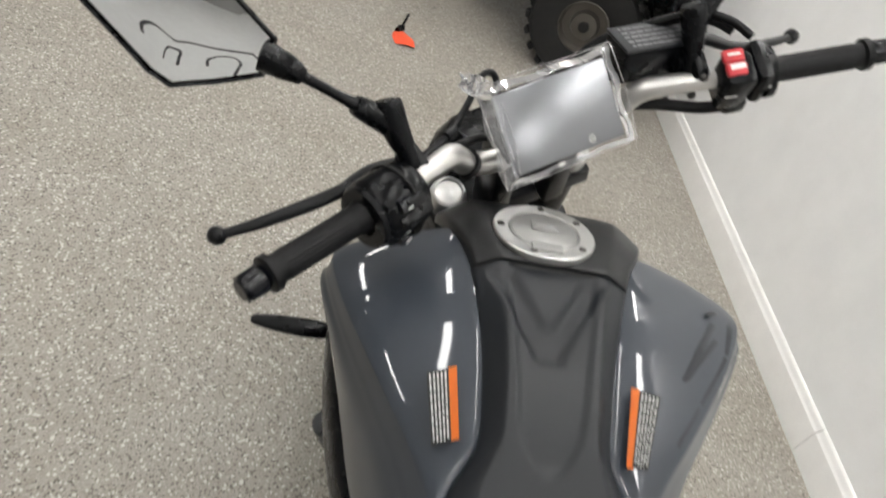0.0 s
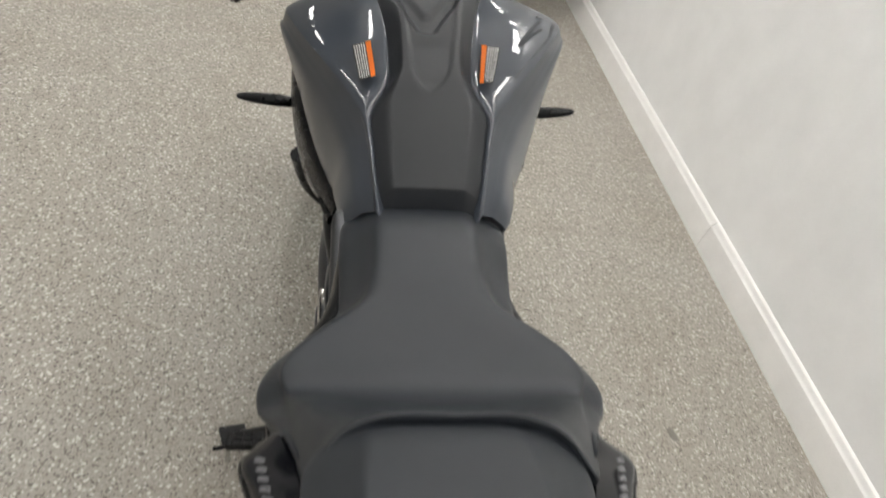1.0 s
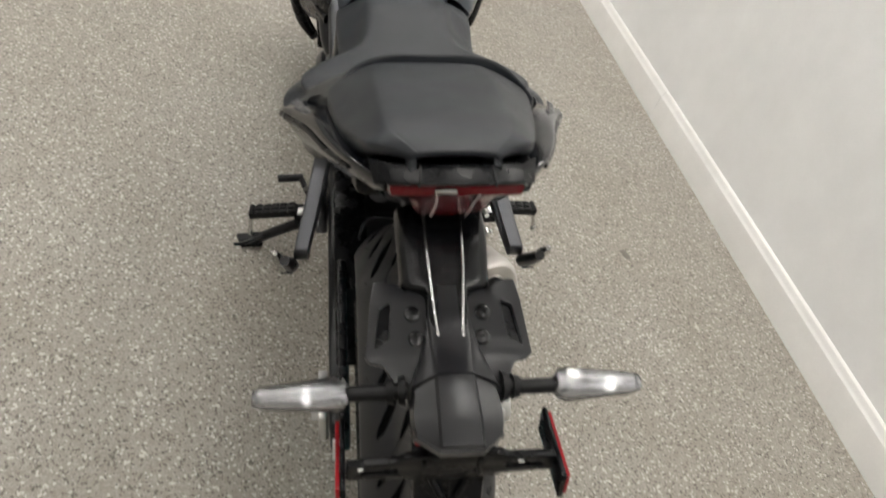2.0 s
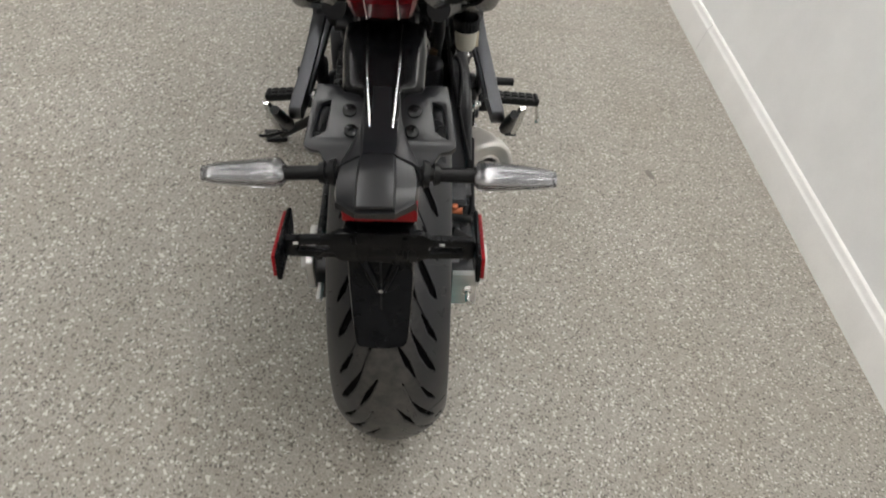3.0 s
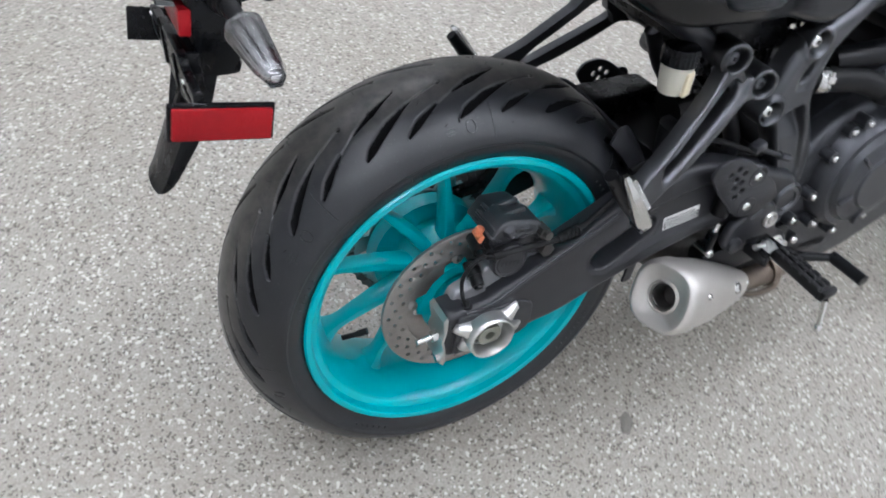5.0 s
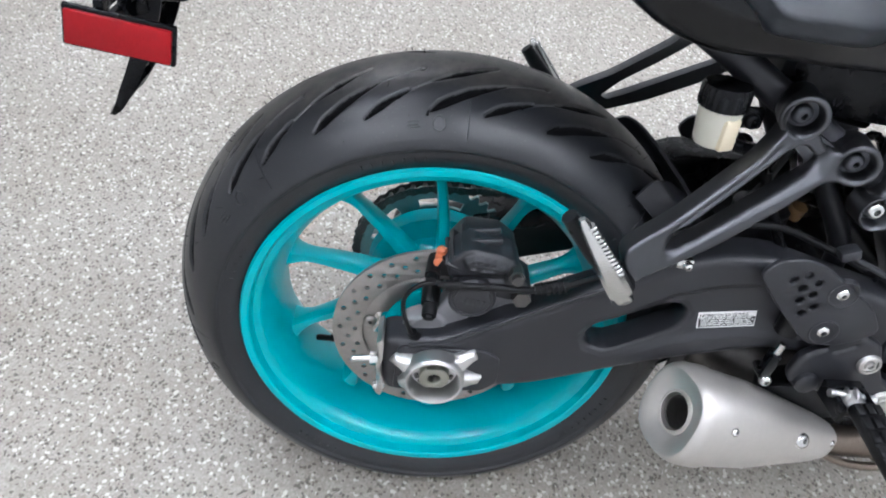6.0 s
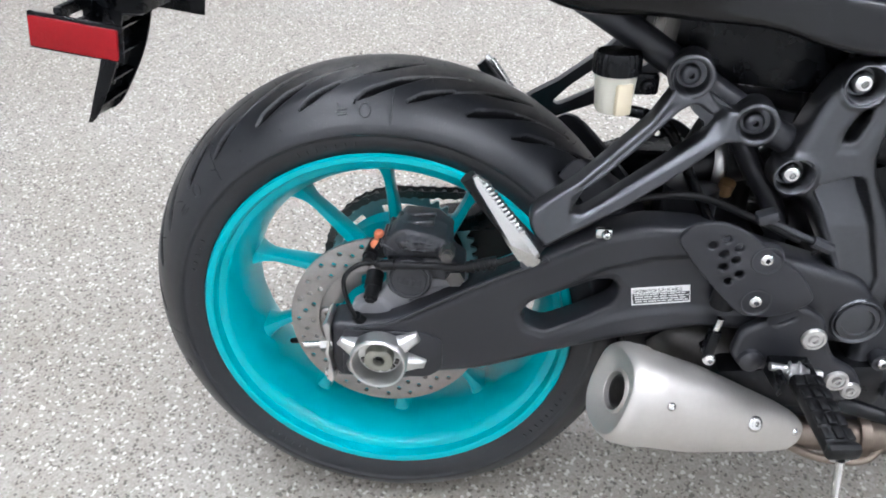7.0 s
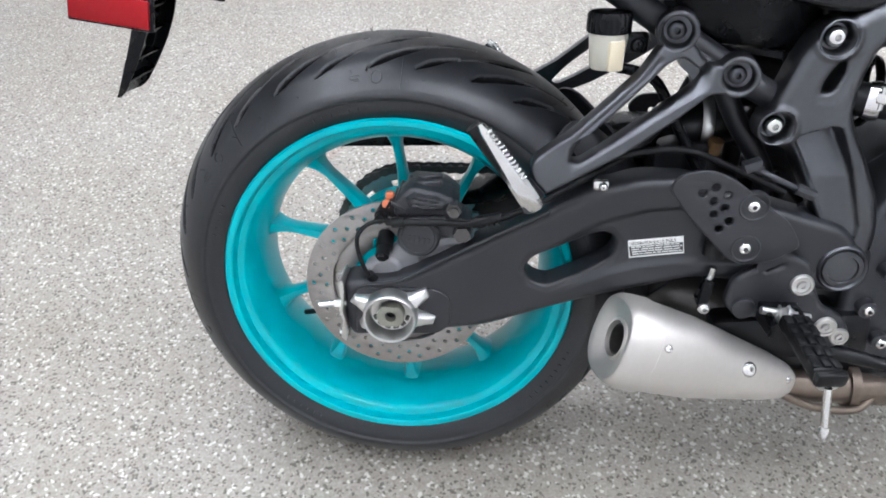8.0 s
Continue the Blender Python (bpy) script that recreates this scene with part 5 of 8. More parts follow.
lathe(bm, [(0.11, 0.075), (0.14, 0.073), (0.150, 0.062), (0.150, 0.0005)], (0, 0.865, 0.40), seg=44)
part("crank_cover", bm, M_CASE, engine)
bm = fresh()
lathe(bm, [(-0.11, 0.10), (-0.155, 0.096), (-0.168, 0.082), (-0.172, 0.05), (-0.172, 0.0005)], (0, 0.84, 0.40), seg=48)
plate(bm, rounded([(0.545, 0.33), (0.55, 0.46), (0.66, 0.50), (0.70, 0.40), (0.66, 0.30)], 0.03), [], -0.165, -0.12, 0.01)
part("left_cover", bm, M_CASE, engine)
bm = fresh()
for k in range(4):
    block(bm, (0, 0.84 + 0.03 * k, 0.53 + 0.045 * k), (0.27 - 0.01 * k, 0.17, 0.040), (-32, 0, 0), 0.008)
block(bm, (0, 0.975, 0.70), (0.25, 0.17, 0.09), (-32, 0, 0), 0.02)
part("cylinder_block", bm, M_CASE, engine)
bm = fresh()
block(bm, (-0.01, 0.78, 0.205), (0.14, 0.22, 0.06), soft=0.02)
part("sump", bm, M_CASE, engine)
bm = fresh()
tube(bm, [(0.085, 0.49, 0.584), (0.110, 0.53, 0.582), (0.132, 0.60, 0.578), (0.150, 0.66, 0.552)], 0.0185, 18, smooth=4)
lathe(bm, [(-0.008, 0.0215), (0.008, 0.0215), (0.008, 0.018), (-0.008, 0.018)], (0.1505, 0.645, 0.556), "z", 24, closed=True)
part("coolant_hose", bm, M_RUBBER_S, engine, "black coolant hose")
bm = fresh()
tube(bm, [(0.1085, 0.5265, 0.5822), (0.1145, 0.5395, 0.5814)], 0.0205, 28)
tube(bm, [(0.1100, 0.5297, 0.5820), (0.1130, 0.5363, 0.5816)], 0.0215, 28)
block(bm, (0.131, 0.531, 0.590), (0.008, 0.011, 0.012), (0, 0, -25), 0.002)
rod(bm, (0.131, 0.531, 0.578), (0.131, 0.531, 0.602), 0.0032, seg=8)
part("hose_clamp", bm, M_CHROME, engine, "bright steel hose clamp")
for y, z in ((0.575, 0.335), (0.60, 0.29), (0.63, 0.49)):
    bm = rod(fresh(), (0.10, y, z), (0.139, y, z), 0.011, seg=14)
    part("case_boss", bm, M_CASE, engine)
    part("case_bolt", bolt(fresh(), (0.138, y, z), 0.007), M_CHROME, engine, "bright case bolt")
bm = fresh()
block(bm, (0.10, 0.72, 0.55), (0.07, 0.06, 0.035), (0, 0, 12), 0.008)
rod(bm, (0.135, 0.69, 0.558), (0.16, 0.755, 0.572), 0.005)
rod(bm, (0.125, 0.70, 0.535), (0.165, 0.71, 0.535), 0.009)
part("clutch_arm", bm, M_BRACKET, engine, "grey clutch release arm and cable end")
bm = fresh()
block(bm, (0.105, 0.495, 0.288), (0.06, 0.19, 0.062), (6, 0, 0), 0.01)
block(bm, (0.115, 0.60, 0.245), (0.02, 0.24, 0.030), (2, 0, 0), 0.006)
part("lower_frame", bm, M_FRAME, bike, "black lower frame bracket")

bm = fresh()
rod(bm, (-0.150, 0.577, 0.606), (-0.151, 0.558, 0.546), 0.0032)
part("link_rod", bm, M_CHROME, bike, "bright gear link rod")
for y, z, r in ((0.60, 0.575, 0.008), (0.545, 0.62, 0.007), (0.52, 0.66, 0.006)):
    part("side_bolt", bolt(fresh(), (-0.140, y, z), r, (-1, 0, 0)), M_CHROME, bike)
bm = fresh()
block(bm, (-0.128, 0.560, 0.600), (0.024, 0.11, 0.10), (-20, 0, 0), 0.01)
part("gear_cover", bm, M_CASE, bike, "dark grey gear linkage cover")

# exhaust: header pipes, collector and a stubby muffler
bm = fresh()
tube(bm, [(0.142, 0.475, 0.232), (0.132, 0.53, 0.220), (0.122, 0.60, 0.213), (0.09, 0.72, 0.190), (0.05, 0.90, 0.18), (0.045, 1.02, 0.26), (0.05, 1.07, 0.40), (0.055, 1.03, 0.56)], [0.018, 0.021, 0.023, 0.024, 0.022, 0.020, 0.019, 0.019], 18, smooth=5)
exhaust = part("exhaust_pipe", bm, M_HEADER, bike, "heat-tinted steel exhaust pipe")
bm = fresh()
tube(bm, [(-0.05, 1.03, 0.56), (-0.05, 1.07, 0.40), (-0.04, 1.02, 0.26), (0.0, 0.92, 0.18), (0.05, 0.80, 0.175)], 0.019, 16, smooth=5)
part("second_pipe", bm, M_HEADER, exhaust)
bm = fresh()
tube(bm, [(0.158, 0.490, 0.222), (0.158, 0.53, 0.205), (0.152, 0.582, 0.197), (0.140, 0.606, 0.205), (0.132, 0.612, 0.222)], 0.0055, 10, smooth=4)
part("pipe_stay", bm, M_HEADER, exhaust)
bm = fresh()
tube(bm, [(0.030, 0.335, 0.300), (0.045, 0.365, 0.298), (0.055, 0.45, 0.275), (0.065, 0.54, 0.240), (0.070, 0.58, 0.225)], [0.030, 0.050, 0.056, 0.046, 0.030], 24, smooth=4)
part("collector", bm, M_CHAIN, exhaust, "dark steel collector box ahead of the wheel")
part("pipe_flange", lathe(fresh(), [(-0.006, 0.030), (0.006, 0.030), (0.006, 0.022), (-0.006, 0.022)], (0.122, 0.585, 0.215), "y", 24, closed=True), M_HEADER, exhaust)


def muffler():
    """A stubby silencer: flat-sided rounded section, chamfered outlet ring, tapering to the pipe."""
    a, b = Vector((0.188, 0.264, 0.318)), Vector((0.141, 0.498, 0.230))
    d = (b - a).normalized()
    right = Vector((0.9765, 0, 0.2156))
    right = (right - d * right.dot(d)).normalized()
    up = right.cross(d)
    rings = []
    for t, w, h in ((0.045, 0.0215, 0.0215), (0.041, 0.0235, 0.0240), (0.016, 0.0360, 0.0385), (0.004, 0.0435, 0.0460), (0.004, 0.0450, 0.0475), (0.012, 0.0480, 0.0502), (0.035, 0.0512, 0.0530), (0.06, 0.0525, 0.0540), (0.150, 0.0530, 0.0545), (0.156, 0.0510, 0.0525), (0.18, 0.0508, 0.0522), (0.42, 0.0468, 0.0478), (0.55, 0.0415, 0.0425), (0.70, 0.0350, 0.0360), (0.85, 0.0285, 0.0300), (0.96, 0.022, 0.023), (1.0, 0.016, 0.017)):
        q = a.lerp(b, t)
        ring = []
        for k in range(40):
            g = 2 * math.pi * k / 40
            e = 0.78
            cx, sx = math.cos(g), math.sin(g)
            ring.append(q + right * w * math.copysign(abs(cx) ** e, cx) + up * h * math.copysign(abs(sx) ** e, sx))
        rings.append(ring)
    bod = skin(fresh(), rings, True, False)
    ob = part("muffler", bod, M_MUFFLER, bike, "short satin steel muffler with a round outlet", 32)
    turn = Vector((1, 0, 0)).rotation_difference(-d).to_matrix().to_4x4()
    o = fresh()
    lathe(o, [(-0.045, 0.0005), (-0.045, 0.0175), (-0.0125, 0.0175), (-0.0120, 0.0182), (-0.0125, 0.0190), (-0.045, 0.0195)], a, seg=40, turn=turn)
    part("outlet", o, M_CHAIN, ob, "dark round exhaust outlet")
    o = fresh()
    lathe(o, [(-0.020, 0.0215), (-0.0080, 0.0215), (-0.0072, 0.0222), (-0.0085, 0.0250), (-0.012, 0.0260)], a, seg=40, turn=turn)
    part("outlet_ring", o, M_MUFFLER, ob)
    out = (right * 0.90 + up * 0.44).normalized()
    part("muffler_screw", bolt(fresh(), a.lerp(b, 0.185) + right * 0.0490 + up * 0.020, 0.0048, tuple(out), 0.004), M_CHROME, ob)
    part("muffler_bolt", bolt(fresh(), a.lerp(b, 0.66) + right * 0.0350 + up * 0.0150, 0.0095, tuple(out), 0.005), M_CHROME, ob, "bright muffler bolt")
    o = fresh()
    block(o, (0.152, 0.488, 0.243), (0.02, 0.02, 0.012), (0, 0, 10), 0.003)
    bolt(o, (0.160, 0.490, 0.247), 0.005)
    part("clamp", o, M_CHROME, ob)
    return ob


muffler()

# side stand, down on the floor
bm = fresh()
tube(bm, [(-0.12, 0.565, 0.255), (-0.22, 0.60, 0.19), (-0.325, 0.64, 0.105)], [0.014, 0.013, 0.012], 14, smooth=4)
stand = part("side_stand", bm, M_FRAME, bike, "black side stand, folded out")
bm = fresh()
block(bm, (-0.345, 0.652, 0.0895), (0.055, 0.045, 0.010), (0, -13.72 + 27.0, 20), 0.003)
part("stand_foot", bm, M_FRAME, stand)
bm = fresh()
tube(bm, [(-0.30, 0.63, 0.13), (-0.345, 0.60, 0.13), (-0.37, 0.585, 0.14)], [0.005, 0.005, 0.004], 8, smooth=3)
part("stand_tang", bm, M_FRAME, stand)
# ---- tank, seats, tail ----
# tank sides: net rows from the cover's edge over the ridge and down; one row each step ahead
TANK = [  # y, cover edge (x, z), mid top, ridge (x, z), side, lower edge
    (0.562, (0.071, 0.784), (0.074, 0.785), (0.078, 0.781), (0.102, 0.764), (0.120, 0.740)),
    (0.600, (0.078, 0.813), (0.0805, 0.815), (0.084, 0.810), (0.112, 0.782), (0.130, 0.742)),
    (0.650, (0.084, 0.843), (0.0875, 0.846), (0.092, 0.840), (0.124, 0.796), (0.142, 0.736)),
    (0.690, (0.088, 0.866), (0.0945, 0.8695), (0.103, 0.860), (0.136, 0.800), (0.148, 0.724)),
    (0.737, (0.066, 0.896), (0.0900, 0.8938), (0.126, 0.878), (0.154, 0.812), (0.165, 0.732)),
    (0.780, (0.066, 0.914), (0.1012, 0.9094), (0.154, 0.890), (0.174, 0.822), (0.180, 0.738)),
    (0.830, (0.071, 0.931), (0.1162, 0.9228), (0.184, 0.898), (0.200, 0.838), (0.194, 0.750)),
    (0.880, (0.079, 0.944), (0.1322, 0.9330), (0.212, 0.904), (0.224, 0.856), (0.206, 0.764)),
    (0.925, (0.087, 0.950), (0.1450, 0.9378), (0.232, 0.907), (0.242, 0.868), (0.214, 0.778)),
    (0.950, (0.094, 0.948), (0.1508, 0.9346), (0.236, 0.902), (0.245, 0.868), (0.216, 0.784)),
    (0.964, (0.100, 0.938), (0.1528, 0.9250), (0.232, 0.893), (0.241, 0.862), (0.214, 0.788)),
]


def tank_side(s):
    rows = []
    for y, a, m, r, w, low in TANK:
        k1 = ((m[0] + r[0]) / 2, (m[1] + r[1]) / 2 + 0.0025)
        k2, near, past, k3 = (Vector(r).lerp(Vector(q), f) + Vector((0, lift)) for q, f, lift in ((k1, 0.35, 0.0015), (k1, 0.045, 0.0004), (w, 0.045, 0.0), (w, 0.30, 0.0)))
        pts = [(a[0] - 0.008, a[1] - 0.012), a, m, k1, k2, near, past, k3, ((r[0] + w[0]) / 2 + 0.001, (r[1] + w[1]) / 2), w, low, (low[0] - 0.03, low[1] - 0.008)]
        skew = 1.0 if y < 0.57 else 0.0
        ahead = 0.044 * soft_step(np.float64((y - 0.85) / 0.114))
        rows.append([(s * x, y + skew * (0.0032 * k - 0.014) + ahead * max(0.0, 1 - k / 7), z - 0.10 * ahead * max(0.0, 1 - k / 7)) for k, (x, z) in enumerate(pts)])
    fine = sheet(rows, 5, 5)
    b = skin(fresh(), fine, False)
    # the front edge turns in and down
    last = fine[-1]
    skin(b, [last, [Vector((q.x * 0.985, q.y + 0.008, q.z - 0.010)) for q in last], [Vector((q.x * 0.95, q.y + 0.040, q.z - 0.060)) for q in last], [Vector((q.x * 0.92, q.y + 0.085, q.z - 0.10)) for q in last], [Vector((q.x * 0.88, q.y + 0.110, q.z - 0.14)) for q in last]], False)
    bmesh.ops.remove_doubles(b, verts=b.verts, dist=1e-5)
    return part("tank_panel", thick(b, 0.003), M_TANK, bike, "glossy blue-grey painted tank panel", 55)


ASIDE = 0.011  # the bodywork sits this far to the right of the wheels' line


panel_l, panel_r = tank_side(-1), tank_side(1)
panel_l.location.x = panel_r.location.x = ASIDE

COVER = [  # y, half width, edge z, middle z
    (0.556, 0.066, 0.762, 0.768), (0.566, 0.071, 0.772, 0.780), (0.574, 0.073, 0.782, 0.798), (0.581, 0.0745, 0.790, 0.813), (0.584, 0.075, 0.793, 0.8165), (0.589, 0.0758, 0.798, 0.8200), (0.604, 0.078, 0.810, 0.8300), (0.650, 0.083, 0.841, 0.8630),
    (0.690, 0.087, 0.864, 0.8900), (0.715, 0.075, 0.880, 0.9080), (0.737, 0.064, 0.894, 0.9220), (0.780, 0.064, 0.912, 0.9420), (0.830, 0.069, 0.929, 0.9560), (0.875, 0.076, 0.942, 0.9645), (0.917, 0.084, 0.950, 0.969)]
CAPZ = [(0.902, 0.079, 0.932, 0.954), (0.9165, 0.082, 0.944, 0.9665), (0.918, 0.083, 0.955, 0.9730), (0.950, 0.093, 0.955, 0.9710), (0.990, 0.110, 0.946, 0.9650), (1.030, 0.122, 0.926, 0.953), (1.060, 0.124, 0.903, 0.935), (1.085, 0.112, 0.880, 0.915), (1.098, 0.095, 0.860, 0.885)]


def cover_rows(table, flat):
    rows = []
    for y, w, e, m in table:
        pts = [(-w - 0.001, e - 0.014), (-w, e), (-w * 0.90, e + (m - e) * 0.36), (-w * 0.72, e + (m - e) * (0.86 + flat)), (-w * 0.60, e + (m - e) * (0.97 + flat * 0.5)), (-w * 0.3, m), (0, m)]
        pts += [(-x, z) for x, z in reversed(pts[:-1])]
        rows.append([(x, y, z) for x, z in pts])
    return rows


V_TIP, V_TOP, V_IN, V_OUT = 0.812, 0.905, 0.032, 0.066


def tank_cover():
    fine = sheet(cover_rows(COVER, 0.0), 14, 9)
    # a pressed V-shaped groove, wide at the front and closing towards the rider
    for row in fine:
        for q in row:
            # a shallow dish with a round hind end lies round the V
            wide = 0.034 + 0.016 * max(0.0, (q.y - 0.74) / 0.16) - max(0.0, 0.745 - q.y) ** 2 * 16.0
            q.z -= 0.0045 * float(soft_step(np.float64((wide - abs(q.x)) / 0.010))) * float(soft_step(np.float64((q.y - 0.700) / 0.02)))
            t = (q.y - V_TIP) / (V_TOP - V_TIP)
            if -0.15 < t < 1.1:
                f = max(0.0, min(1.0, t))
                inner, outer = V_IN * max(0.0, min(1.0, (t - 0.34) / 0.66)), 0.019 + (V_OUT - 0.019) * f
                ax = abs(q.x + 0.006)
                inside = min(1.0, max(0.0, (outer - ax) / 0.010)) * (min(1.0, max(0.0, (ax - inner) / 0.010)) if t > 0.34 else 1.0)
                q.z -= 0.0065 * inside * min(1.0, max(0.0, (t + 0.10) * 14)) * min(1.0, max(0.0, (1.08 - t) * 8))
    b = skin(fresh(), fine, False)
    return part("tank_cover", thick(b, 0.003), M_COVER, bike, "matt charcoal plastic tank cover", 60)


cover = tank_cover()
cover.location.x = ASIDE
bm = skin(fresh(), sheet(cover_rows(CAPZ, 0.04), 6, 6), False)
part("filler_panel", thick(bm, 0.003), M_PANEL, cover, "black panel round the filler cap", 60)
CAP = pose(-0.009, 0.972, 0.9702, -9.0, 0, 0)
bm = fresh()
lathe(bm, [(-0.006, 0.0575), (0.001, 0.0575), (0.0025, 0.056), (0.0025, 0.041), (0.0010, 0.0405)], (0, 0, 0), "z", 64, turn=CAP.to_3x3())
bm.transform(Matrix.Translation(CAP.translation))
part("filler_cap", bm, M_ALU, cover, "silver filler cap with a screwed ring")
bm = fresh()
lathe(bm, [(0.0006, 0.0405), (0.0028, 0.0385), (0.0020, 0.036), (0.0040, 0.0335), (0.0045, 0.0005)], (0, 0, 0), "z", 64)
block(bm, (0, -0.038, 0.0025), (0.034, 0.016, 0.005), soft=0.002)
block(bm, (0, 0.004, 0.0052), (0.030, 0.018, 0.003), soft=0.0012)
block(bm, (0, 0.004, 0.0068), (0.022, 0.011, 0.002), soft=0.001)
bm.transform(CAP)
part("cap_lid", bm, M_LID, cover, "brushed lid with a key flap")
for k in range(5):
    a = radians(90 + 72 * k + (18 if k else 0))
    b = fresh()
    bolt(b, (0, 0, 0), 0.0042, (0, 0, 1), 0.002)
    b.transform(CAP @ Matrix.Translation((0.049 * math.cos(a), 0.049 * math.sin(a), 0.0024)))
    part("cap_screw", b, M_CHAIN, cover)


def on_tank(s, u, v):
    """A place on the tank's upper side: u from the cover's edge to the ridge, v ahead in metres."""
    for (y0, a0, m0, r0, *_), (y1, a1, m1, r1, *_) in zip(TANK, TANK[1:]):
        if y0 <= v <= y1:
            t = (v - y0) / (y1 - y0)
            e, m, r = (Vector(p).lerp(Vector(q), t) for p, q in ((a0, a1), (m0, m1), (r0, r1)))
            k = ((m + r) / 2) + Vector((0, 0.0025))
            line2 = spline([(*e, 0), (*m, 0), (*k, 0), (*r, 0)], 12)
            at = u * (len(line2) - 1)
            low = min(len(line2) - 2, int(at))
            q = line2[low].lerp(line2[low + 1], at - low)
            return Vector((s * q.x, v, q.y))
    return Vector((0, 0, 0))


def sticker(s, corners, orange_side):
    """A thin label lying on the tank: an orange bar beside black fields with pale lines of unreadable print."""
    def at(u, v, lift):
        p = corners[0].lerp(corners[1], u).lerp(corners[3].lerp(corners[2], u), v)
        n = (corners[1] - corners[0]).cross(corners[3] - corners[0]).normalized()
        n = n if n.z > 0 else -n
        return p + n * lift

    def strip(u0, u1, v0, v1, lo, hi):
        b = fresh()
        rows = [[at(u0 + (u1 - u0) * a, v0 + (v1 - v0) * c, hi) for a in (0, 0.5, 1)] for c in (0, 0.25, 0.5, 0.75, 1)]
        skin(b, rows, False)
        bmesh.ops.solidify(b, geom=b.faces, thickness=hi - lo)
        return b
    part("warning_label", strip(0, 1, 0, 1, 0.0002, 0.0012), M_LABEL, panel_l if s < 0 else panel_r, "orange and black warning label with unreadable print")
    u0, u1 = (0.72, 1.0) if orange_side > 0 else (0.0, 0.28)
    part("orange_bar", strip(u0, u1, 0, 1, 0.0012, 0.0016), M_ORANGE, panel_l if s < 0 else panel_r)
    lines = fresh()
    f0, f1 = (0.04, 0.68) if orange_side > 0 else (0.32, 0.96)
    rnd = random.Random(5)
    for k in range(5):
        a = f0 + (f1 - f0) * (k + 0.26) / 5
        c = f0 + (f1 - f0) * (k + 0.74) / 5
        v = 0.03
        while v < 0.95:
            w = rnd.uniform(0.05, 0.14)
            absorb(lines, strip(a, c, v, min(0.97, v + w), 0.0013, 0.0016))
            v += w + 0.02
    part("label_print", lines, M_WHITE, panel_l if s < 0 else panel_r)


sticker(-1, [Vector((-0.120, 0.784, 0.9270)), Vector((-0.092, 0.796, 0.9295)), Vector((-0.083, 0.730, 0.9075)), Vector((-0.107, 0.721, 0.9025))], 1)
sticker(1, [Vector((0.081, 0.803, 0.9295)), Vector((0.110, 0.797, 0.9300)), Vector((0.094, 0.727, 0.9065)), Vector((0.074, 0.728, 0.9045))], -1)
# dark tone-on-tone emblem shapes on the right panel
for s in (1,):
    for (ua, va), (ub, vb) in (((0.62, 0.965), (0.80, 0.955)), ((0.80, 0.955), (0.66, 0.93)), ((0.86, 0.95), (0.90, 0.89)), ((0.72, 0.92), (0.66, 0.88)), ((0.66, 0.88), (0.60, 0.835)), ((0.90, 0.885), (0.84, 0.82)), ((0.78, 0.90), (0.62, 0.838)), ((0.84, 0.815), (0.80, 0.77))):
        pts = [on_tank(s, ua + (ub - ua) * k / 5, va + (vb - va) * k / 5) + Vector((0, 0, 0.0007)) for k in range(6)]
        bm = tube(fresh(), pts, 0.0034, 6, flat=0.10)
        part("emblem_stroke", bm, M_FAINT, panel_r if s > 0 else panel_l, "faint dark tone-on-tone emblem stroke")

# side scoops under the tank wings, radiator between them
for s in (1, -1):
    rows = []
    for y, zt, zb, x in ((0.66, 0.712, 0.665, 0.132), (0.72, 0.716, 0.640, 0.152), (0.80, 0.730, 0.600, 0.182), (0.90, 0.752, 0.560, 0.208), (1.00, 0.780, 0.545, 0.222), (1.08, 0.785, 0.56, 0.215), (1.13, 0.76, 0.60, 0.19)):
        rows.append([(s * (x - 0.05), y, zt + 0.01), (s * (x - 0.006), y, zt), (s * (x + 0.006), y, zt - 0.035), (s * (x + 0.004), y, (zt + zb) / 2), (s * (x - 0.012), y, zb + 0.02), (s * (x - 0.04), y, zb)])
    bm = skin(fresh(), sheet(rows, 4, 4), False)
    sc = part("side_scoop", thick(bm, 0.004), M_BLACK, bike, "black plastic side scoop under the tank", 50)
    bm = fresh()
    tube(bm, [(s * 0.210, 0.93, 0.62), (s * 0.200, 0.96, 0.53), (s * 0.175, 0.98, 0.47)], [0.02, 0.016, 0.012], 12, smooth=3)
    part("scoop_stay", bm, M_BLACK, sc)
bm = fresh()
block(bm, (0, 1.05, 0.55), (0.34, 0.045, 0.27), (-12, 0, 0), 0.008)
part("radiator", bm, M_BLACK, bike)

# front indicators on stalks
def indicator(name, root, tip, lens_from, r, dark, parent, label):
    d = (tip - root).normalized()
    b = fresh()
    tube(b, [root, root + d * (lens_from + 0.004)], 0.0085, 14)
    for k in range(2):
        tube(b, [root + d * (0.004 + 0.012 * k), root + d * (0.011 + 0.012 * k)], [0.0165 - 0.003 * k, 0.0145 - 0.003 * k], 18)
    ob = part(name, b, M_RUBBER_S if not dark else M_BLACK, parent, label)
    a = root + d * lens_from
    n = (tip - a).length
    b = fresh()
    tube(b, [a, a + d * n * 0.06, a + d * n * 0.2, a + d * n * 0.45, a + d * n * 0.75, a + d * n * 0.94, tip], [r * 0.55, r * 0.85, r, r * 0.98, r * 0.8, r * 0.55, r * 0.25], 16, flat=0.72, smooth=3, up=(0, 0, 1))
    part("body", b, M_BLACK if dark else M_LENS_IN, ob)
    return ob, a, d, n


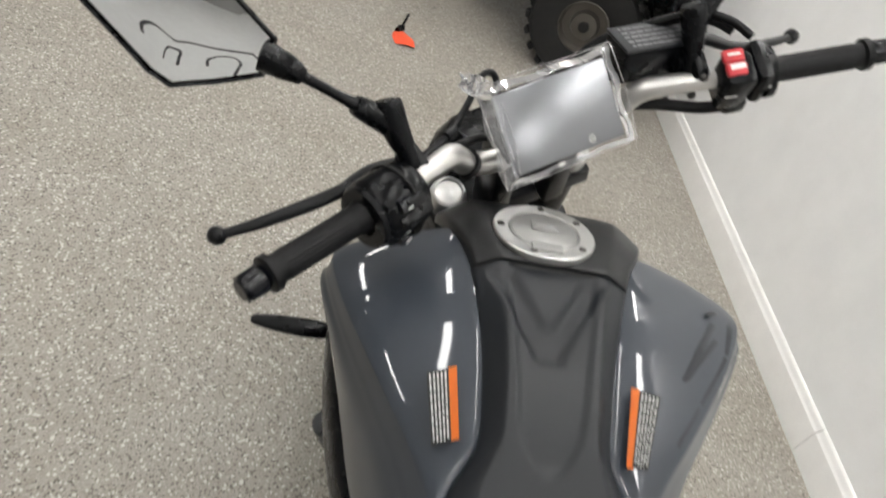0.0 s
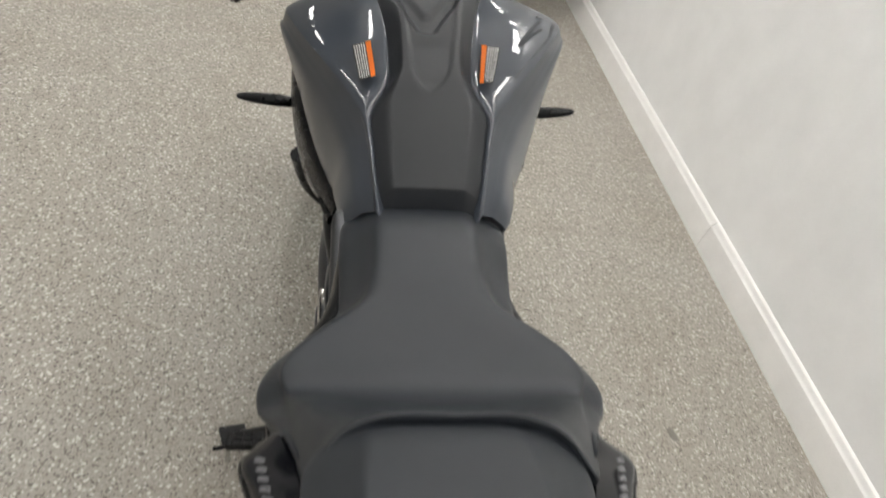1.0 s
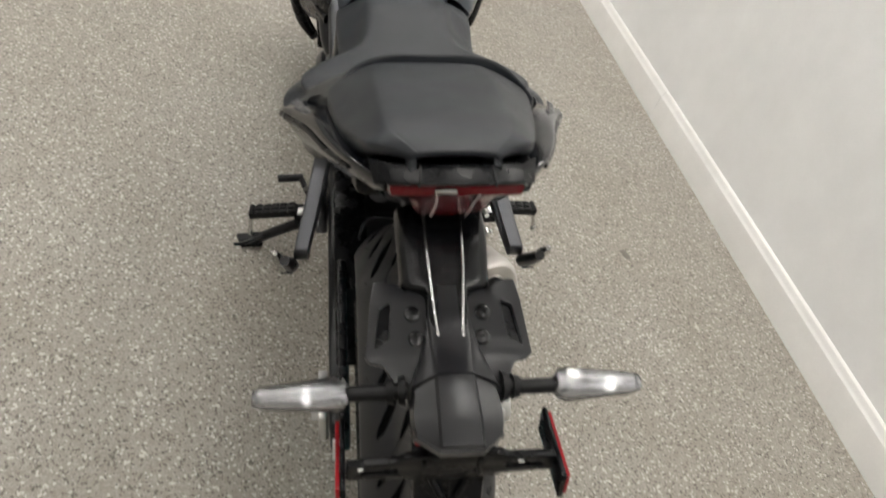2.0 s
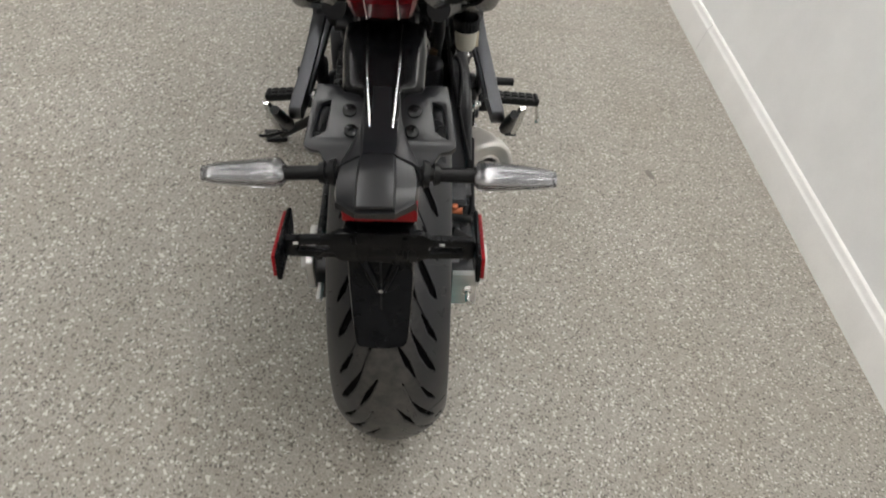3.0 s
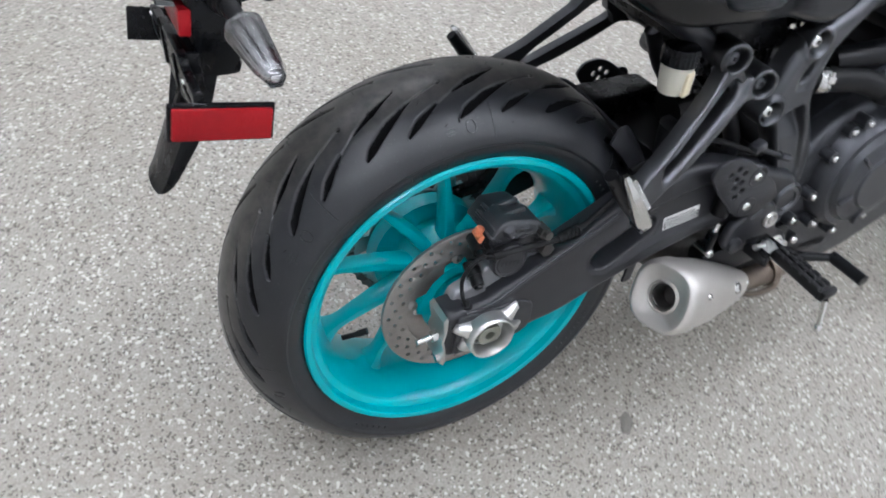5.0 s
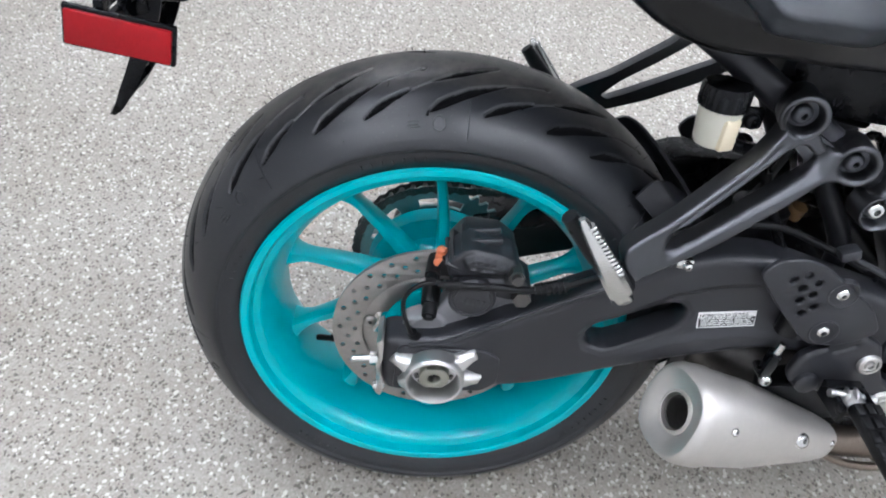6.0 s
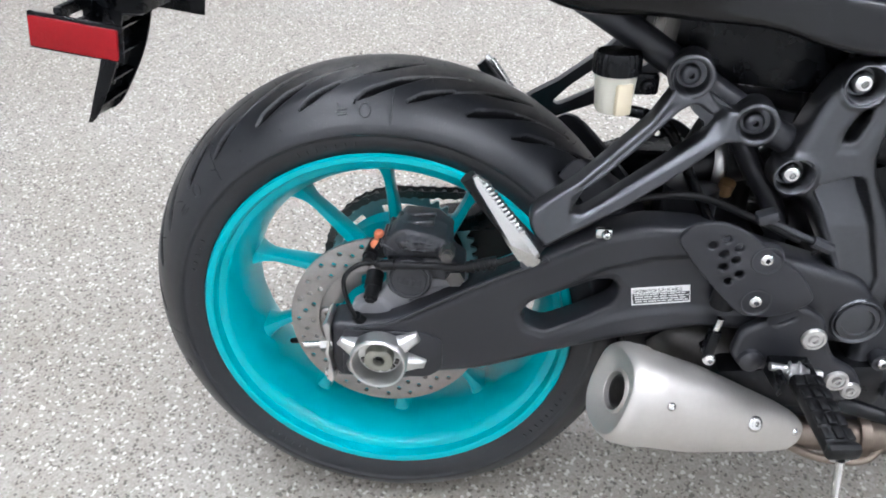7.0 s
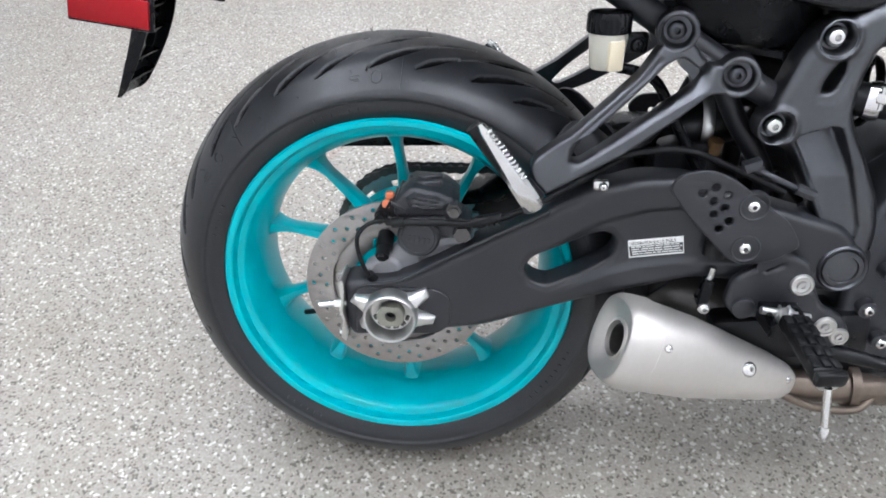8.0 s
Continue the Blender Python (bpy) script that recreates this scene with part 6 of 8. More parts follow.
for s in (1, -1):
    indicator("front_indicator", Vector((s * 0.205, 1.068, 0.648)), Vector((s * 0.343, 1.049, 0.671)), 0.028, 0.0155, True, bike, "dark front indicator on a short stalk")

# rider's seat
SEAT = [  # y, half width, middle z, edge drop, share of the width that is flat
    (0.612, 0.104, 0.762, 0.026, 0.48), (0.590, 0.113, 0.776, 0.028, 0.48), (0.568, 0.1175, 0.786, 0.032, 0.48), (0.545, 0.119, 0.7915, 0.037, 0.49), (0.520, 0.119, 0.7935, 0.040, 0.50), (0.470, 0.1165, 0.791, 0.044, 0.52), (0.420, 0.1150, 0.789, 0.040, 0.56),
    (0.385, 0.1215, 0.788, 0.034, 0.64), (0.345, 0.154, 0.789, 0.029, 0.76), (0.305, 0.185, 0.792, 0.026, 0.80), (0.265, 0.198, 0.798, 0.026, 0.80), (0.232, 0.194, 0.804, 0.030, 0.76)]
# the hind lip that wraps round the front of the passenger's seat, from the middle outwards
LIP = [(0.0, 0.119, 0.924), (0.062, 0.120, 0.921), (0.100, 0.108, 0.909), (0.127, 0.076, 0.890), (0.150, 0.150, 0.832), (0.174, 0.190, 0.794), (0.174, 0.194, 0.778), (0.150, 0.194, 0.770)]


def seat_mesh():
    rows = []
    for y, w, m, drop, f in SEAT:
        half_s = [(0, m), (w * f * 0.7, m - 0.001), (w * (f + 0.05), m - drop * 0.12), (w * (0.5 * f + 0.48), m - drop * 0.55), (w, m - drop - 0.006), (w * 1.0, m - drop - 0.016), (w * 0.96, m - drop - 0.028), (w * 0.8, m - drop - 0.032)]
        rows.append([(-x, y, z) for x, z in reversed(half_s[1:])] + [(x, y, z) for x, z in half_s])
    lip = [Vector((-x, y, z)) for x, y, z in reversed(LIP[1:])] + [Vector(q) for q in LIP]
    start = [Vector(q) for q in rows[-1]]
    for f, sag in ((0.30, 0.018), (0.62, 0.016), (0.88, 0.003), (1.0, 0.0)):
        ring = []
        for a, b in zip(start, lip):
            q = a.lerp(b, f)
            q.z -= sag * max(0.0, min(1.0, (0.118 - abs(q.x)) / 0.045))
            ring.append(q)
        rows.append(ring)
    # the lip turns over into the gap
    rows.append([q + Vector((0, -0.0045 if abs(q.x) < 0.11 else -0.001, -0.012)) for q in lip])
    return skin(fresh(), sheet(rows, 4, 5), False)


part("rider_seat", thick(seat_mesh(), 0.006), M_SEAT, bike, "charcoal grained vinyl rider's seat", 60).location.x = 0.004

PILLION = [  # y, half width of the flat top, top z, half width of the rim, rim z, skirt
    (0.114, 0.05, 0.912, 0.074, 0.906, 1), (0.11, 0.062, 0.916, 0.094, 0.903, 1), (0.094, 0.068, 0.923, 0.116, 0.897, 1), (0.068, 0.07, 0.932, 0.1235, 0.9, 1), (0.02, 0.07, 0.947, 0.1185, 0.912, 1), (-0.035, 0.068, 0.961, 0.1095, 0.928, 1),
    (-0.080, 0.064, 0.974, 0.0975, 0.948, 0.9), (-0.108, 0.060, 0.980, 0.0890, 0.961, 0.7), (-0.1275, 0.055, 0.9832, 0.0785, 0.971, 0.5), (-0.1430, 0.046, 0.9845, 0.0570, 0.9765, 0.4), (-0.1570, 0.036, 0.9828, 0.0430, 0.9780, 0.3)]


def pillion_mesh():
    """A flat top with sloped flanks that meet it in a soft crease; the hind end is cut straight with chamfered corners."""
    rows = []
    for y, f, m, w, e, skirt in PILLION:
        half_s = [(0, m + 0.001), (f * 0.5, m + 0.0008), (f * 0.90, m - 0.0004), (f * 1.0, m - 0.0016), (f + (w - f) * 0.14, m - (m - e) * 0.16), (f + (w - f) * 0.55, m - (m - e) * 0.56), (w * 0.975, e + (m - e) * 0.06), (w, e - 0.005 * skirt), (w * 0.985, e - 0.022 * skirt), (w * 0.90, e - 0.030 * skirt)]
        rows.append([(-x, y, z) for x, z in reversed(half_s[1:])] + [(x, y, z) for x, z in half_s])
    fine = sheet(rows, 3, 4)
    # the hind face drops and tucks in under the rim
    fine.append([Vector((q.x * 0.985, q.y - 0.001, q.z - 0.004)) for q in fine[-1]])
    fine.append([Vector((q.x * 0.97, q.y + 0.005, q.z - 0.006)) for q in fine[-1]])
    fine.append([Vector((q.x * 0.90, q.y + 0.030, q.z * 0.4 + 0.935 * 0.6)) for q in fine[-1]])
    return skin(fresh(), fine, False)


part("passenger_seat", thick(pillion_mesh(), 0.006), M_SEAT, bike, "charcoal grained vinyl passenger seat", 60).location.x = -0.003
bm = fresh()
block(bm, (0, 0.02, 0.885), (0.20, 0.25, 0.05), (-9, 0, 0), 0.015)
part("seat_base", bm, M_BLACK, bike)

# tail cowls: a winged panel each side, closing in to the tail light
TAILROWS = [  # y, inner edge, shoulder, outer edge, lower side, bottom edge
    (0.165, (0.126, 0.822), (0.165, 0.822), (0.172, 0.800), (0.150, 0.752), (0.120, 0.738)),
    (0.125, (0.124, 0.846), (0.174, 0.842), (0.187, 0.832), (0.158, 0.780), (0.115, 0.765)),
    (0.080, (0.121, 0.872), (0.158, 0.868), (0.172, 0.852), (0.148, 0.805), (0.105, 0.790)),
    (0.020, (0.112, 0.897), (0.140, 0.897), (0.149, 0.880), (0.128, 0.835), (0.090, 0.818)),
    (-0.050, (0.096, 0.918), (0.124, 0.920), (0.126, 0.905), (0.105, 0.868), (0.075, 0.850)),
    (-0.110, (0.078, 0.932), (0.101, 0.940), (0.102, 0.928), (0.088, 0.905), (0.060, 0.882)),
    (-0.150, (0.058, 0.940), (0.068, 0.944), (0.072, 0.940), (0.070, 0.930), (0.046, 0.915)),
]
for s in (1, -1):
    rows = [[(s * x, y, z) for x, z in pts] for y, *pts in TAILROWS]
    fine = sheet(rows, 4, 5)
    bm = skin(fresh(), fine, False)
    cowl = part("tail_cowl", thick(bm, 0.003), M_GLOSS, bike, "gloss black tail cowl beside the passenger seat", 60)
    # brand lettering on the cowl, as plain slanted bars
    for k in range(6):
        y = 0.112 - 0.0125 * k
        top = Vector((s * (0.164 - 0.0034 * k), y, 0.8595 + 0.0050 * k))
        bm = tube(fresh(), [top, top + Vector((s * 0.009, 0.006, -0.008))], 0.0022, 6, flat=0.5)
        part("mark_bar", bm, M_SILVERPRINT, cowl, "silver brand mark drawn as a bar")
    # the grab edge: matt lower rim of the wing
    bm = fresh()
    tube(bm, [(s * 0.172, 0.165, 0.800), (s * 0.187, 0.127, 0.829), (s * 0.173, 0.082, 0.850), (s * 0.150, 0.022, 0.878), (s * 0.127, -0.048, 0.903), (s * 0.103, -0.108, 0.926)], [0.003, 0.0045, 0.0045, 0.004, 0.004, 0.003], 10, smooth=4)
    part("grab_edge", bm, M_BLACK, cowl)
    # the long side panel under the rider's seat
    rows = []
    for y, xt, zt, xb, zb in ((0.10, 0.150, 0.812, 0.125, 0.770), (0.15, 0.168, 0.790, 0.150, 0.735), (0.20, 0.178, 0.768, 0.160, 0.717), (0.26, 0.186, 0.756, 0.168, 0.716), (0.30, 0.177, 0.752, 0.166, 0.712), (0.345, 0.154, 0.750, 0.153, 0.7065), (0.385, 0.134, 0.745, 0.141, 0.699), (0.44, 0.122, 0.734, 0.131, 0.682), (0.50, 0.117, 0.726, 0.124, 0.676), (0.59, 0.110, 0.735, 0.108, 0.705)):
        rows.append([(s * (xt - 0.03), y, zt + 0.004), (s * xt, y, zt), (s * ((xt + xb) / 2 + 0.004), y, (zt + zb) / 2), (s * xb, y, zb + 0.003), (s * (xb - 0.03), y, zb)])
    bm = skin(fresh(), sheet(rows, 4, 4), False)
    part("side_cover", thick(bm, 0.004), M_SHINE, bike, "glossy black side panel under the seat", 50)

# tail end plate and light
def both(half_row):
    return [(-x, y, z) for x, y, z in reversed(half_row[1:])] + half_row


bm = fresh()
rows = [both(r) for r in (
    [(0, -0.128, 0.946), (0.036, -0.126, 0.945), (0.068, -0.116, 0.940), (0.086, -0.096, 0.932)],
    [(0, -0.150, 0.952), (0.036, -0.148, 0.951), (0.067, -0.138, 0.946), (0.0855, -0.118, 0.938)],
    [(0, -0.160, 0.968), (0.036, -0.158, 0.967), (0.066, -0.148, 0.960), (0.0850, -0.124, 0.950)],
    [(0, -0.164, 0.970), (0.036, -0.162, 0.969), (0.066, -0.151, 0.962), (0.0845, -0.128, 0.951)],
    [(0, -0.181, 0.966), (0.036, -0.179, 0.965), (0.064, -0.169, 0.957), (0.0800, -0.152, 0.944)],
    [(0, -0.182, 0.962), (0.036, -0.180, 0.961), (0.064, -0.170, 0.953), (0.0790, -0.153, 0.940)],
    [(0, -0.170, 0.956), (0.036, -0.168, 0.955), (0.062, -0.160, 0.948), (0.0760, -0.146, 0.936)])]
skin(bm, sheet(rows, 1, 5), False)
tail = part("tail_end", thick(bm, 0.004), M_BLACK, bike, "black tail end above the light", 30)
for x in (-0.0365, 0.0325):
    bm = fresh()
    tube(bm, [(x, -0.156, 0.9655), (x, -0.162, 0.9698), (x * 1.04, -0.180, 0.9655), (x * 1.06, -0.181, 0.9600)], 0.0011, 6)
    part("seam", bm, M_HOLE, tail)
bm = fresh()
rows = [both(r) for r in (
    [(0, -0.176, 0.960), (0.034, -0.174, 0.958), (0.064, -0.166, 0.952), (0.068, -0.150, 0.945)],
    [(0, -0.179, 0.958), (0.034, -0.177, 0.956), (0.065, -0.169, 0.950), (0.069, -0.150, 0.943)],
    [(0, -0.180, 0.950), (0.034, -0.178, 0.948), (0.064, -0.170, 0.942), (0.068, -0.150, 0.937)],
    [(0, -0.177, 0.946), (0.034, -0.175, 0.944), (0.062, -0.168, 0.938), (0.066, -0.150, 0.934)],
    [(0, -0.166, 0.930), (0.036, -0.163, 0.928), (0.043, -0.156, 0.926), (0.046, -0.140, 0.924)],
    [(0, -0.152, 0.906), (0.034, -0.149, 0.905), (0.039, -0.143, 0.904), (0.042, -0.130, 0.902)],
    [(0, -0.132, 0.880), (0.030, -0.129, 0.879), (0.034, -0.124, 0.878), (0.036, -0.110, 0.876)])]
skin(bm, sheet(rows, 1, 3), False)
lamp = part("tail_light", thick(bm, 0.004), M_TAIL, bike, "dark red tail light, unlit", 25)
# one thin pale line down the lens on each side
for s in (1, -1):
    bm = fresh()
    tube(bm, [(s * 0.021, -0.1785, 0.9480), (s * 0.0185, -0.1680, 0.9300), (s * 0.0185, -0.1535, 0.9060), (s * 0.0185, -0.134, 0.8800)], 0.0007, 8)
    part("lens_line", bm, M_WHITE, lamp, "thin pale line in the lens")
bm = fresh()
block(bm, (-0.013, -0.1795, 0.953), (0.022, 0.005, 0.007), soft=0.002)
part("lamp_reflector", bm, M_CHROME, lamp)

# number plate carrier: ridged stem, winged plate, lamp housing, signals, bracket, reflectors and flap
bm = fresh()
rows = []
for y, z, w, deep in ((-0.070, 0.842, 0.052, 0.022), (-0.110, 0.842, 0.052, 0.022), (-0.150, 0.824, 0.050, 0.022), (-0.168, 0.816, 0.047, 0.020), (-0.178, 0.812, 0.025, 0.012), (-0.205, 0.801, 0.023, 0.010), (-0.236, 0.789, 0.018, 0.010)):
    rows.append([(-w, y, z - deep), (-w * 0.9, y, z - 0.006), (-min(0.021, w * 0.8), y, z), (0.0, y, z - 0.004), (min(0.021, w * 0.8), y, z), (w * 0.9, y, z - 0.006), (w, y, z - deep)])
skin(bm, sheet(rows, 3, 4), False)
carrier = part("plate_carrier", thick(bm, 0.004), M_SHINE, bike, "black plastic number plate carrier", 35)
# thin bright piping puts the ceiling light's glint onto each ridge
for s in (1, -1):
    bm = fresh()
    tube(bm, [(s * 0.0210, -0.090, 0.8475), (s * 0.0190, -0.150, 0.8265), (s * 0.0155, -0.200, 0.8035), (s * 0.013, -0.2265, 0.7935)], 0.0017, 8, smooth=3)
    part("ridge_glint", bm, M_CHROME, carrier, "ridge line on the stem, its glint built in as bright steel")
# a sloping plate with notched wings, a pocket sunk into each
SLOPE = Matrix(((0, 1, 0, -0.001), (-0.355, 0, -0.935, -0.165), (0.935, 0, -0.355, 0.806), (0, 0, 0, 1)))
half_w = [(0.046, 0.006), (0.053, -0.004), (0.078, -0.006), (0.083, 0.020), (0.089, 0.080), (0.082, 0.086), (0.070, 0.088), (0.062, 0.104), (0.050, 0.120)]
pocket = [(0.060, 0.018), (0.072, 0.024), (0.079, 0.070), (0.064, 0.060)]
bm = plate(fresh(), rounded(half_w + [(-a, b) for a, b in reversed(half_w)], 0.003, 2), [rounded(pocket, 0.002, 2), rounded([(-a, b) for a, b in reversed(pocket)], 0.002, 2)], -0.008, 0.0, 0.0012, SLOPE)
wing = part("wing_plate", bm, M_HOUSE, carrier, "black winged plate with sunk pockets", 30)
for k in (1, -1):
    part("pocket_floor", plate(fresh(), [(k * a, b) for a, b in ((0.057, 0.014), (0.076, 0.020), (0.082, 0.074), (0.062, 0.066))], [], -0.0068, -0.0055, 0.0003, SLOPE), M_BLACK, wing)
bm = fresh()
rows = []
for y, z, flat, w, low in ((-0.172, 0.8120, 0.016, 0.020, 0.797), (-0.205, 0.7990, 0.018, 0.023, 0.786), (-0.236, 0.7925, 0.018, 0.032, 0.774), (-0.258, 0.7925, 0.017, 0.040, 0.767), (-0.2735, 0.7945, 0.016, 0.045, 0.762)):
    rows.append([(-w - 0.003, y - 0.008, low - 0.008), (-w, y - 0.006, low + (z - low) * 0.55), (-flat - 0.005, y - 0.001, z - 0.003), (-flat, y, z), (0, y, z + 0.0005), (flat, y, z), (flat + 0.005, y - 0.001, z - 0.003), (w, y - 0.006, low + (z - low) * 0.55), (w + 0.003, y - 0.008, low - 0.008)])
skin(bm, sheet(rows, 3, 1), False)
part("middle_ridge", thick(bm, 0.003), M_HOUSE, wing, "", 28)
for s in (1, -1):
    for y, z, x in ((-0.222, 0.7865, 0.0355), (-0.196, 0.7965, 0.0385)):
        b = fresh()
        lathe(b, [(0.0, 0.0088), (0.0025, 0.0085), (0.0035, 0.007), (0.0035, 0.0025), (0.0015, 0.0022), (0.0015, 0.0003)], (0, 0, 0), "z", 20)
        b.transform(Matrix.Translation((s * x, y, z - 0.002)) @ pose(0, 0, 0, 22, 0, 0))
        part("carrier_screw", b, M_SHINE, carrier)
def across(edge, side, crease, flat, middle):
    """One cross line of the housing, mirrored: outer edge, shoulder, the crease of the middle panel, its flat and its centre."""
    half = [edge, side, crease, flat]
    return [Vector((-x, y, z)) for x, y, z in half] + [Vector((0, *middle))] + [Vector(q) for q in reversed(half)]


bm = fresh()
skin(bm, [
    across((0.0455, -0.289, 0.760), (0.0400, -0.285, 0.7780), (0.0215, -0.278, 0.7880), (0.0160, -0.2765, 0.7890), (-0.276, 0.790)),
    across((0.0463, -0.290, 0.765), (0.0405, -0.285, 0.7850), (0.0205, -0.278, 0.7925), (0.0178, -0.2765, 0.7958), (-0.276, 0.7975)),
    across((0.0466, -0.298, 0.767), (0.0425, -0.297, 0.7850), (0.0212, -0.294, 0.7925), (0.0185, -0.293, 0.7960), (-0.293, 0.7982)),
    across((0.0468, -0.314, 0.769), (0.0440, -0.314, 0.7835), (0.0222, -0.322, 0.7893), (0.0195, -0.323, 0.7928), (-0.323, 0.7950)),
    across((0.0440, -0.328, 0.7735), (0.0428, -0.3295, 0.7795), (0.0218, -0.349, 0.7825), (0.0192, -0.350, 0.7848), (-0.351, 0.7860)),
    across((0.0438, -0.3295, 0.7725), (0.0424, -0.331, 0.7780), (0.0222, -0.3505, 0.7815), (0.0180, -0.3505, 0.7815), (-0.3505, 0.7815)),
    across((0.0432, -0.3285, 0.7720), (0.0416, -0.330, 0.7765), (0.0212, -0.3490, 0.7795), (0.0160, -0.3470, 0.7785), (-0.347, 0.7785)),
    across((0.0446, -0.3315, 0.7700), (0.0432, -0.3330, 0.7748), (0.0216, -0.3530, 0.7775), (0.0165, -0.3530, 0.7770), (-0.353, 0.7768)),
    across((0.0440, -0.3310, 0.7600), (0.0425, -0.3320, 0.7640), (0.0210, -0.3515, 0.7680), (0.0165, -0.3515, 0.7680), (-0.352, 0.7682)),
    across((0.0400, -0.3150, 0.7560), (0.0390, -0.3150, 0.7590), (0.0200, -0.3250, 0.7600), (0.0150, -0.3250, 0.7600), (-0.325, 0.7600))], False)
housing = part("lamp_housing", thick(bm, 0.002), M_HOUSE, carrier, "faceted black number plate lamp housing", 28)
housing.location.x = -0.001
bm = fresh()
block(bm, (0.001, -0.3085, 0.7410), (0.086, 0.012, 0.026), (-6, 0, 0), 0.002)
part("rear_reflector", bm, M_RED, carrier, "red rear reflector")
bm = fresh()
block(bm, (0, -0.282, 0.724), (0.084, 0.046, 0.086), soft=0.008, taper=(1.04, 1.0))
part("carrier_core", bm, M_BLACK, carrier)

for s in (1, -1):
    ob, a, d, n = indicator("rear_indicator", Vector((s * 0.046, -0.272, 0.764)), Vector((s * 0.204, -0.269, 0.756)), 0.062, 0.0150, False, carrier, "clear rear indicator on a black stalk")
    bm = fresh()
    rings = []
    for t, w, h in ((-0.04, 0.005, 0.006), (0.06, 0.0165, 0.0150), (0.14, 0.0185, 0.0155), (0.85, 0.0125, 0.0105), (1.0, 0.0085, 0.0085)):
        q = a + d * n * t
        rings.append([q + Vector((0, -w * u, h * v)) for u, v in ((1.0, -0.25), (0.92, 0.45), (0.1, 1.0), (-0.75, 0.8), (-1.0, 0.0), (-0.6, -0.9), (0.5, -1.0))])
    skin(bm, rings)
    part("lens", bm, M_CLEAR, carrier, "clear plastic lens", 15)
    bm = fresh()
    for k in range(16):
        q = a + d * (0.020 + 0.0046 * k)
        block(bm, (q.x, q.y - 0.0115 + 0.00035 * k, q.z - 0.001), (0.0030, 0.003, 0.008 - 0.0003 * k), soft=0.0008, segs=1)
    part("lens_ribs", bm, M_CHROME, carrier)
    bm = fresh()
    lathe(bm, [(0.0, 0.0062), (0.003, 0.0055), (0.003, 0.0003)], tuple(a + d * 0.012 + Vector((0, -0.013, 0.004))), "y", 16)
    part("bulb", bm, M_LENS_IN, carrier)

FACING = Matrix(((0, 1, 0, 0), (1, 0, 0, -0.318), (0, 0, 1, 0), (0, 0, 0, 1)))
slot = [(0.058, 0.685), (0.098, 0.685), (0.098, 0.693), (0.058, 0.693)]
bm = plate(fresh(), rounded([(-0.112, 0.674), (-0.052, 0.672), (-0.046, 0.666), (0.046, 0.666), (0.052, 0.672), (0.112, 0.674), (0.112, 0.704), (0.060, 0.706), (0.050, 0.714), (-0.050, 0.714), (-0.060, 0.706), (-0.112, 0.704)], 0.004, 2),
           [rounded(slot, 0.003, 2), rounded([(-a, b) for a, b in reversed(slot)], 0.003, 2)], -0.003, 0.006, 0.0015, FACING)
part("plate_bracket", bm, M_BLACK, carrier, "black slotted number plate bracket")
part("bracket_core", block(fresh(), (0, -0.308, 0.690), (0.088, 0.020, 0.044), soft=0.005), M_BLACK, carrier)
for k in (-0.030, 0.030):
    part("bracket_rib", block(fresh(), (k, -0.3215, 0.690), (0.006, 0.004, 0.036), soft=0.0012), M_BLACK, carrier)
for s in (1, -1):
    part("reflector_mount", block(fresh(), (s * 0.1155, -0.300, 0.676), (0.006, 0.0965, 0.0375), (-9, 0, 0), 0.002), M_BLACK, carrier)
for s in (1, -1):
    bm = fresh()
    block(bm, (s * 0.1205, -0.300, 0.676), (0.005, 0.090, 0.031), (-9, 0, 0), 0.0015)
    part("side_reflector", bm, M_RED, carrier, "rectangular red side reflector")
    bm = fresh()
    block(bm, (s * 0.085 - 0.012, -0.3225, 0.699), (0.006, 0.002, 0.003), soft=0.0006)
    part("bracket_tag", bm, M_WHITE, carrier)
# mud flap: an open shell with flanged sides, cross ribs inside and a pressed V rib behind
bm = fresh()
rows = []
for zf, yb, deep, w in ((0.690, -0.308, 0.024, 0.042), (0.650, -0.318, 0.022, 0.041), (0.620, -0.329, 0.020, 0.040), (0.592, -0.342, 0.017, 0.038), (0.562, -0.356, 0.011, 0.035), (0.553, -0.363, 0.006, 0.030)):
    rows.append([Vector(q) for q in ((-w * 0.97, yb + deep, zf), (-w, yb + 0.008, zf), (-w * 0.94, yb + 0.001, zf), (-w * 0.5, yb - 0.002, zf), (0, yb - 0.003, zf), (w * 0.5, yb - 0.002, zf), (w * 0.94, yb + 0.001, zf), (w, yb + 0.008, zf), (w * 0.97, yb + deep, zf))])
skin(bm, sheet(rows, 1, 3), False)
flap = part("mud_flap", thick(bm, 0.0025), M_BLACK, carrier, "black mud flap with a V rib and a ribbed inside", 30)
for zf, yb, w in ((0.664, -0.314, 0.040), (0.634, -0.3235, 0.039), (0.604, -0.336, 0.037), (0.577, -0.349, 0.034)):
    part("cross_rib", block(fresh(), (0, yb + 0.0075, zf), (w * 1.9, 0.012, 0.003), (-20, 0, 0), 0.0008, 1), M_SHINE, flap)
part("long_rib", skin(fresh(), [[(x, -0.312 + d, 0.682), (x, -0.300, 0.682), (x, -0.334, 0.592), (x, -0.344 + d, 0.592)] for x, d in ((-0.0015, 0.0), (0.0015, 0.0))]), M_SHINE, flap)
bm = fresh()
for s in (1, -1):
    tube(bm, [(s * 0.024, -0.3155, 0.672), (s * 0.012, -0.3235, 0.645), (0.0, -0.3325, 0.618)], [0.004, 0.005, 0.003], 8)
part("flap_rib", bm, M_BLACK, flap)
bm = fresh()
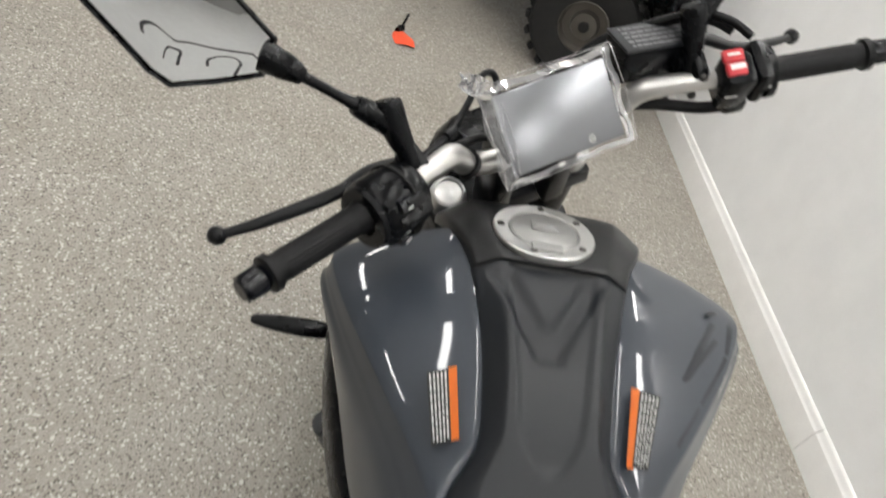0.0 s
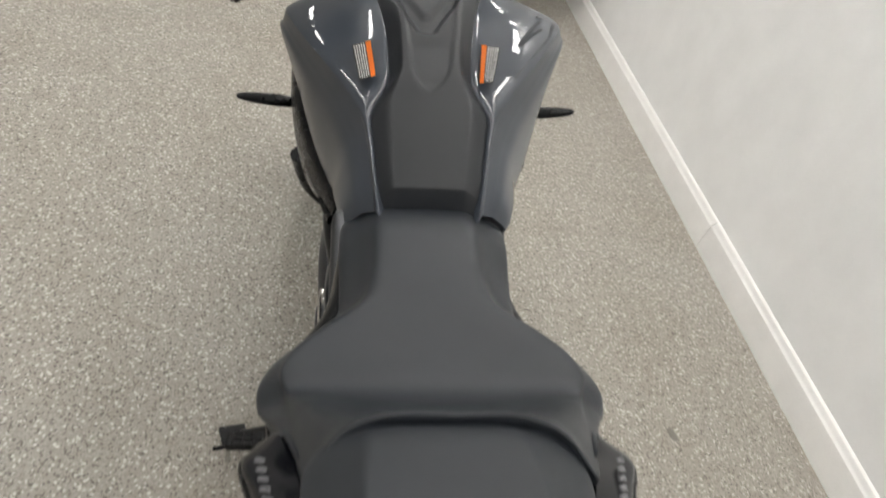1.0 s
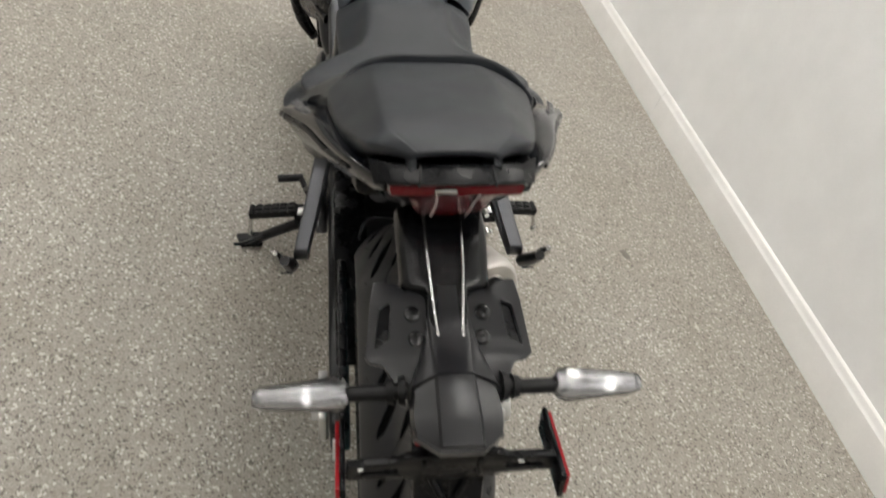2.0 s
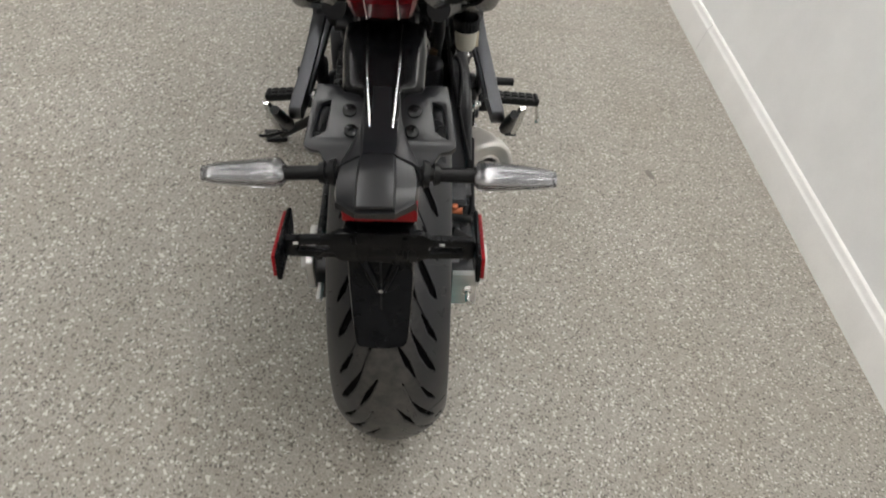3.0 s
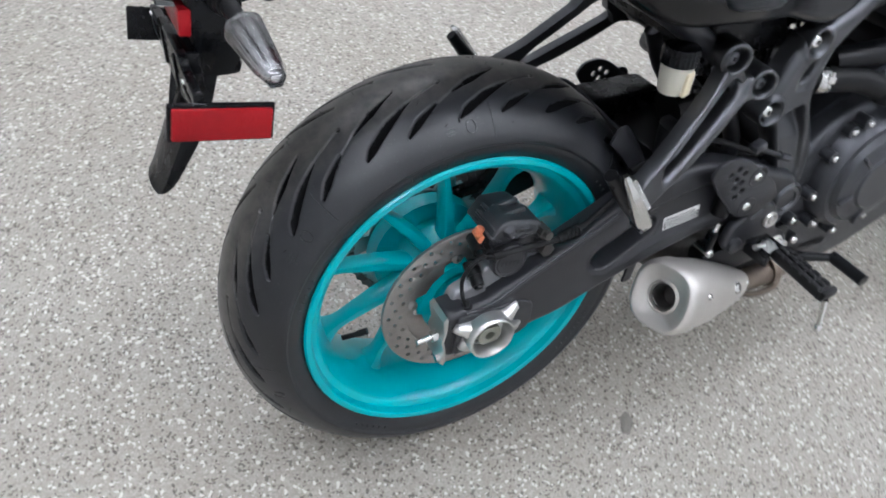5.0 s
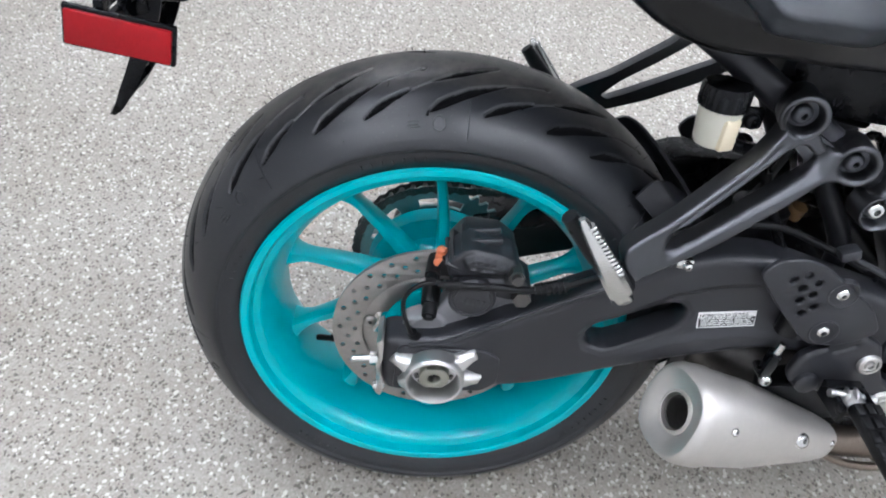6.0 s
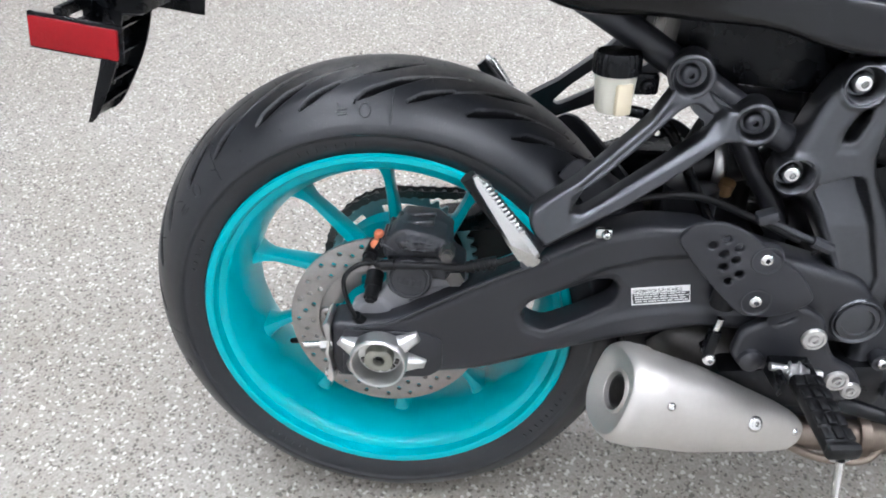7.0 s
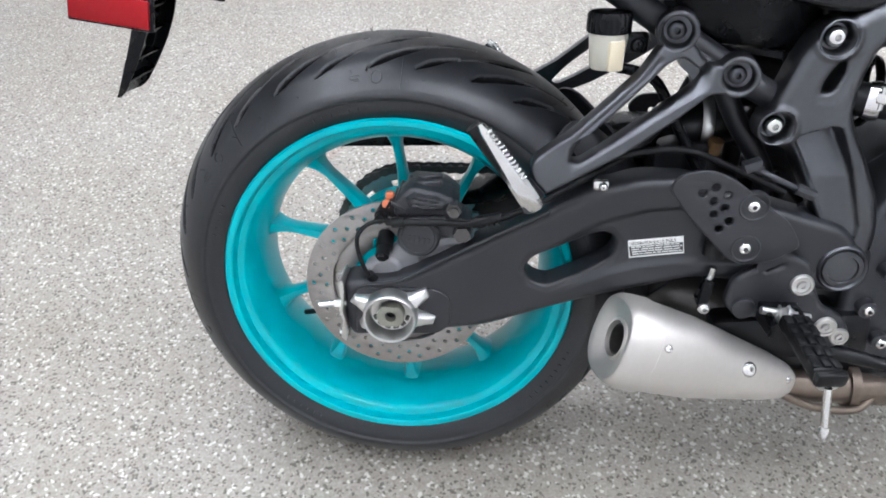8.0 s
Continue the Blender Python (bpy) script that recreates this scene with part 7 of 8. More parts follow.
lathe(bm, [(0, 0.003), (0.002, 0.0003)], (0, -0.3345, 0.628), "y", 12)
part("flap_screw", bm, M_ALU, flap)
# hugger under the tail
bm = fresh()
block(bm, (0, 0.03, 0.785), (0.08, 0.16, 0.05), (-24, 0, 0), 0.015)
part("under_tail", bm, M_BLACK, bike)
# ---- front end: steered to the left ----
RAKE, LOCK = 24.5, 32.6
HEAD = Matrix.Translation((0, 1.08, 1.03)) @ Matrix.Rotation(radians(RAKE), 4, "X") @ Matrix.Rotation(radians(LOCK), 4, "Z")


def front(name, b, material, parent=None, label="", sharp=38.0):
    """A part laid out round the steering axis (x right, y ahead, z along the axis), turned with the bars."""
    b.transform(HEAD)
    return part(name, b, material, parent or bike, label, sharp)


BAR = [(-0.382, -0.082, 0.087), (-0.250, -0.040, 0.056), (-0.200, -0.022, 0.042), (-0.158, -0.003, 0.027), (-0.130, 0.009, 0.015), (-0.113, 0.012, -0.004), (-0.101, 0.012, -0.022), (-0.068, 0.012, -0.037), (0.0, 0.012, -0.041)]
BAR = BAR + [(-x, y, z) for x, y, z in reversed(BAR[:-1])]
bar = front("handlebar", tube(fresh(), BAR, [0.011] * 3 + [0.0128] + [0.0145] * 9 + [0.0128] + [0.011] * 3, 20, smooth=6), M_BAR, None, "tapered silver handlebar turned to the left")
GA, GB = Vector((-0.248, -0.0395, 0.0555)), Vector((-0.382, -0.082, 0.087))
for s in (-1, 1):
    def side(v):
        return Vector((-s * v[0], v[1], v[2]))
    a, e = side(GA), side(GB)
    d = (e - a).normalized()
    b = fresh()
    tube(b, [a - d * 0.004, a, a + d * 0.008, a + d * 0.02, a + d * 0.10, a + d * 0.118, a + d * 0.119, a + d * 0.126, a + d * 0.127], [0.0235, 0.0245, 0.0185, 0.0152, 0.0146, 0.0146, 0.0186, 0.0186, 0.0138], 28)
    front("grip", b, M_RUBBER_S, bar, "black rubber grip")
    b = fresh()
    side_v = d.cross(Vector((0, 0, 1))).normalized()
    up_v = side_v.cross(d)
    for k in range(26):
        g = 2 * math.pi * k / 26
        n = math.cos(g) * side_v + math.sin(g) * up_v
        rod(b, a + d * 0.026 + n * 0.0147, a + d * 0.108 + n * 0.0143, 0.0008, seg=6)
    front("grip_ribs", b, M_RUBBER_S, bar)
    b = fresh()
    tube(b, [a + d * 0.127, a + d * 0.135, a + d * 0.150, a + d * 0.154], [0.0112, 0.0138, 0.0132, 0.0098], 24)
    end = front("bar_end", b, M_GLOSS, bar, "glossy black bar end weight")
    for k in range(8):
        g = 2 * math.pi * k / 8
        n = math.cos(g) * side_v + math.sin(g) * up_v
        front("rib", rod(fresh(), a + d * 0.132 + n * 0.0135, a + d * 0.151 + n * 0.0130, 0.0014, seg=6), M_GLOSS, end)

# left switchgear and clutch lever
b = fresh()
q = Vector((-0.222, -0.031, 0.049))
ax = (GA - GB).normalized()
TURN_L = Matrix.Translation(q) @ Vector((1, 0, 0)).rotation_difference(ax).to_matrix().to_4x4()


def box_on(b, m, centre, size, turn=(0, 0, 0), soft=0.003):
    c = block(fresh(), centre, size, turn, soft)
    return absorb(b, c, m)


absorb(b, lathe(fresh(), [(-0.040, 0.018), (-0.040, 0.0315), (-0.037, 0.0335), (-0.034, 0.0335), (-0.032, 0.0315), (-0.030, 0.0330), (-0.026, 0.0360), (-0.008, 0.0370), (0.012, 0.0365), (0.024, 0.0335), (0.030, 0.0270), (0.030, 0.012)], (0, -0.003, -0.001), seg=40), TURN_L)
box_on(b, TURN_L, (0.000, -0.018, -0.004), (0.044, 0.042, 0.058), (8, 0, 0), 0.008)
box_on(b, TURN_L, (0.002, -0.014, -0.032), (0.040, 0.026, 0.020), (0, 0, 0), 0.006)
front("left_switch_housing", b, M_BLACK, bar, "black left switch housing")
b = fresh()
box_on(b, TURN_L, (-0.012, -0.024, 0.030), (0.018, 0.014, 0.012), (35, 0, 0), 0.003)
box_on(b, TURN_L, (-0.010, -0.035, 0.004), (0.016, 0.008, 0.016), (0, 0, 0), 0.003)
box_on(b, TURN_L, (-0.006, -0.036, -0.018), (0.020, 0.010, 0.012), (0, 0, 0), 0.003)
box_on(b, TURN_L, (0.004, -0.032, -0.038), (0.014, 0.010, 0.010), (0, 0, 0), 0.003)
front("switch_keys", b, M_GLOSS, bar)
for centre, size, turn in (((-0.010, -0.034, 0.020), (0.026, 0.006, 0.005), (12, 0, 0)), ((0.010, -0.033, 0.012), (0.012, 0.008, 0.020), (0, 0, 0)), ((-0.002, -0.028, 0.034), (0.022, 0.012, 0.006), (38, 0, 0)), ((0.018, -0.030, -0.006), (0.010, 0.008, 0.018), (0, 0, 0))):
    b = fresh()
    box_on(b, TURN_L, centre, size, turn, 0.0018)
    front("key", b, M_SHINE, bar)
b = fresh()
absorb(b, lathe(fresh(), [(-0.0015, 0.0405), (0.0015, 0.0405), (0.0015, 0.036), (-0.0015, 0.036)], (0.004, -0.004, -0.002), seg=40, closed=True), TURN_L)
front("housing_seam", b, M_HOLE, bar)
b = fresh()
for k, (x, y, z) in enumerate(((-0.013, -0.0315, 0.0355), (-0.010, -0.0395, 0.006), (-0.010, -0.0395, 0.001), (-0.004, -0.0415, -0.017), (0.005, -0.0375, -0.037))):
    box_on(b, TURN_L, (x, y, z), (0.006, 0.001, 0.0018), (0, 0, 0), 0)
front("switch_marks", b, M_WHITE, bar)
b = fresh()
box_on(b, TURN_L, (0.012, -0.0345, -0.019), (0.005, 0.004, 0.004), (0, 0, 0), 0.001)
front("hazard_key", b, M_SWITCH, bar, "small red hazard key")
b = fresh()
tube(b, [(-0.175, 0.014, 0.022), (-0.215, 0.018, 0.022), (-0.238, 0.014, 0.024), (-0.262, 0.006, 0.028), (-0.300, 0.004, 0.026), (-0.345, 0.006, 0.020), (-0.385, 0.011, 0.013)], [0.010, 0.010, 0.0085, 0.0075, 0.0078, 0.0068, 0.0052], 14, flat=0.75, smooth=5)
lathe(b, [(-0.0105, 0.0003), (-0.0095, 0.005), (-0.006, 0.0085), (0, 0.0105), (0.006, 0.0085), (0.0095, 0.005), (0.0105, 0.0003)], (-0.391, 0.013, 0.011), "z", 20)
front("clutch_lever", b, M_FRAME, bar, "black clutch lever with a ball end")
b = fresh()
block(b, (-0.178, 0.006, 0.033), (0.028, 0.038, 0.024), (10, 0, 12), 0.006)
rod(b, (-0.166, 0.010, 0.030), (-0.115, 0.034, 0.020), 0.0048, seg=14)
rod(b, (-0.128, 0.028, 0.024), (-0.112, 0.036, 0.018), 0.0065, seg=14)
front("lever_perch", b, M_FRAME, bar)
b = fresh()
tube(b, [(-0.118, 0.034, 0.020), (-0.085, 0.060, 0.018), (-0.055, 0.085, 0.030), (-0.035, 0.085, 0.020), (-0.030, 0.065, -0.03), (-0.030, 0.055, -0.09)], 0.0042, 10, smooth=6)
tube(b, [(-0.150, 0.010, 0.020), (-0.10, 0.030, -0.006), (-0.06, 0.040, -0.03), (-0.03, 0.045, -0.09)], 0.0048, 10, smooth=6)
front("clutch_cable", b, M_RUBBER_S, bar, "black control cables")
# mirrors
for s in (-1, 1):
    m = Matrix.Diagonal((-s, 1, 1, 1))

    def mir(name, b, material, parent, label="", sharp=38.0):
        b.transform(m)
        return front(name, b, material, parent, label, sharp)
    b = fresh()
    tube(b, [(-0.183, -0.002, 0.036), (-0.185, 0.008, 0.050), (-0.187, 0.018, 0.060)], [0.011, 0.0105, 0.0105], 18)
    tube(b, [(-0.186, 0.015, 0.057), (-0.190, 0.030, 0.071), (-0.192, 0.048, 0.090), (-0.192, 0.052, 0.094)], [0.0120, 0.0145, 0.0150, 0.0120], 20, smooth=3)
    tube(b, [(-0.189, 0.034, 0.071), (-0.208, 0.045, 0.085), (-0.224, 0.053, 0.0985), (-0.2255, 0.0537, 0.0998)], [0.0145, 0.0130, 0.0105, 0.0085], 18, smooth=3)
    tube(b, [(-0.220, 0.051, 0.097), (-0.240, 0.061, 0.112), (-0.262, 0.072, 0.131), (-0.276, 0.079, 0.1425)], [0.0075, 0.0054, 0.0054, 0.0058], 14, smooth=3)
    tube(b, [(-0.270, 0.075, 0.138), (-0.280, 0.083, 0.145), (-0.298, 0.100, 0.151)], [0.0085, 0.0125, 0.0150], 18, smooth=2)
    mirror = mir("mirror", b, M_BLACK, bar, "black mirror on a jointed stem")
    # housing: a lozenge shell with the glass set into it
    flat_n = Vector((-0.286, -0.671, 0.684)).normalized()
    mid = Vector((-0.362, 0.146, 0.166))
    face = [(-0.284, 0.105, 0.162), (-0.290, 0.101, 0.152), (-0.305, 0.088, 0.137), (-0.345, 0.099, 0.131), (-0.384, 0.112, 0.127), (-0.398, 0.127, 0.137), (-0.429, 0.185, 0.180), (-0.438, 0.207, 0.197), (-0.430, 0.213, 0.206), (-0.370, 0.190, 0.207), (-0.330, 0.168, 0.204), (-0.305, 0.139, 0.188)]
    face = [Vector(p) - flat_n * (Vector(p) - mid).dot(flat_n) for p in face]
    rows = []
    for grow, back in ((0.955, -0.001), (1.0, -0.003), (1.03, 0.004), (1.0, 0.016), (0.8, 0.026), (0.4, 0.031)):
        rows.append([mid + (p - mid) * grow - flat_n * back for p in face])
    b = skin(fresh(), rows, True, False)
    b.verts.ensure_lookup_table()
    b.faces.new([b.verts[k] for k in range(len(b.verts) - len(face), len(b.verts))])
    mir("mirror_shell", b, M_BLACK, mirror, "black lozenge mirror shell")
    b = fresh()
    n = 8
    rings = [[mid + (p - mid) * (0.955 * k / n) - flat_n * (0.0035 - 0.0035 * (1 - (k / n) ** 2)) for p in face] for k in range(1, n + 1)]
    skin(b, rings, True, False)
    b.verts.ensure_lookup_table()
    b.faces.new([b.verts[k] for k in range(len(face))])
    mir("mirror_glass", b, M_MIRROR, mirror, "slightly domed mirror glass", 180)

# right switchgear, brake master cylinder and lever
a_r = Vector((0.222, -0.031, 0.049))
ax_r = (Vector((0.382, -0.082, 0.087)) - Vector((0.248, -0.0395, 0.0555))).normalized()
TURN_R = Matrix.Translation(a_r) @ Vector((1, 0, 0)).rotation_difference(ax_r).to_matrix().to_4x4()
b = fresh()
box_on(b, TURN_R, (-0.006, -0.006, 0.0), (0.036, 0.044, 0.072), (6, 0, 0), 0.009)
box_on(b, TURN_R, (0.022, 0.0, 0.004), (0.022, 0.058, 0.060), (0, 0, 0), 0.012)
box_on(b, TURN_R, (0.002, -0.012, -0.034), (0.028, 0.026, 0.026), (0, 0, 0), 0.006)
absorb(b, lathe(fresh(), [(0.030, 0.031), (0.038, 0.031), (0.038, 0.020)], seg=28), TURN_R)
front("right_switch_housing", b, M_BLACK, bar, "black right switch housing")
b = fresh()
box_on(b, TURN_R, (-0.012, 0.004, 0.0375), (0.025, 0.016, 0.008), (8, 0, 0), 0.003)
box_on(b, TURN_R, (-0.0115, -0.0125, 0.0350), (0.024, 0.016, 0.008), (16, 0, 0), 0.003)
front("stop_switch", b, M_SWITCH, bar, "red engine stop switch")
for centre, size, turn in (((-0.0105, -0.0112, 0.0395), (0.017, 0.006, 0.001), (16, 0, 0)), ((-0.012, 0.004, 0.0417), (0.014, 0.003, 0.001), (8, 0, 0)), ((-0.014, -0.0285, 0.004), (0.014, 0.001, 0.003), (0, 0, 0))):
    front("switch_print", box_on(fresh(), TURN_R, centre, size, turn, 0), M_WHITE, bar)
b = fresh()
block(b, (0.187, 0.0, 0.034), (0.018, 0.036, 0.050), (8, 0, -14), 0.006)
block(b, (0.185, 0.020, 0.030), (0.022, 0.030, 0.030), (0, 0, -14), 0.006)
master = front("master_cylinder", b, M_BLACK, bar, "black front brake master cylinder")
for z in (0.050, 0.016):
    b = fresh()
    bolt(b, (0.183, -0.018, z), 0.005, (0, -1, 0))
    front("clamp_bolt", b, M_CHAIN, master)
b = fresh()
block(b, (0.147, 0.043, 0.034), (0.094, 0.046, 0.044), (-16, 5, -6), 0.006, taper=(1.04, 1.06))
front("fluid_tank", b, M_BLACK, master)
b = fresh()
block(b, (0.1490, 0.0500, 0.0575), (0.098, 0.050, 0.005), (-16, 5, -6), 0.002)
front("tank_lid", b, M_COVER, master, "charcoal lid with raised unreadable print")
b = fresh()
rnd = random.Random(3)
LID = pose(0.1490, 0.0500, 0.0575, -16, 5, -6)
for row in range(5):
    x = -0.038
    while x < 0.036:
        w = rnd.uniform(0.003, 0.010)
        absorb(b, block(fresh(), (x + w / 2, -0.017 + 0.0085 * row, 0.0027), (w, 0.0036, 0.0006), soft=0), LID)
        x += w + rnd.uniform(0.001, 0.003)
front("lid_print", b, M_LIDPRINT, master)
b = fresh()
tube(b, [(0.19, 0.035, 0.038), (0.225, 0.040, 0.036), (0.27, 0.020, 0.024), (0.33, 0.016, 0.010), (0.385, 0.022, -0.006)], [0.010, 0.010, 0.008, 0.007, 0.005], 14, flat=0.75, smooth=5)
lathe(b, [(-0.0105, 0.0003), (-0.006, 0.0085), (0, 0.0105), (0.006, 0.0085), (0.0105, 0.0003)], (0.391, 0.023, -0.008), "z", 20)
front("brake_lever", b, M_FRAME, bar, "black front brake lever")
b = fresh()
tube(b, [(0.215, -0.045, 0.012), (0.195, -0.030, -0.002), (0.150, 0.000, -0.012), (0.10, 0.02, -0.02), (0.05, 0.04, -0.06)], 0.0075, 12, smooth=5)
tube(b, [(0.158, 0.014, 0.012), (0.172, 0.006, -0.002), (0.168, 0.0, -0.012)], 0.004, 8, smooth=3)
tube(b, [(0.238, 0.016, 0.070), (0.215, 0.040, 0.072), (0.17, 0.07, 0.05), (0.10, 0.09, 0.01), (0.05, 0.07, -0.06)], 0.0058, 12, smooth=5)
tube(b, [(0.246, -0.005, 0.080), (0.228, 0.025, 0.084), (0.195, 0.055, 0.072), (0.12, 0.09, 0.02)], 0.0052, 12, smooth=5)
front("throttle_cable", b, M_RUBBER_S, bar, "black throttle cables and wiring")

# dash, still wrapped in clear film
DASH = Matrix.Translation((0, -0.001, 0.039)) @ Matrix.Rotation(radians(1.5), 4, "Z") @ Matrix.Rotation(radians(31.0), 4, "X")
b = fresh()
block(b, (0, 0.008, -0.012), (0.150, 0.084, 0.020), (180, 0, 0), soft=0.008, segs=3, taper=(0.86, 0.8))
b.transform(DASH)
dash = front("dash", b, M_BLACK, bar, "black instrument dash wrapped in crinkled clear film")
b = fresh()
block(b, (0.0, 0.0, -0.0012), (0.148, 0.092, 0.004), soft=0.002)
b.transform(DASH)
front("dash_screen", b, M_SCREEN, dash, "blank glossy screen")
b = fresh()
tube(b, [(0.030 + 0.0042 * math.cos(g), -0.036 + 0.0042 * math.sin(g), 0.0018) for g in (2 * math.pi * k / 20 for k in range(20))], 0.0004, 6, closed=True)
for g in (90, 210, 330):
    tube(b, [(0.030, -0.036, 0.0018), (0.030 + 0.0034 * math.cos(radians(g)), -0.036 + 0.0034 * math.sin(radians(g)), 0.0018)], 0.0004, 6)
b.transform(DASH)
front("dash_badge", b, M_WHITE, dash)
b = fresh()
rnd = random.Random(11)
rows = []
nx, ny = 44, 30
for j in range(ny + 1):
    row = []
    for i in range(nx + 1):
        u, v = i / nx * 2 - 1, j / ny * 2 - 1
        edge = max(abs(u), abs(v))
        w, h = 0.088 + 0.002 * math.sin(7 * v), 0.056 + 0.0015 * math.sin(9 * u)
        x, y = u * w, v * h
        z = 0.0035 - 0.009 * max(0, edge - 0.86) / 0.14
        if edge < 0.72:
            z -= 0.0022
        c = noise.noise(Vector((x * 90, y * 90, 0.3))) * 0.0028 + noise.noise(Vector((x * 260, y * 260, 2.3))) * 0.0014
        z += c * max(0.0, min(1, (edge - 0.80) / 0.14))
        row.append((x, y, z))
    rows.append(row)
vs = [[b.verts.new(q) for q in row] for row in rows]
for j in range(ny):
    for i in range(nx):
        # the middle of the film clings flat to the screen; only its crinkled border stands clear
        if max(abs((i + 0.5) / nx * 2 - 1), abs((j + 0.5) / ny * 2 - 1)) > 0.84:
            b.faces.new((vs[j][i], vs[j][i + 1], vs[j + 1][i + 1], vs[j + 1][i]))
bmesh.ops.delete(b, geom=[v for v in b.verts if not v.link_faces], context="VERTS")
# the loose sealed corner of the bag, crumpled
corner = sheet([[(-0.080, 0.050, -0.004), (-0.074, 0.058, -0.006), (-0.066, 0.062, -0.006)], [(-0.097, 0.055, 0.001), (-0.092, 0.066, -0.003), (-0.082, 0.073, 0.002)], [(-0.108, 0.070, 0.0), (-0.102, 0.072, 0.004), (-0.100, 0.081, -0.002)]], 6, 6)
skin(b, [[q + Vector((0, 0, 0.006 * noise.noise(q * 130))) for q in row] for row in corner], False)
b.transform(DASH)
film = front("wrapping_film", b, M_FILM, dash, "crinkled clear plastic film", 180)
b = fresh()
for pts in (((-0.088, 0.056, 0.002), (-0.089, 0.02, 0.004), (-0.086, -0.03, 0.001), (-0.088, -0.056, -0.002)), ((-0.088, -0.056, -0.002), (-0.04, -0.057, 0.001), (0.02, -0.056, -0.001), (0.088, -0.055, 0.0)), ((0.088, -0.055, 0.0), (0.089, 0.0, 0.003), (0.087, 0.058, 0.001)), ((-0.086, 0.058, 0.0), (-0.03, 0.060, 0.003), (0.03, 0.059, 0.0), (0.086, 0.060, 0.003)), ((-0.066, 0.040, 0.004), (-0.072, 0.0, 0.005), (-0.070, -0.045, 0.004)), ((-0.066, 0.040, 0.0042), (-0.064, 0.0, 0.0048), (-0.070, -0.045, 0.0042))):
    tube(b, pts, 0.0007, 6, smooth=4)
b.transform(DASH)
front("film_crease", b, M_FILM, dash)

# bar risers, top yoke, fork caps, ignition lock
for x in (-0.045, 0.045):
    b = fresh()
    block(b, (x, 0.016, -0.096), (0.032, 0.048, 0.150), (-6, 0, 0), soft=0.007)
    front("bar_riser", b, M_FRAME, bar, "black handlebar riser")
b = fresh()
tube(b, [(-0.1045, 0.012, -0.0165), (-0.0990, 0.012, -0.0255)], 0.0172, 24)
front("bar_ring", b, M_RUBBER_S, bar)
YZ = -0.108  # the fork tops lie this far below the bar's level
b = fresh()
yoke = front("top_yoke", plate(b, rounded([(0.006, -0.052), (0.05, -0.052), (0.07, -0.048), (0.07, -0.072), (0.05, -0.078), (0.0, -0.078)], 0.005), [], -0.125, 0.118, 0.004, Matrix.Translation((0, 0, YZ))), M_FRAME, bike, "black top fork yoke")
for x in (-0.096, 0.096):
    b = fresh()
    lathe(b, [(YZ - 0.080, 0.0270), (YZ - 0.034, 0.0250), (YZ - 0.026, 0.0225), (YZ - 0.024, 0.019), (YZ - 0.028, 0.0175), (YZ - 0.026, 0.0003)], (x, 0.036, 0), "z", 28)
    front("fork_cap", b, M_ALU, yoke, "bright fork cap")
b = fresh()
lathe(b, [(YZ - 0.08, 0.024), (YZ - 0.040, 0.023), (YZ - 0.036, 0.018), (YZ - 0.036, 0.0003)], (0, 0.045, 0), "z", 24)
front("ignition_lock", b, M_BLACK, yoke)
for x in (-0.096, 0.096):
    b = fresh()
    rod(b, (x, 0.036, -0.175), (x, 0.036, -0.40), 0.0265, seg=28)
    rod(b, (x, 0.036, -0.39), (x, 0.036, -0.68), 0.0205, seg=24)
    tube(b, [(x, 0.036, -0.56), (x, 0.040, -0.70), (x, 0.040, -0.765)], [0.028, 0.030, 0.024], 20)
    front("front_fork", b, M_FRAME, bike, "black telescopic fork leg")
b = fresh()
block(b, (0, 0.036, -0.315), (0.25, 0.075, 0.045), soft=0.012)
front("lower_yoke", b, M_FRAME, bike)
# headlight pod ahead of the yokes
b = fresh()
rows = []
for y, w, zt, zb in ((0.06, 0.075, -0.12, -0.24), (0.09, 0.085, -0.11, -0.26), (0.125, 0.080, -0.125, -0.265), (0.150, 0.055, -0.15, -0.25), (0.160, 0.03, -0.17, -0.23)):
    rows.append([(x * w, y, (zt + zb) / 2 + z * (zt - zb) / 2) for x, z in ((-0.6, 1), (0.6, 1), (1, 0.5), (1, -0.5), (0.6, -1), (-0.6, -1), (-1, -0.5), (-1, 0.5))])
skin(b, rows)
front("headlight", b, M_BLACK, bike, "black headlight pod")
# front wheel, tyre, mudguard
WHEEL_F = HEAD @ Matrix.Translation((0, 0.060, -0.790))
low = bike.matrix_basis @ WHEEL_F
drop = low.translation.z - (0.245 * math.sqrt(max(0.0, 1 - (low.to_3x3() @ Vector((1, 0, 0))).z ** 2)) + 0.055)
WHEEL_F = HEAD @ Matrix.Translation((0, 0.060, -0.790 - drop / math.cos(radians(RAKE))))
fw = wheel("front_wheel", (0, 0, 0), 0.228, 0.058, WHEEL_F)
ft = new("tyre", tyre_mesh(0.062, 0.236, 62.0, 15, 360, 40, 0.220))
ft.parent = fw
for k in range(10):
    part("spoke", spoke(radians(10 + 36 * k), 0.04, 0.193, 0.12, 0.008, 0.015), M_TEAL, fw)
b = fresh()
lathe(b, [(0.06, 0.0005), (0.06, 0.03), (0.03, 0.045), (-0.03, 0.045), (-0.06, 0.03), (-0.06, 0.0005)], seg=40)
part("hub", b, M_TEAL, fw)
for x in (-0.068, 0.064):
    b = plate(fresh(), ring_of((0, 0), 0.149, 72), [ring_of((0, 0), 0.115, 60)], x, x + 0.004, 0.0004)
    part("brake_disc", b, M_DISC, fw)
b = fresh()
rows = []
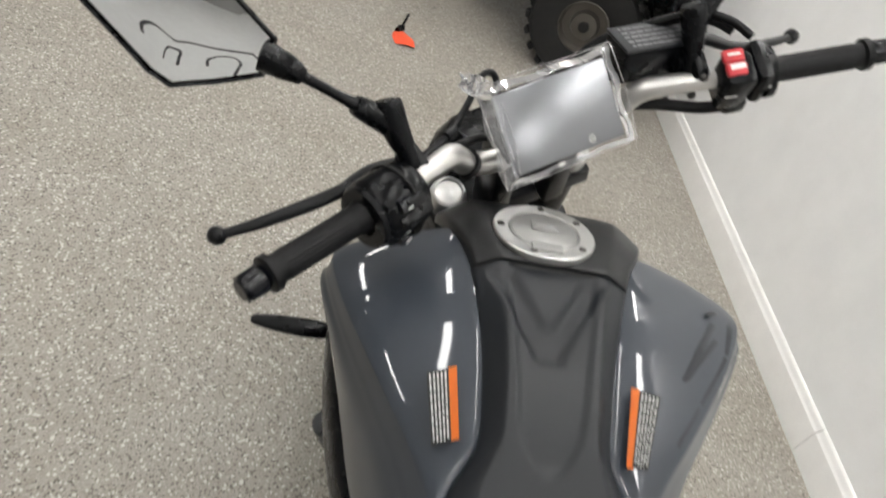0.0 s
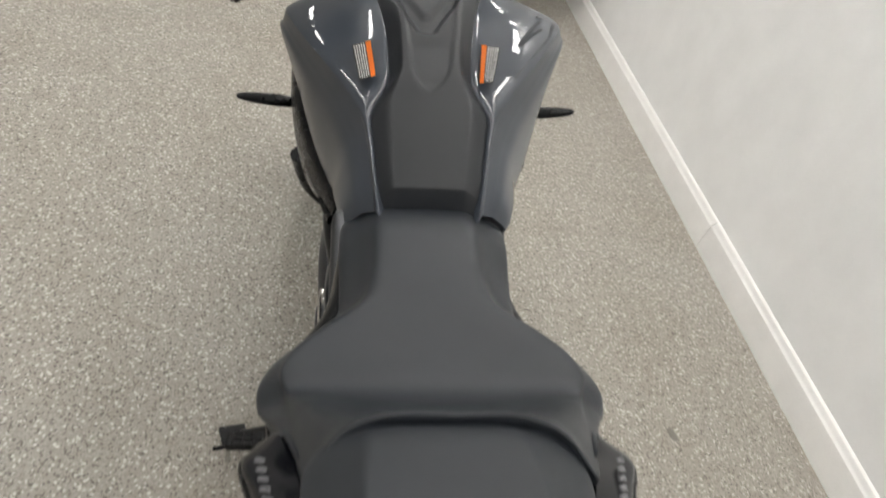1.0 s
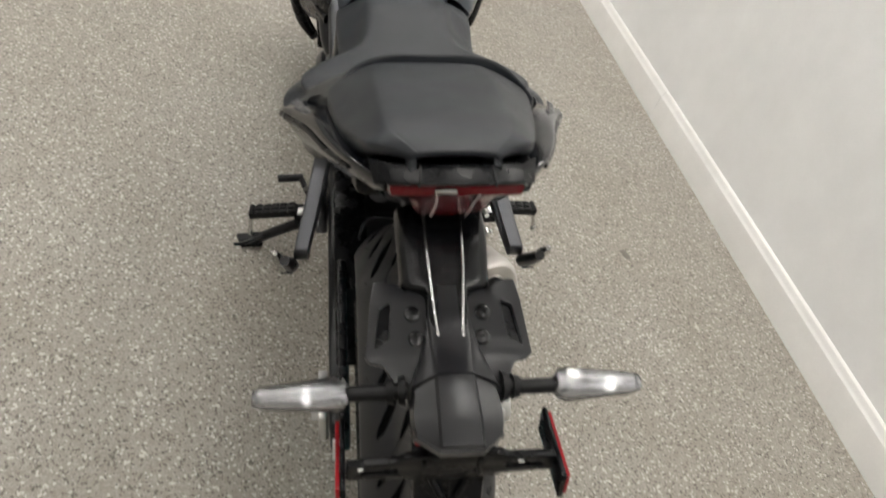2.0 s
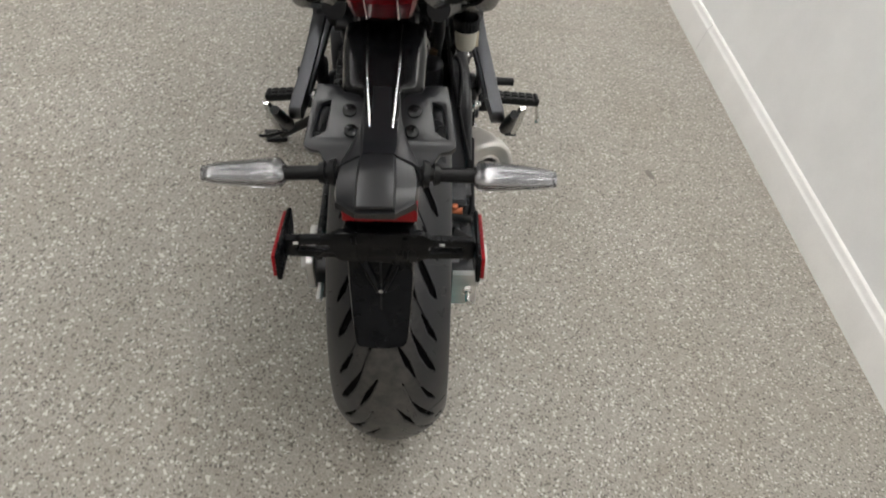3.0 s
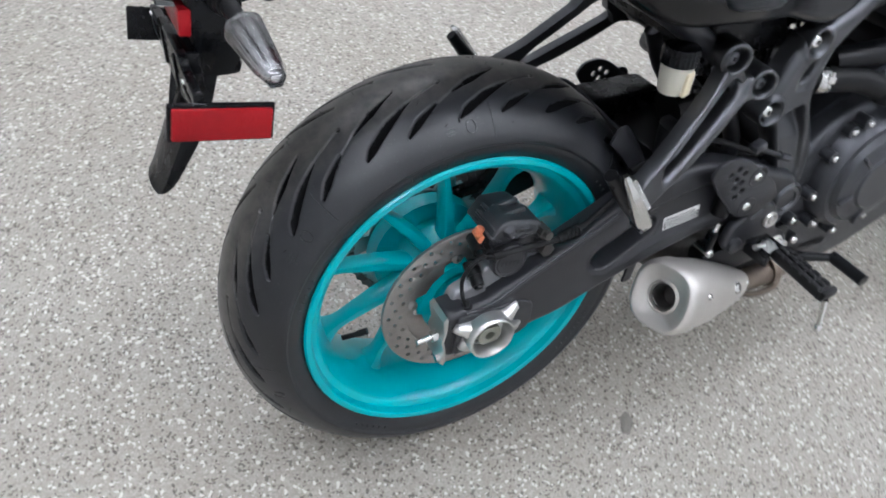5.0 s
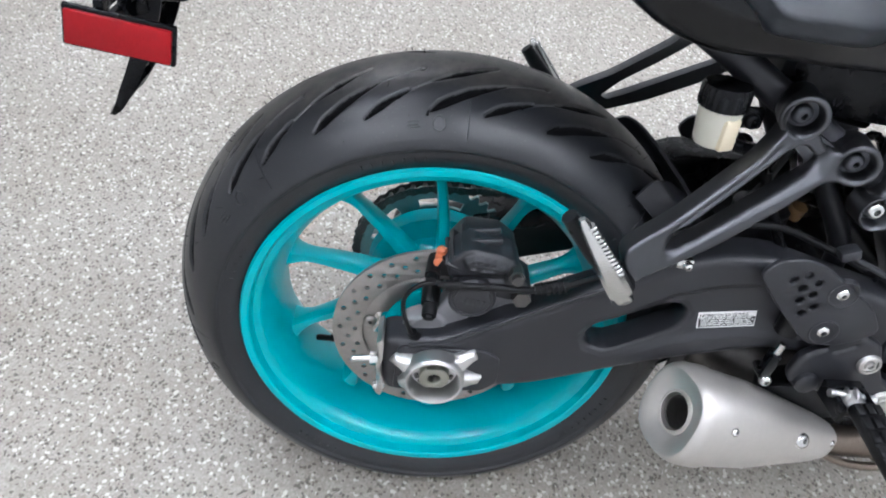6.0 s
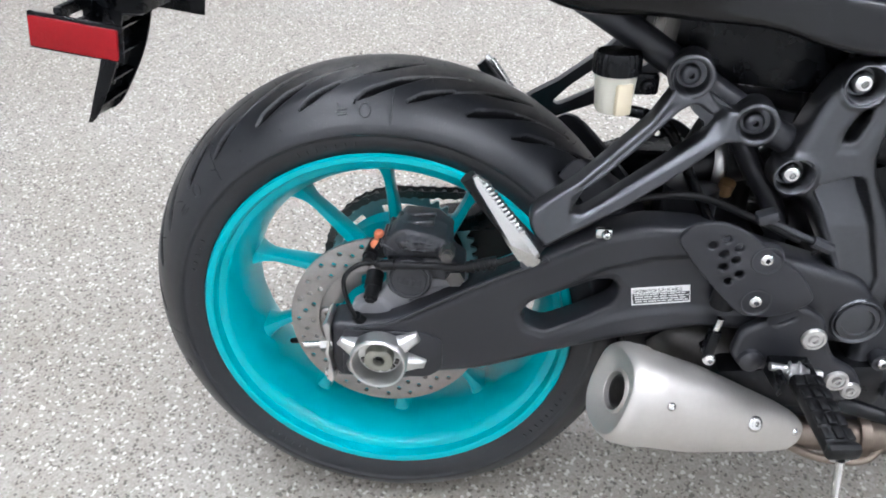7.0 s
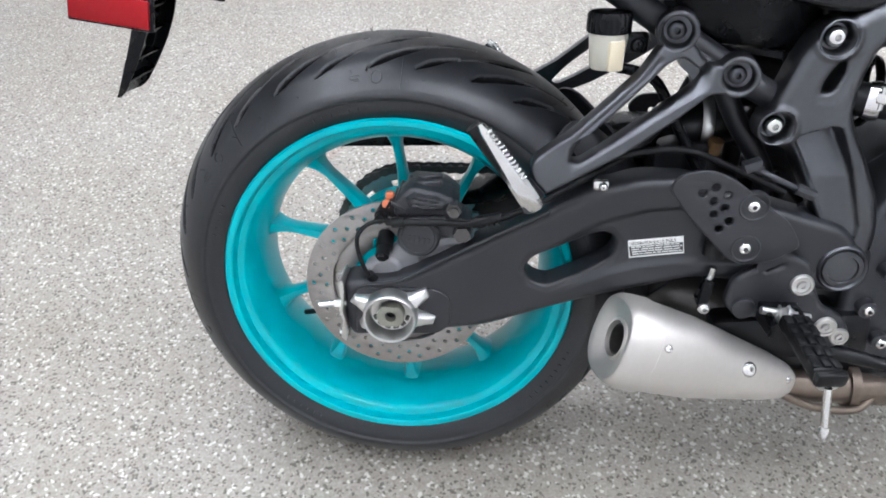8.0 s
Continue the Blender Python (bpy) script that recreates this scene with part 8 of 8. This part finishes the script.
for ang in (40, 65, 90, 115, 140, 165):
    a = radians(ang)
    rows.append([(x, 0.0 + r * math.cos(a), r * math.sin(a)) for x, r in ((-0.075, 0.27), (-0.072, 0.305), (-0.04, 0.325), (0, 0.33), (0.04, 0.325), (0.072, 0.305), (0.075, 0.27))])
skin(b, sheet(rows, 3, 4), False)
thick(b, 0.003)
b.transform(WHEEL_F)
part("front_mudguard", b, M_BLACK, bike, "black front mudguard")
# ---- the far end of the room, floor marks ----
def quad_bike():
    """A dark quad bike parked ahead: knobbly tyres on pale rims, a bulky black body with racks."""
    thing = tagged(new("quad_bike"), "black quad bike with knobbly tyres parked further along", "quad bike")
    thing.matrix_basis = pose(0.03, 4.24, 0, 0, 0, 72)
    for x in (-0.40, 0.40):
        for y in (-0.62, 0.62):
            b = fresh()
            lathe(b, [(-0.10, 0.12), (-0.115, 0.17), (-0.11, 0.245), (-0.07, 0.262), (0.07, 0.262), (0.11, 0.245), (0.115, 0.17), (0.10, 0.12)], (x, y, 0.275), seg=40, closed=True)
            w = part("wheel", b, M_FAR_TYRE, thing)
            b = fresh()
            for k in range(22):
                a = 2 * math.pi * k / 22
                for q in (-0.075, 0.0, 0.075):
                    aa = a + (0.14 if q == 0 else 0)
                    block(b, (x + q, y + 0.268 * math.cos(aa), 0.275 + 0.268 * math.sin(aa)), (0.05, 0.02, 0.035), (math.degrees(aa), 0, 0), 0.004, 1)
            part("tread", b, M_FAR_TYRE, w)
            b = fresh()
            side_x = math.copysign(1, x)
            lathe(b, [(side_x * 0.095, 0.125), (side_x * 0.10, 0.115), (side_x * 0.06, 0.105), (side_x * 0.055, 0.07), (side_x * 0.085, 0.06), (side_x * 0.09, 0.0005)], (x, y, 0.275), seg=36)
            part("rim", b, M_FAR_RIM, w, "dull tan-grey steel rim")
            b = fresh()
            lathe(b, [(side_x * 0.075, 0.028), (side_x * 0.10, 0.024), (side_x * 0.10, 0.0005)], (x, y, 0.275), seg=16)
            part("hub_cap", b, M_FAR_TYRE, w)
    for y in (-0.62, 0.62):
        b = fresh()
        rows = []
        for a in (0, 35, 70, 105, 140, 180):
            r = radians(a)
            rows.append([(x, y + 0.36 * math.cos(r), 0.36 + 0.36 * math.sin(r)) for x in (-0.56, -0.5, -0.2, 0.2, 0.5, 0.56)])
        skin(b, sheet(rows, 3, 3), False)
        part("mudguard", thick(b, 0.01), M_BLACK, thing)
        b = fresh()
        for k in range(5):
            tube(b, [(-0.42 + 0.21 * k, y - 0.26, 0.84), (-0.42 + 0.21 * k, y + 0.26, 0.84)], 0.012, 8)
        tube(b, [(-0.44, y - 0.27, 0.84), (0.44, y - 0.27, 0.84), (0.44, y + 0.27, 0.84), (-0.44, y + 0.27, 0.84)], 0.014, 8, closed=True)
        for k in (-0.3, 0.3):
            tube(b, [(k, y, 0.84), (k, y, 0.68)], 0.012, 8)
        part("rack", b, M_FRAME, thing)
    b = fresh()
    block(b, (0, 0, 0.47), (0.62, 1.3, 0.46), soft=0.08)
    block(b, (0, -0.86, 0.46), (0.66, 0.30, 0.34), soft=0.06)
    block(b, (0, 0.05, 0.76), (0.34, 0.62, 0.16), soft=0.06)
    part("body", b, M_BLACK, thing)
    b = fresh()
    tube(b, [(-0.38, 0.30, 1.02), (-0.15, 0.36, 1.0), (0, 0.38, 0.94), (0.15, 0.36, 1.0), (0.38, 0.30, 1.02)], 0.014, 10, smooth=3)
    part("bars", b, M_FRAME, thing)
    for x in (-0.42, 0.42):
        b = fresh()
        block(b, (x, -1.0, 0.50), (0.10, 0.05, 0.06), soft=0.01)
        part("rear_lamp", b, M_RED, thing, "red rear lamp")
    return thing


quad_bike()


def hang_tag():
    thing = tagged(new("orange_tag"), "bright orange tag on a short dark cord on the floor", "tag")
    thing.matrix_basis = pose(-0.285, 3.30, 0.0, 0, 0, 20)
    b = fresh()
    rows = [[(-0.045, -0.05, 0.004), (0.0, -0.055, 0.012), (0.045, -0.05, 0.006)], [(-0.05, 0.0, 0.010), (0.0, 0.0, 0.022), (0.048, 0.0, 0.012)], [(-0.03, 0.05, 0.006), (0.0, 0.052, 0.016), (0.03, 0.05, 0.008)]]
    skin(b, sheet(rows, 4, 4), False)
    part("flag", thick(b, 0.002), M_FLAG, thing)
    b = fresh()
    tube(b, [(0.0, 0.045, 0.016), (0.02, 0.10, 0.01), (0.05, 0.16, 0.008), (0.09, 0.24, 0.008)], 0.006, 8, smooth=4)
    tube(b, [(-0.02, 0.04, 0.018), (0.0, 0.07, 0.02), (0.02, 0.075, 0.018)], 0.012, 10, smooth=3)
    part("cord", b, M_BLACK, thing)
    return thing


M_FLAG = matter("orange_cloth", (0.80, 0.09, 0.03), 0.6, vary=0.08)
hang_tag()


def floor_stain(x, y, w, h, turn):
    """A thin dried smear lying on the floor, with an uneven edge."""
    b = fresh()
    pts = []
    for k in range(22):
        a = 2 * math.pi * k / 22
        r = 1 + 0.35 * noise.noise(Vector((math.cos(a) * 1.3 + x * 9, math.sin(a) * 1.3, y * 5)))
        pts.append((w * r * math.cos(a), h * r * math.sin(a)))
    top = [b.verts.new((p[0], p[1], 0.0006)) for p in pts]
    base = [b.verts.new((p[0] * 1.08, p[1] * 1.08, 0.0001)) for p in pts]
    b.faces.new(top)
    for k in range(22):
        b.faces.new((base[k], base[(k + 1) % 22], top[(k + 1) % 22], top[k]))
    b.transform(pose(x, y, 0, 0, 0, turn))
    tagged(part("floor_mark", b, M_STAIN), "small dark scuff on the flake floor", kind="structure")


floor_stain(0.780, 0.840, 0.012, 0.020, 20)
floor_stain(0.165, 0.325, 0.022, 0.010, -35)


# a dark line drawing of a small car on the end wall behind the camera
def wall_line(points, r):
    b = fresh()
    tube(b, [(x, ROOM_B + 0.003, z) for x, z in points], r, 6, flat=1.0, smooth=5)
    for v in b.verts:
        v.co.y = ROOM_B + 0.002 + (v.co.y - ROOM_B - 0.003) * 0.08
    return b


STROKES = [([(-1.54, 1.67), (-1.52, 1.78), (-1.43, 1.89), (-1.30, 1.90), (-1.21, 1.87)], 0.014), ([(-1.21, 1.87), (-1.01, 1.92), (-0.62, 2.02)], 0.016),
           ([(-1.37, 1.56), (-1.35, 1.70), (-1.27, 1.77), (-1.17, 1.75), (-1.17, 1.65), (-1.17, 1.56)], 0.018), ([(-0.93, 1.62), (-0.95, 1.74), (-0.89, 1.85), (-0.82, 1.88), (-0.77, 1.84), (-0.76, 1.75), (-0.76, 1.64)], 0.012)]
DRAWING = [([(-0.94 + (x + 1.11) * 2.4, 1.36 + (z - 1.82) * 2.4) for x, z in pts], r * 2.2) for pts, r in STROKES]
drawing = tagged(new("wall_drawing"), "dark outline drawing on the white end wall", "wall drawing")
for pts, r in DRAWING:
    part("line", wall_line(pts, r), M_LINE, drawing)
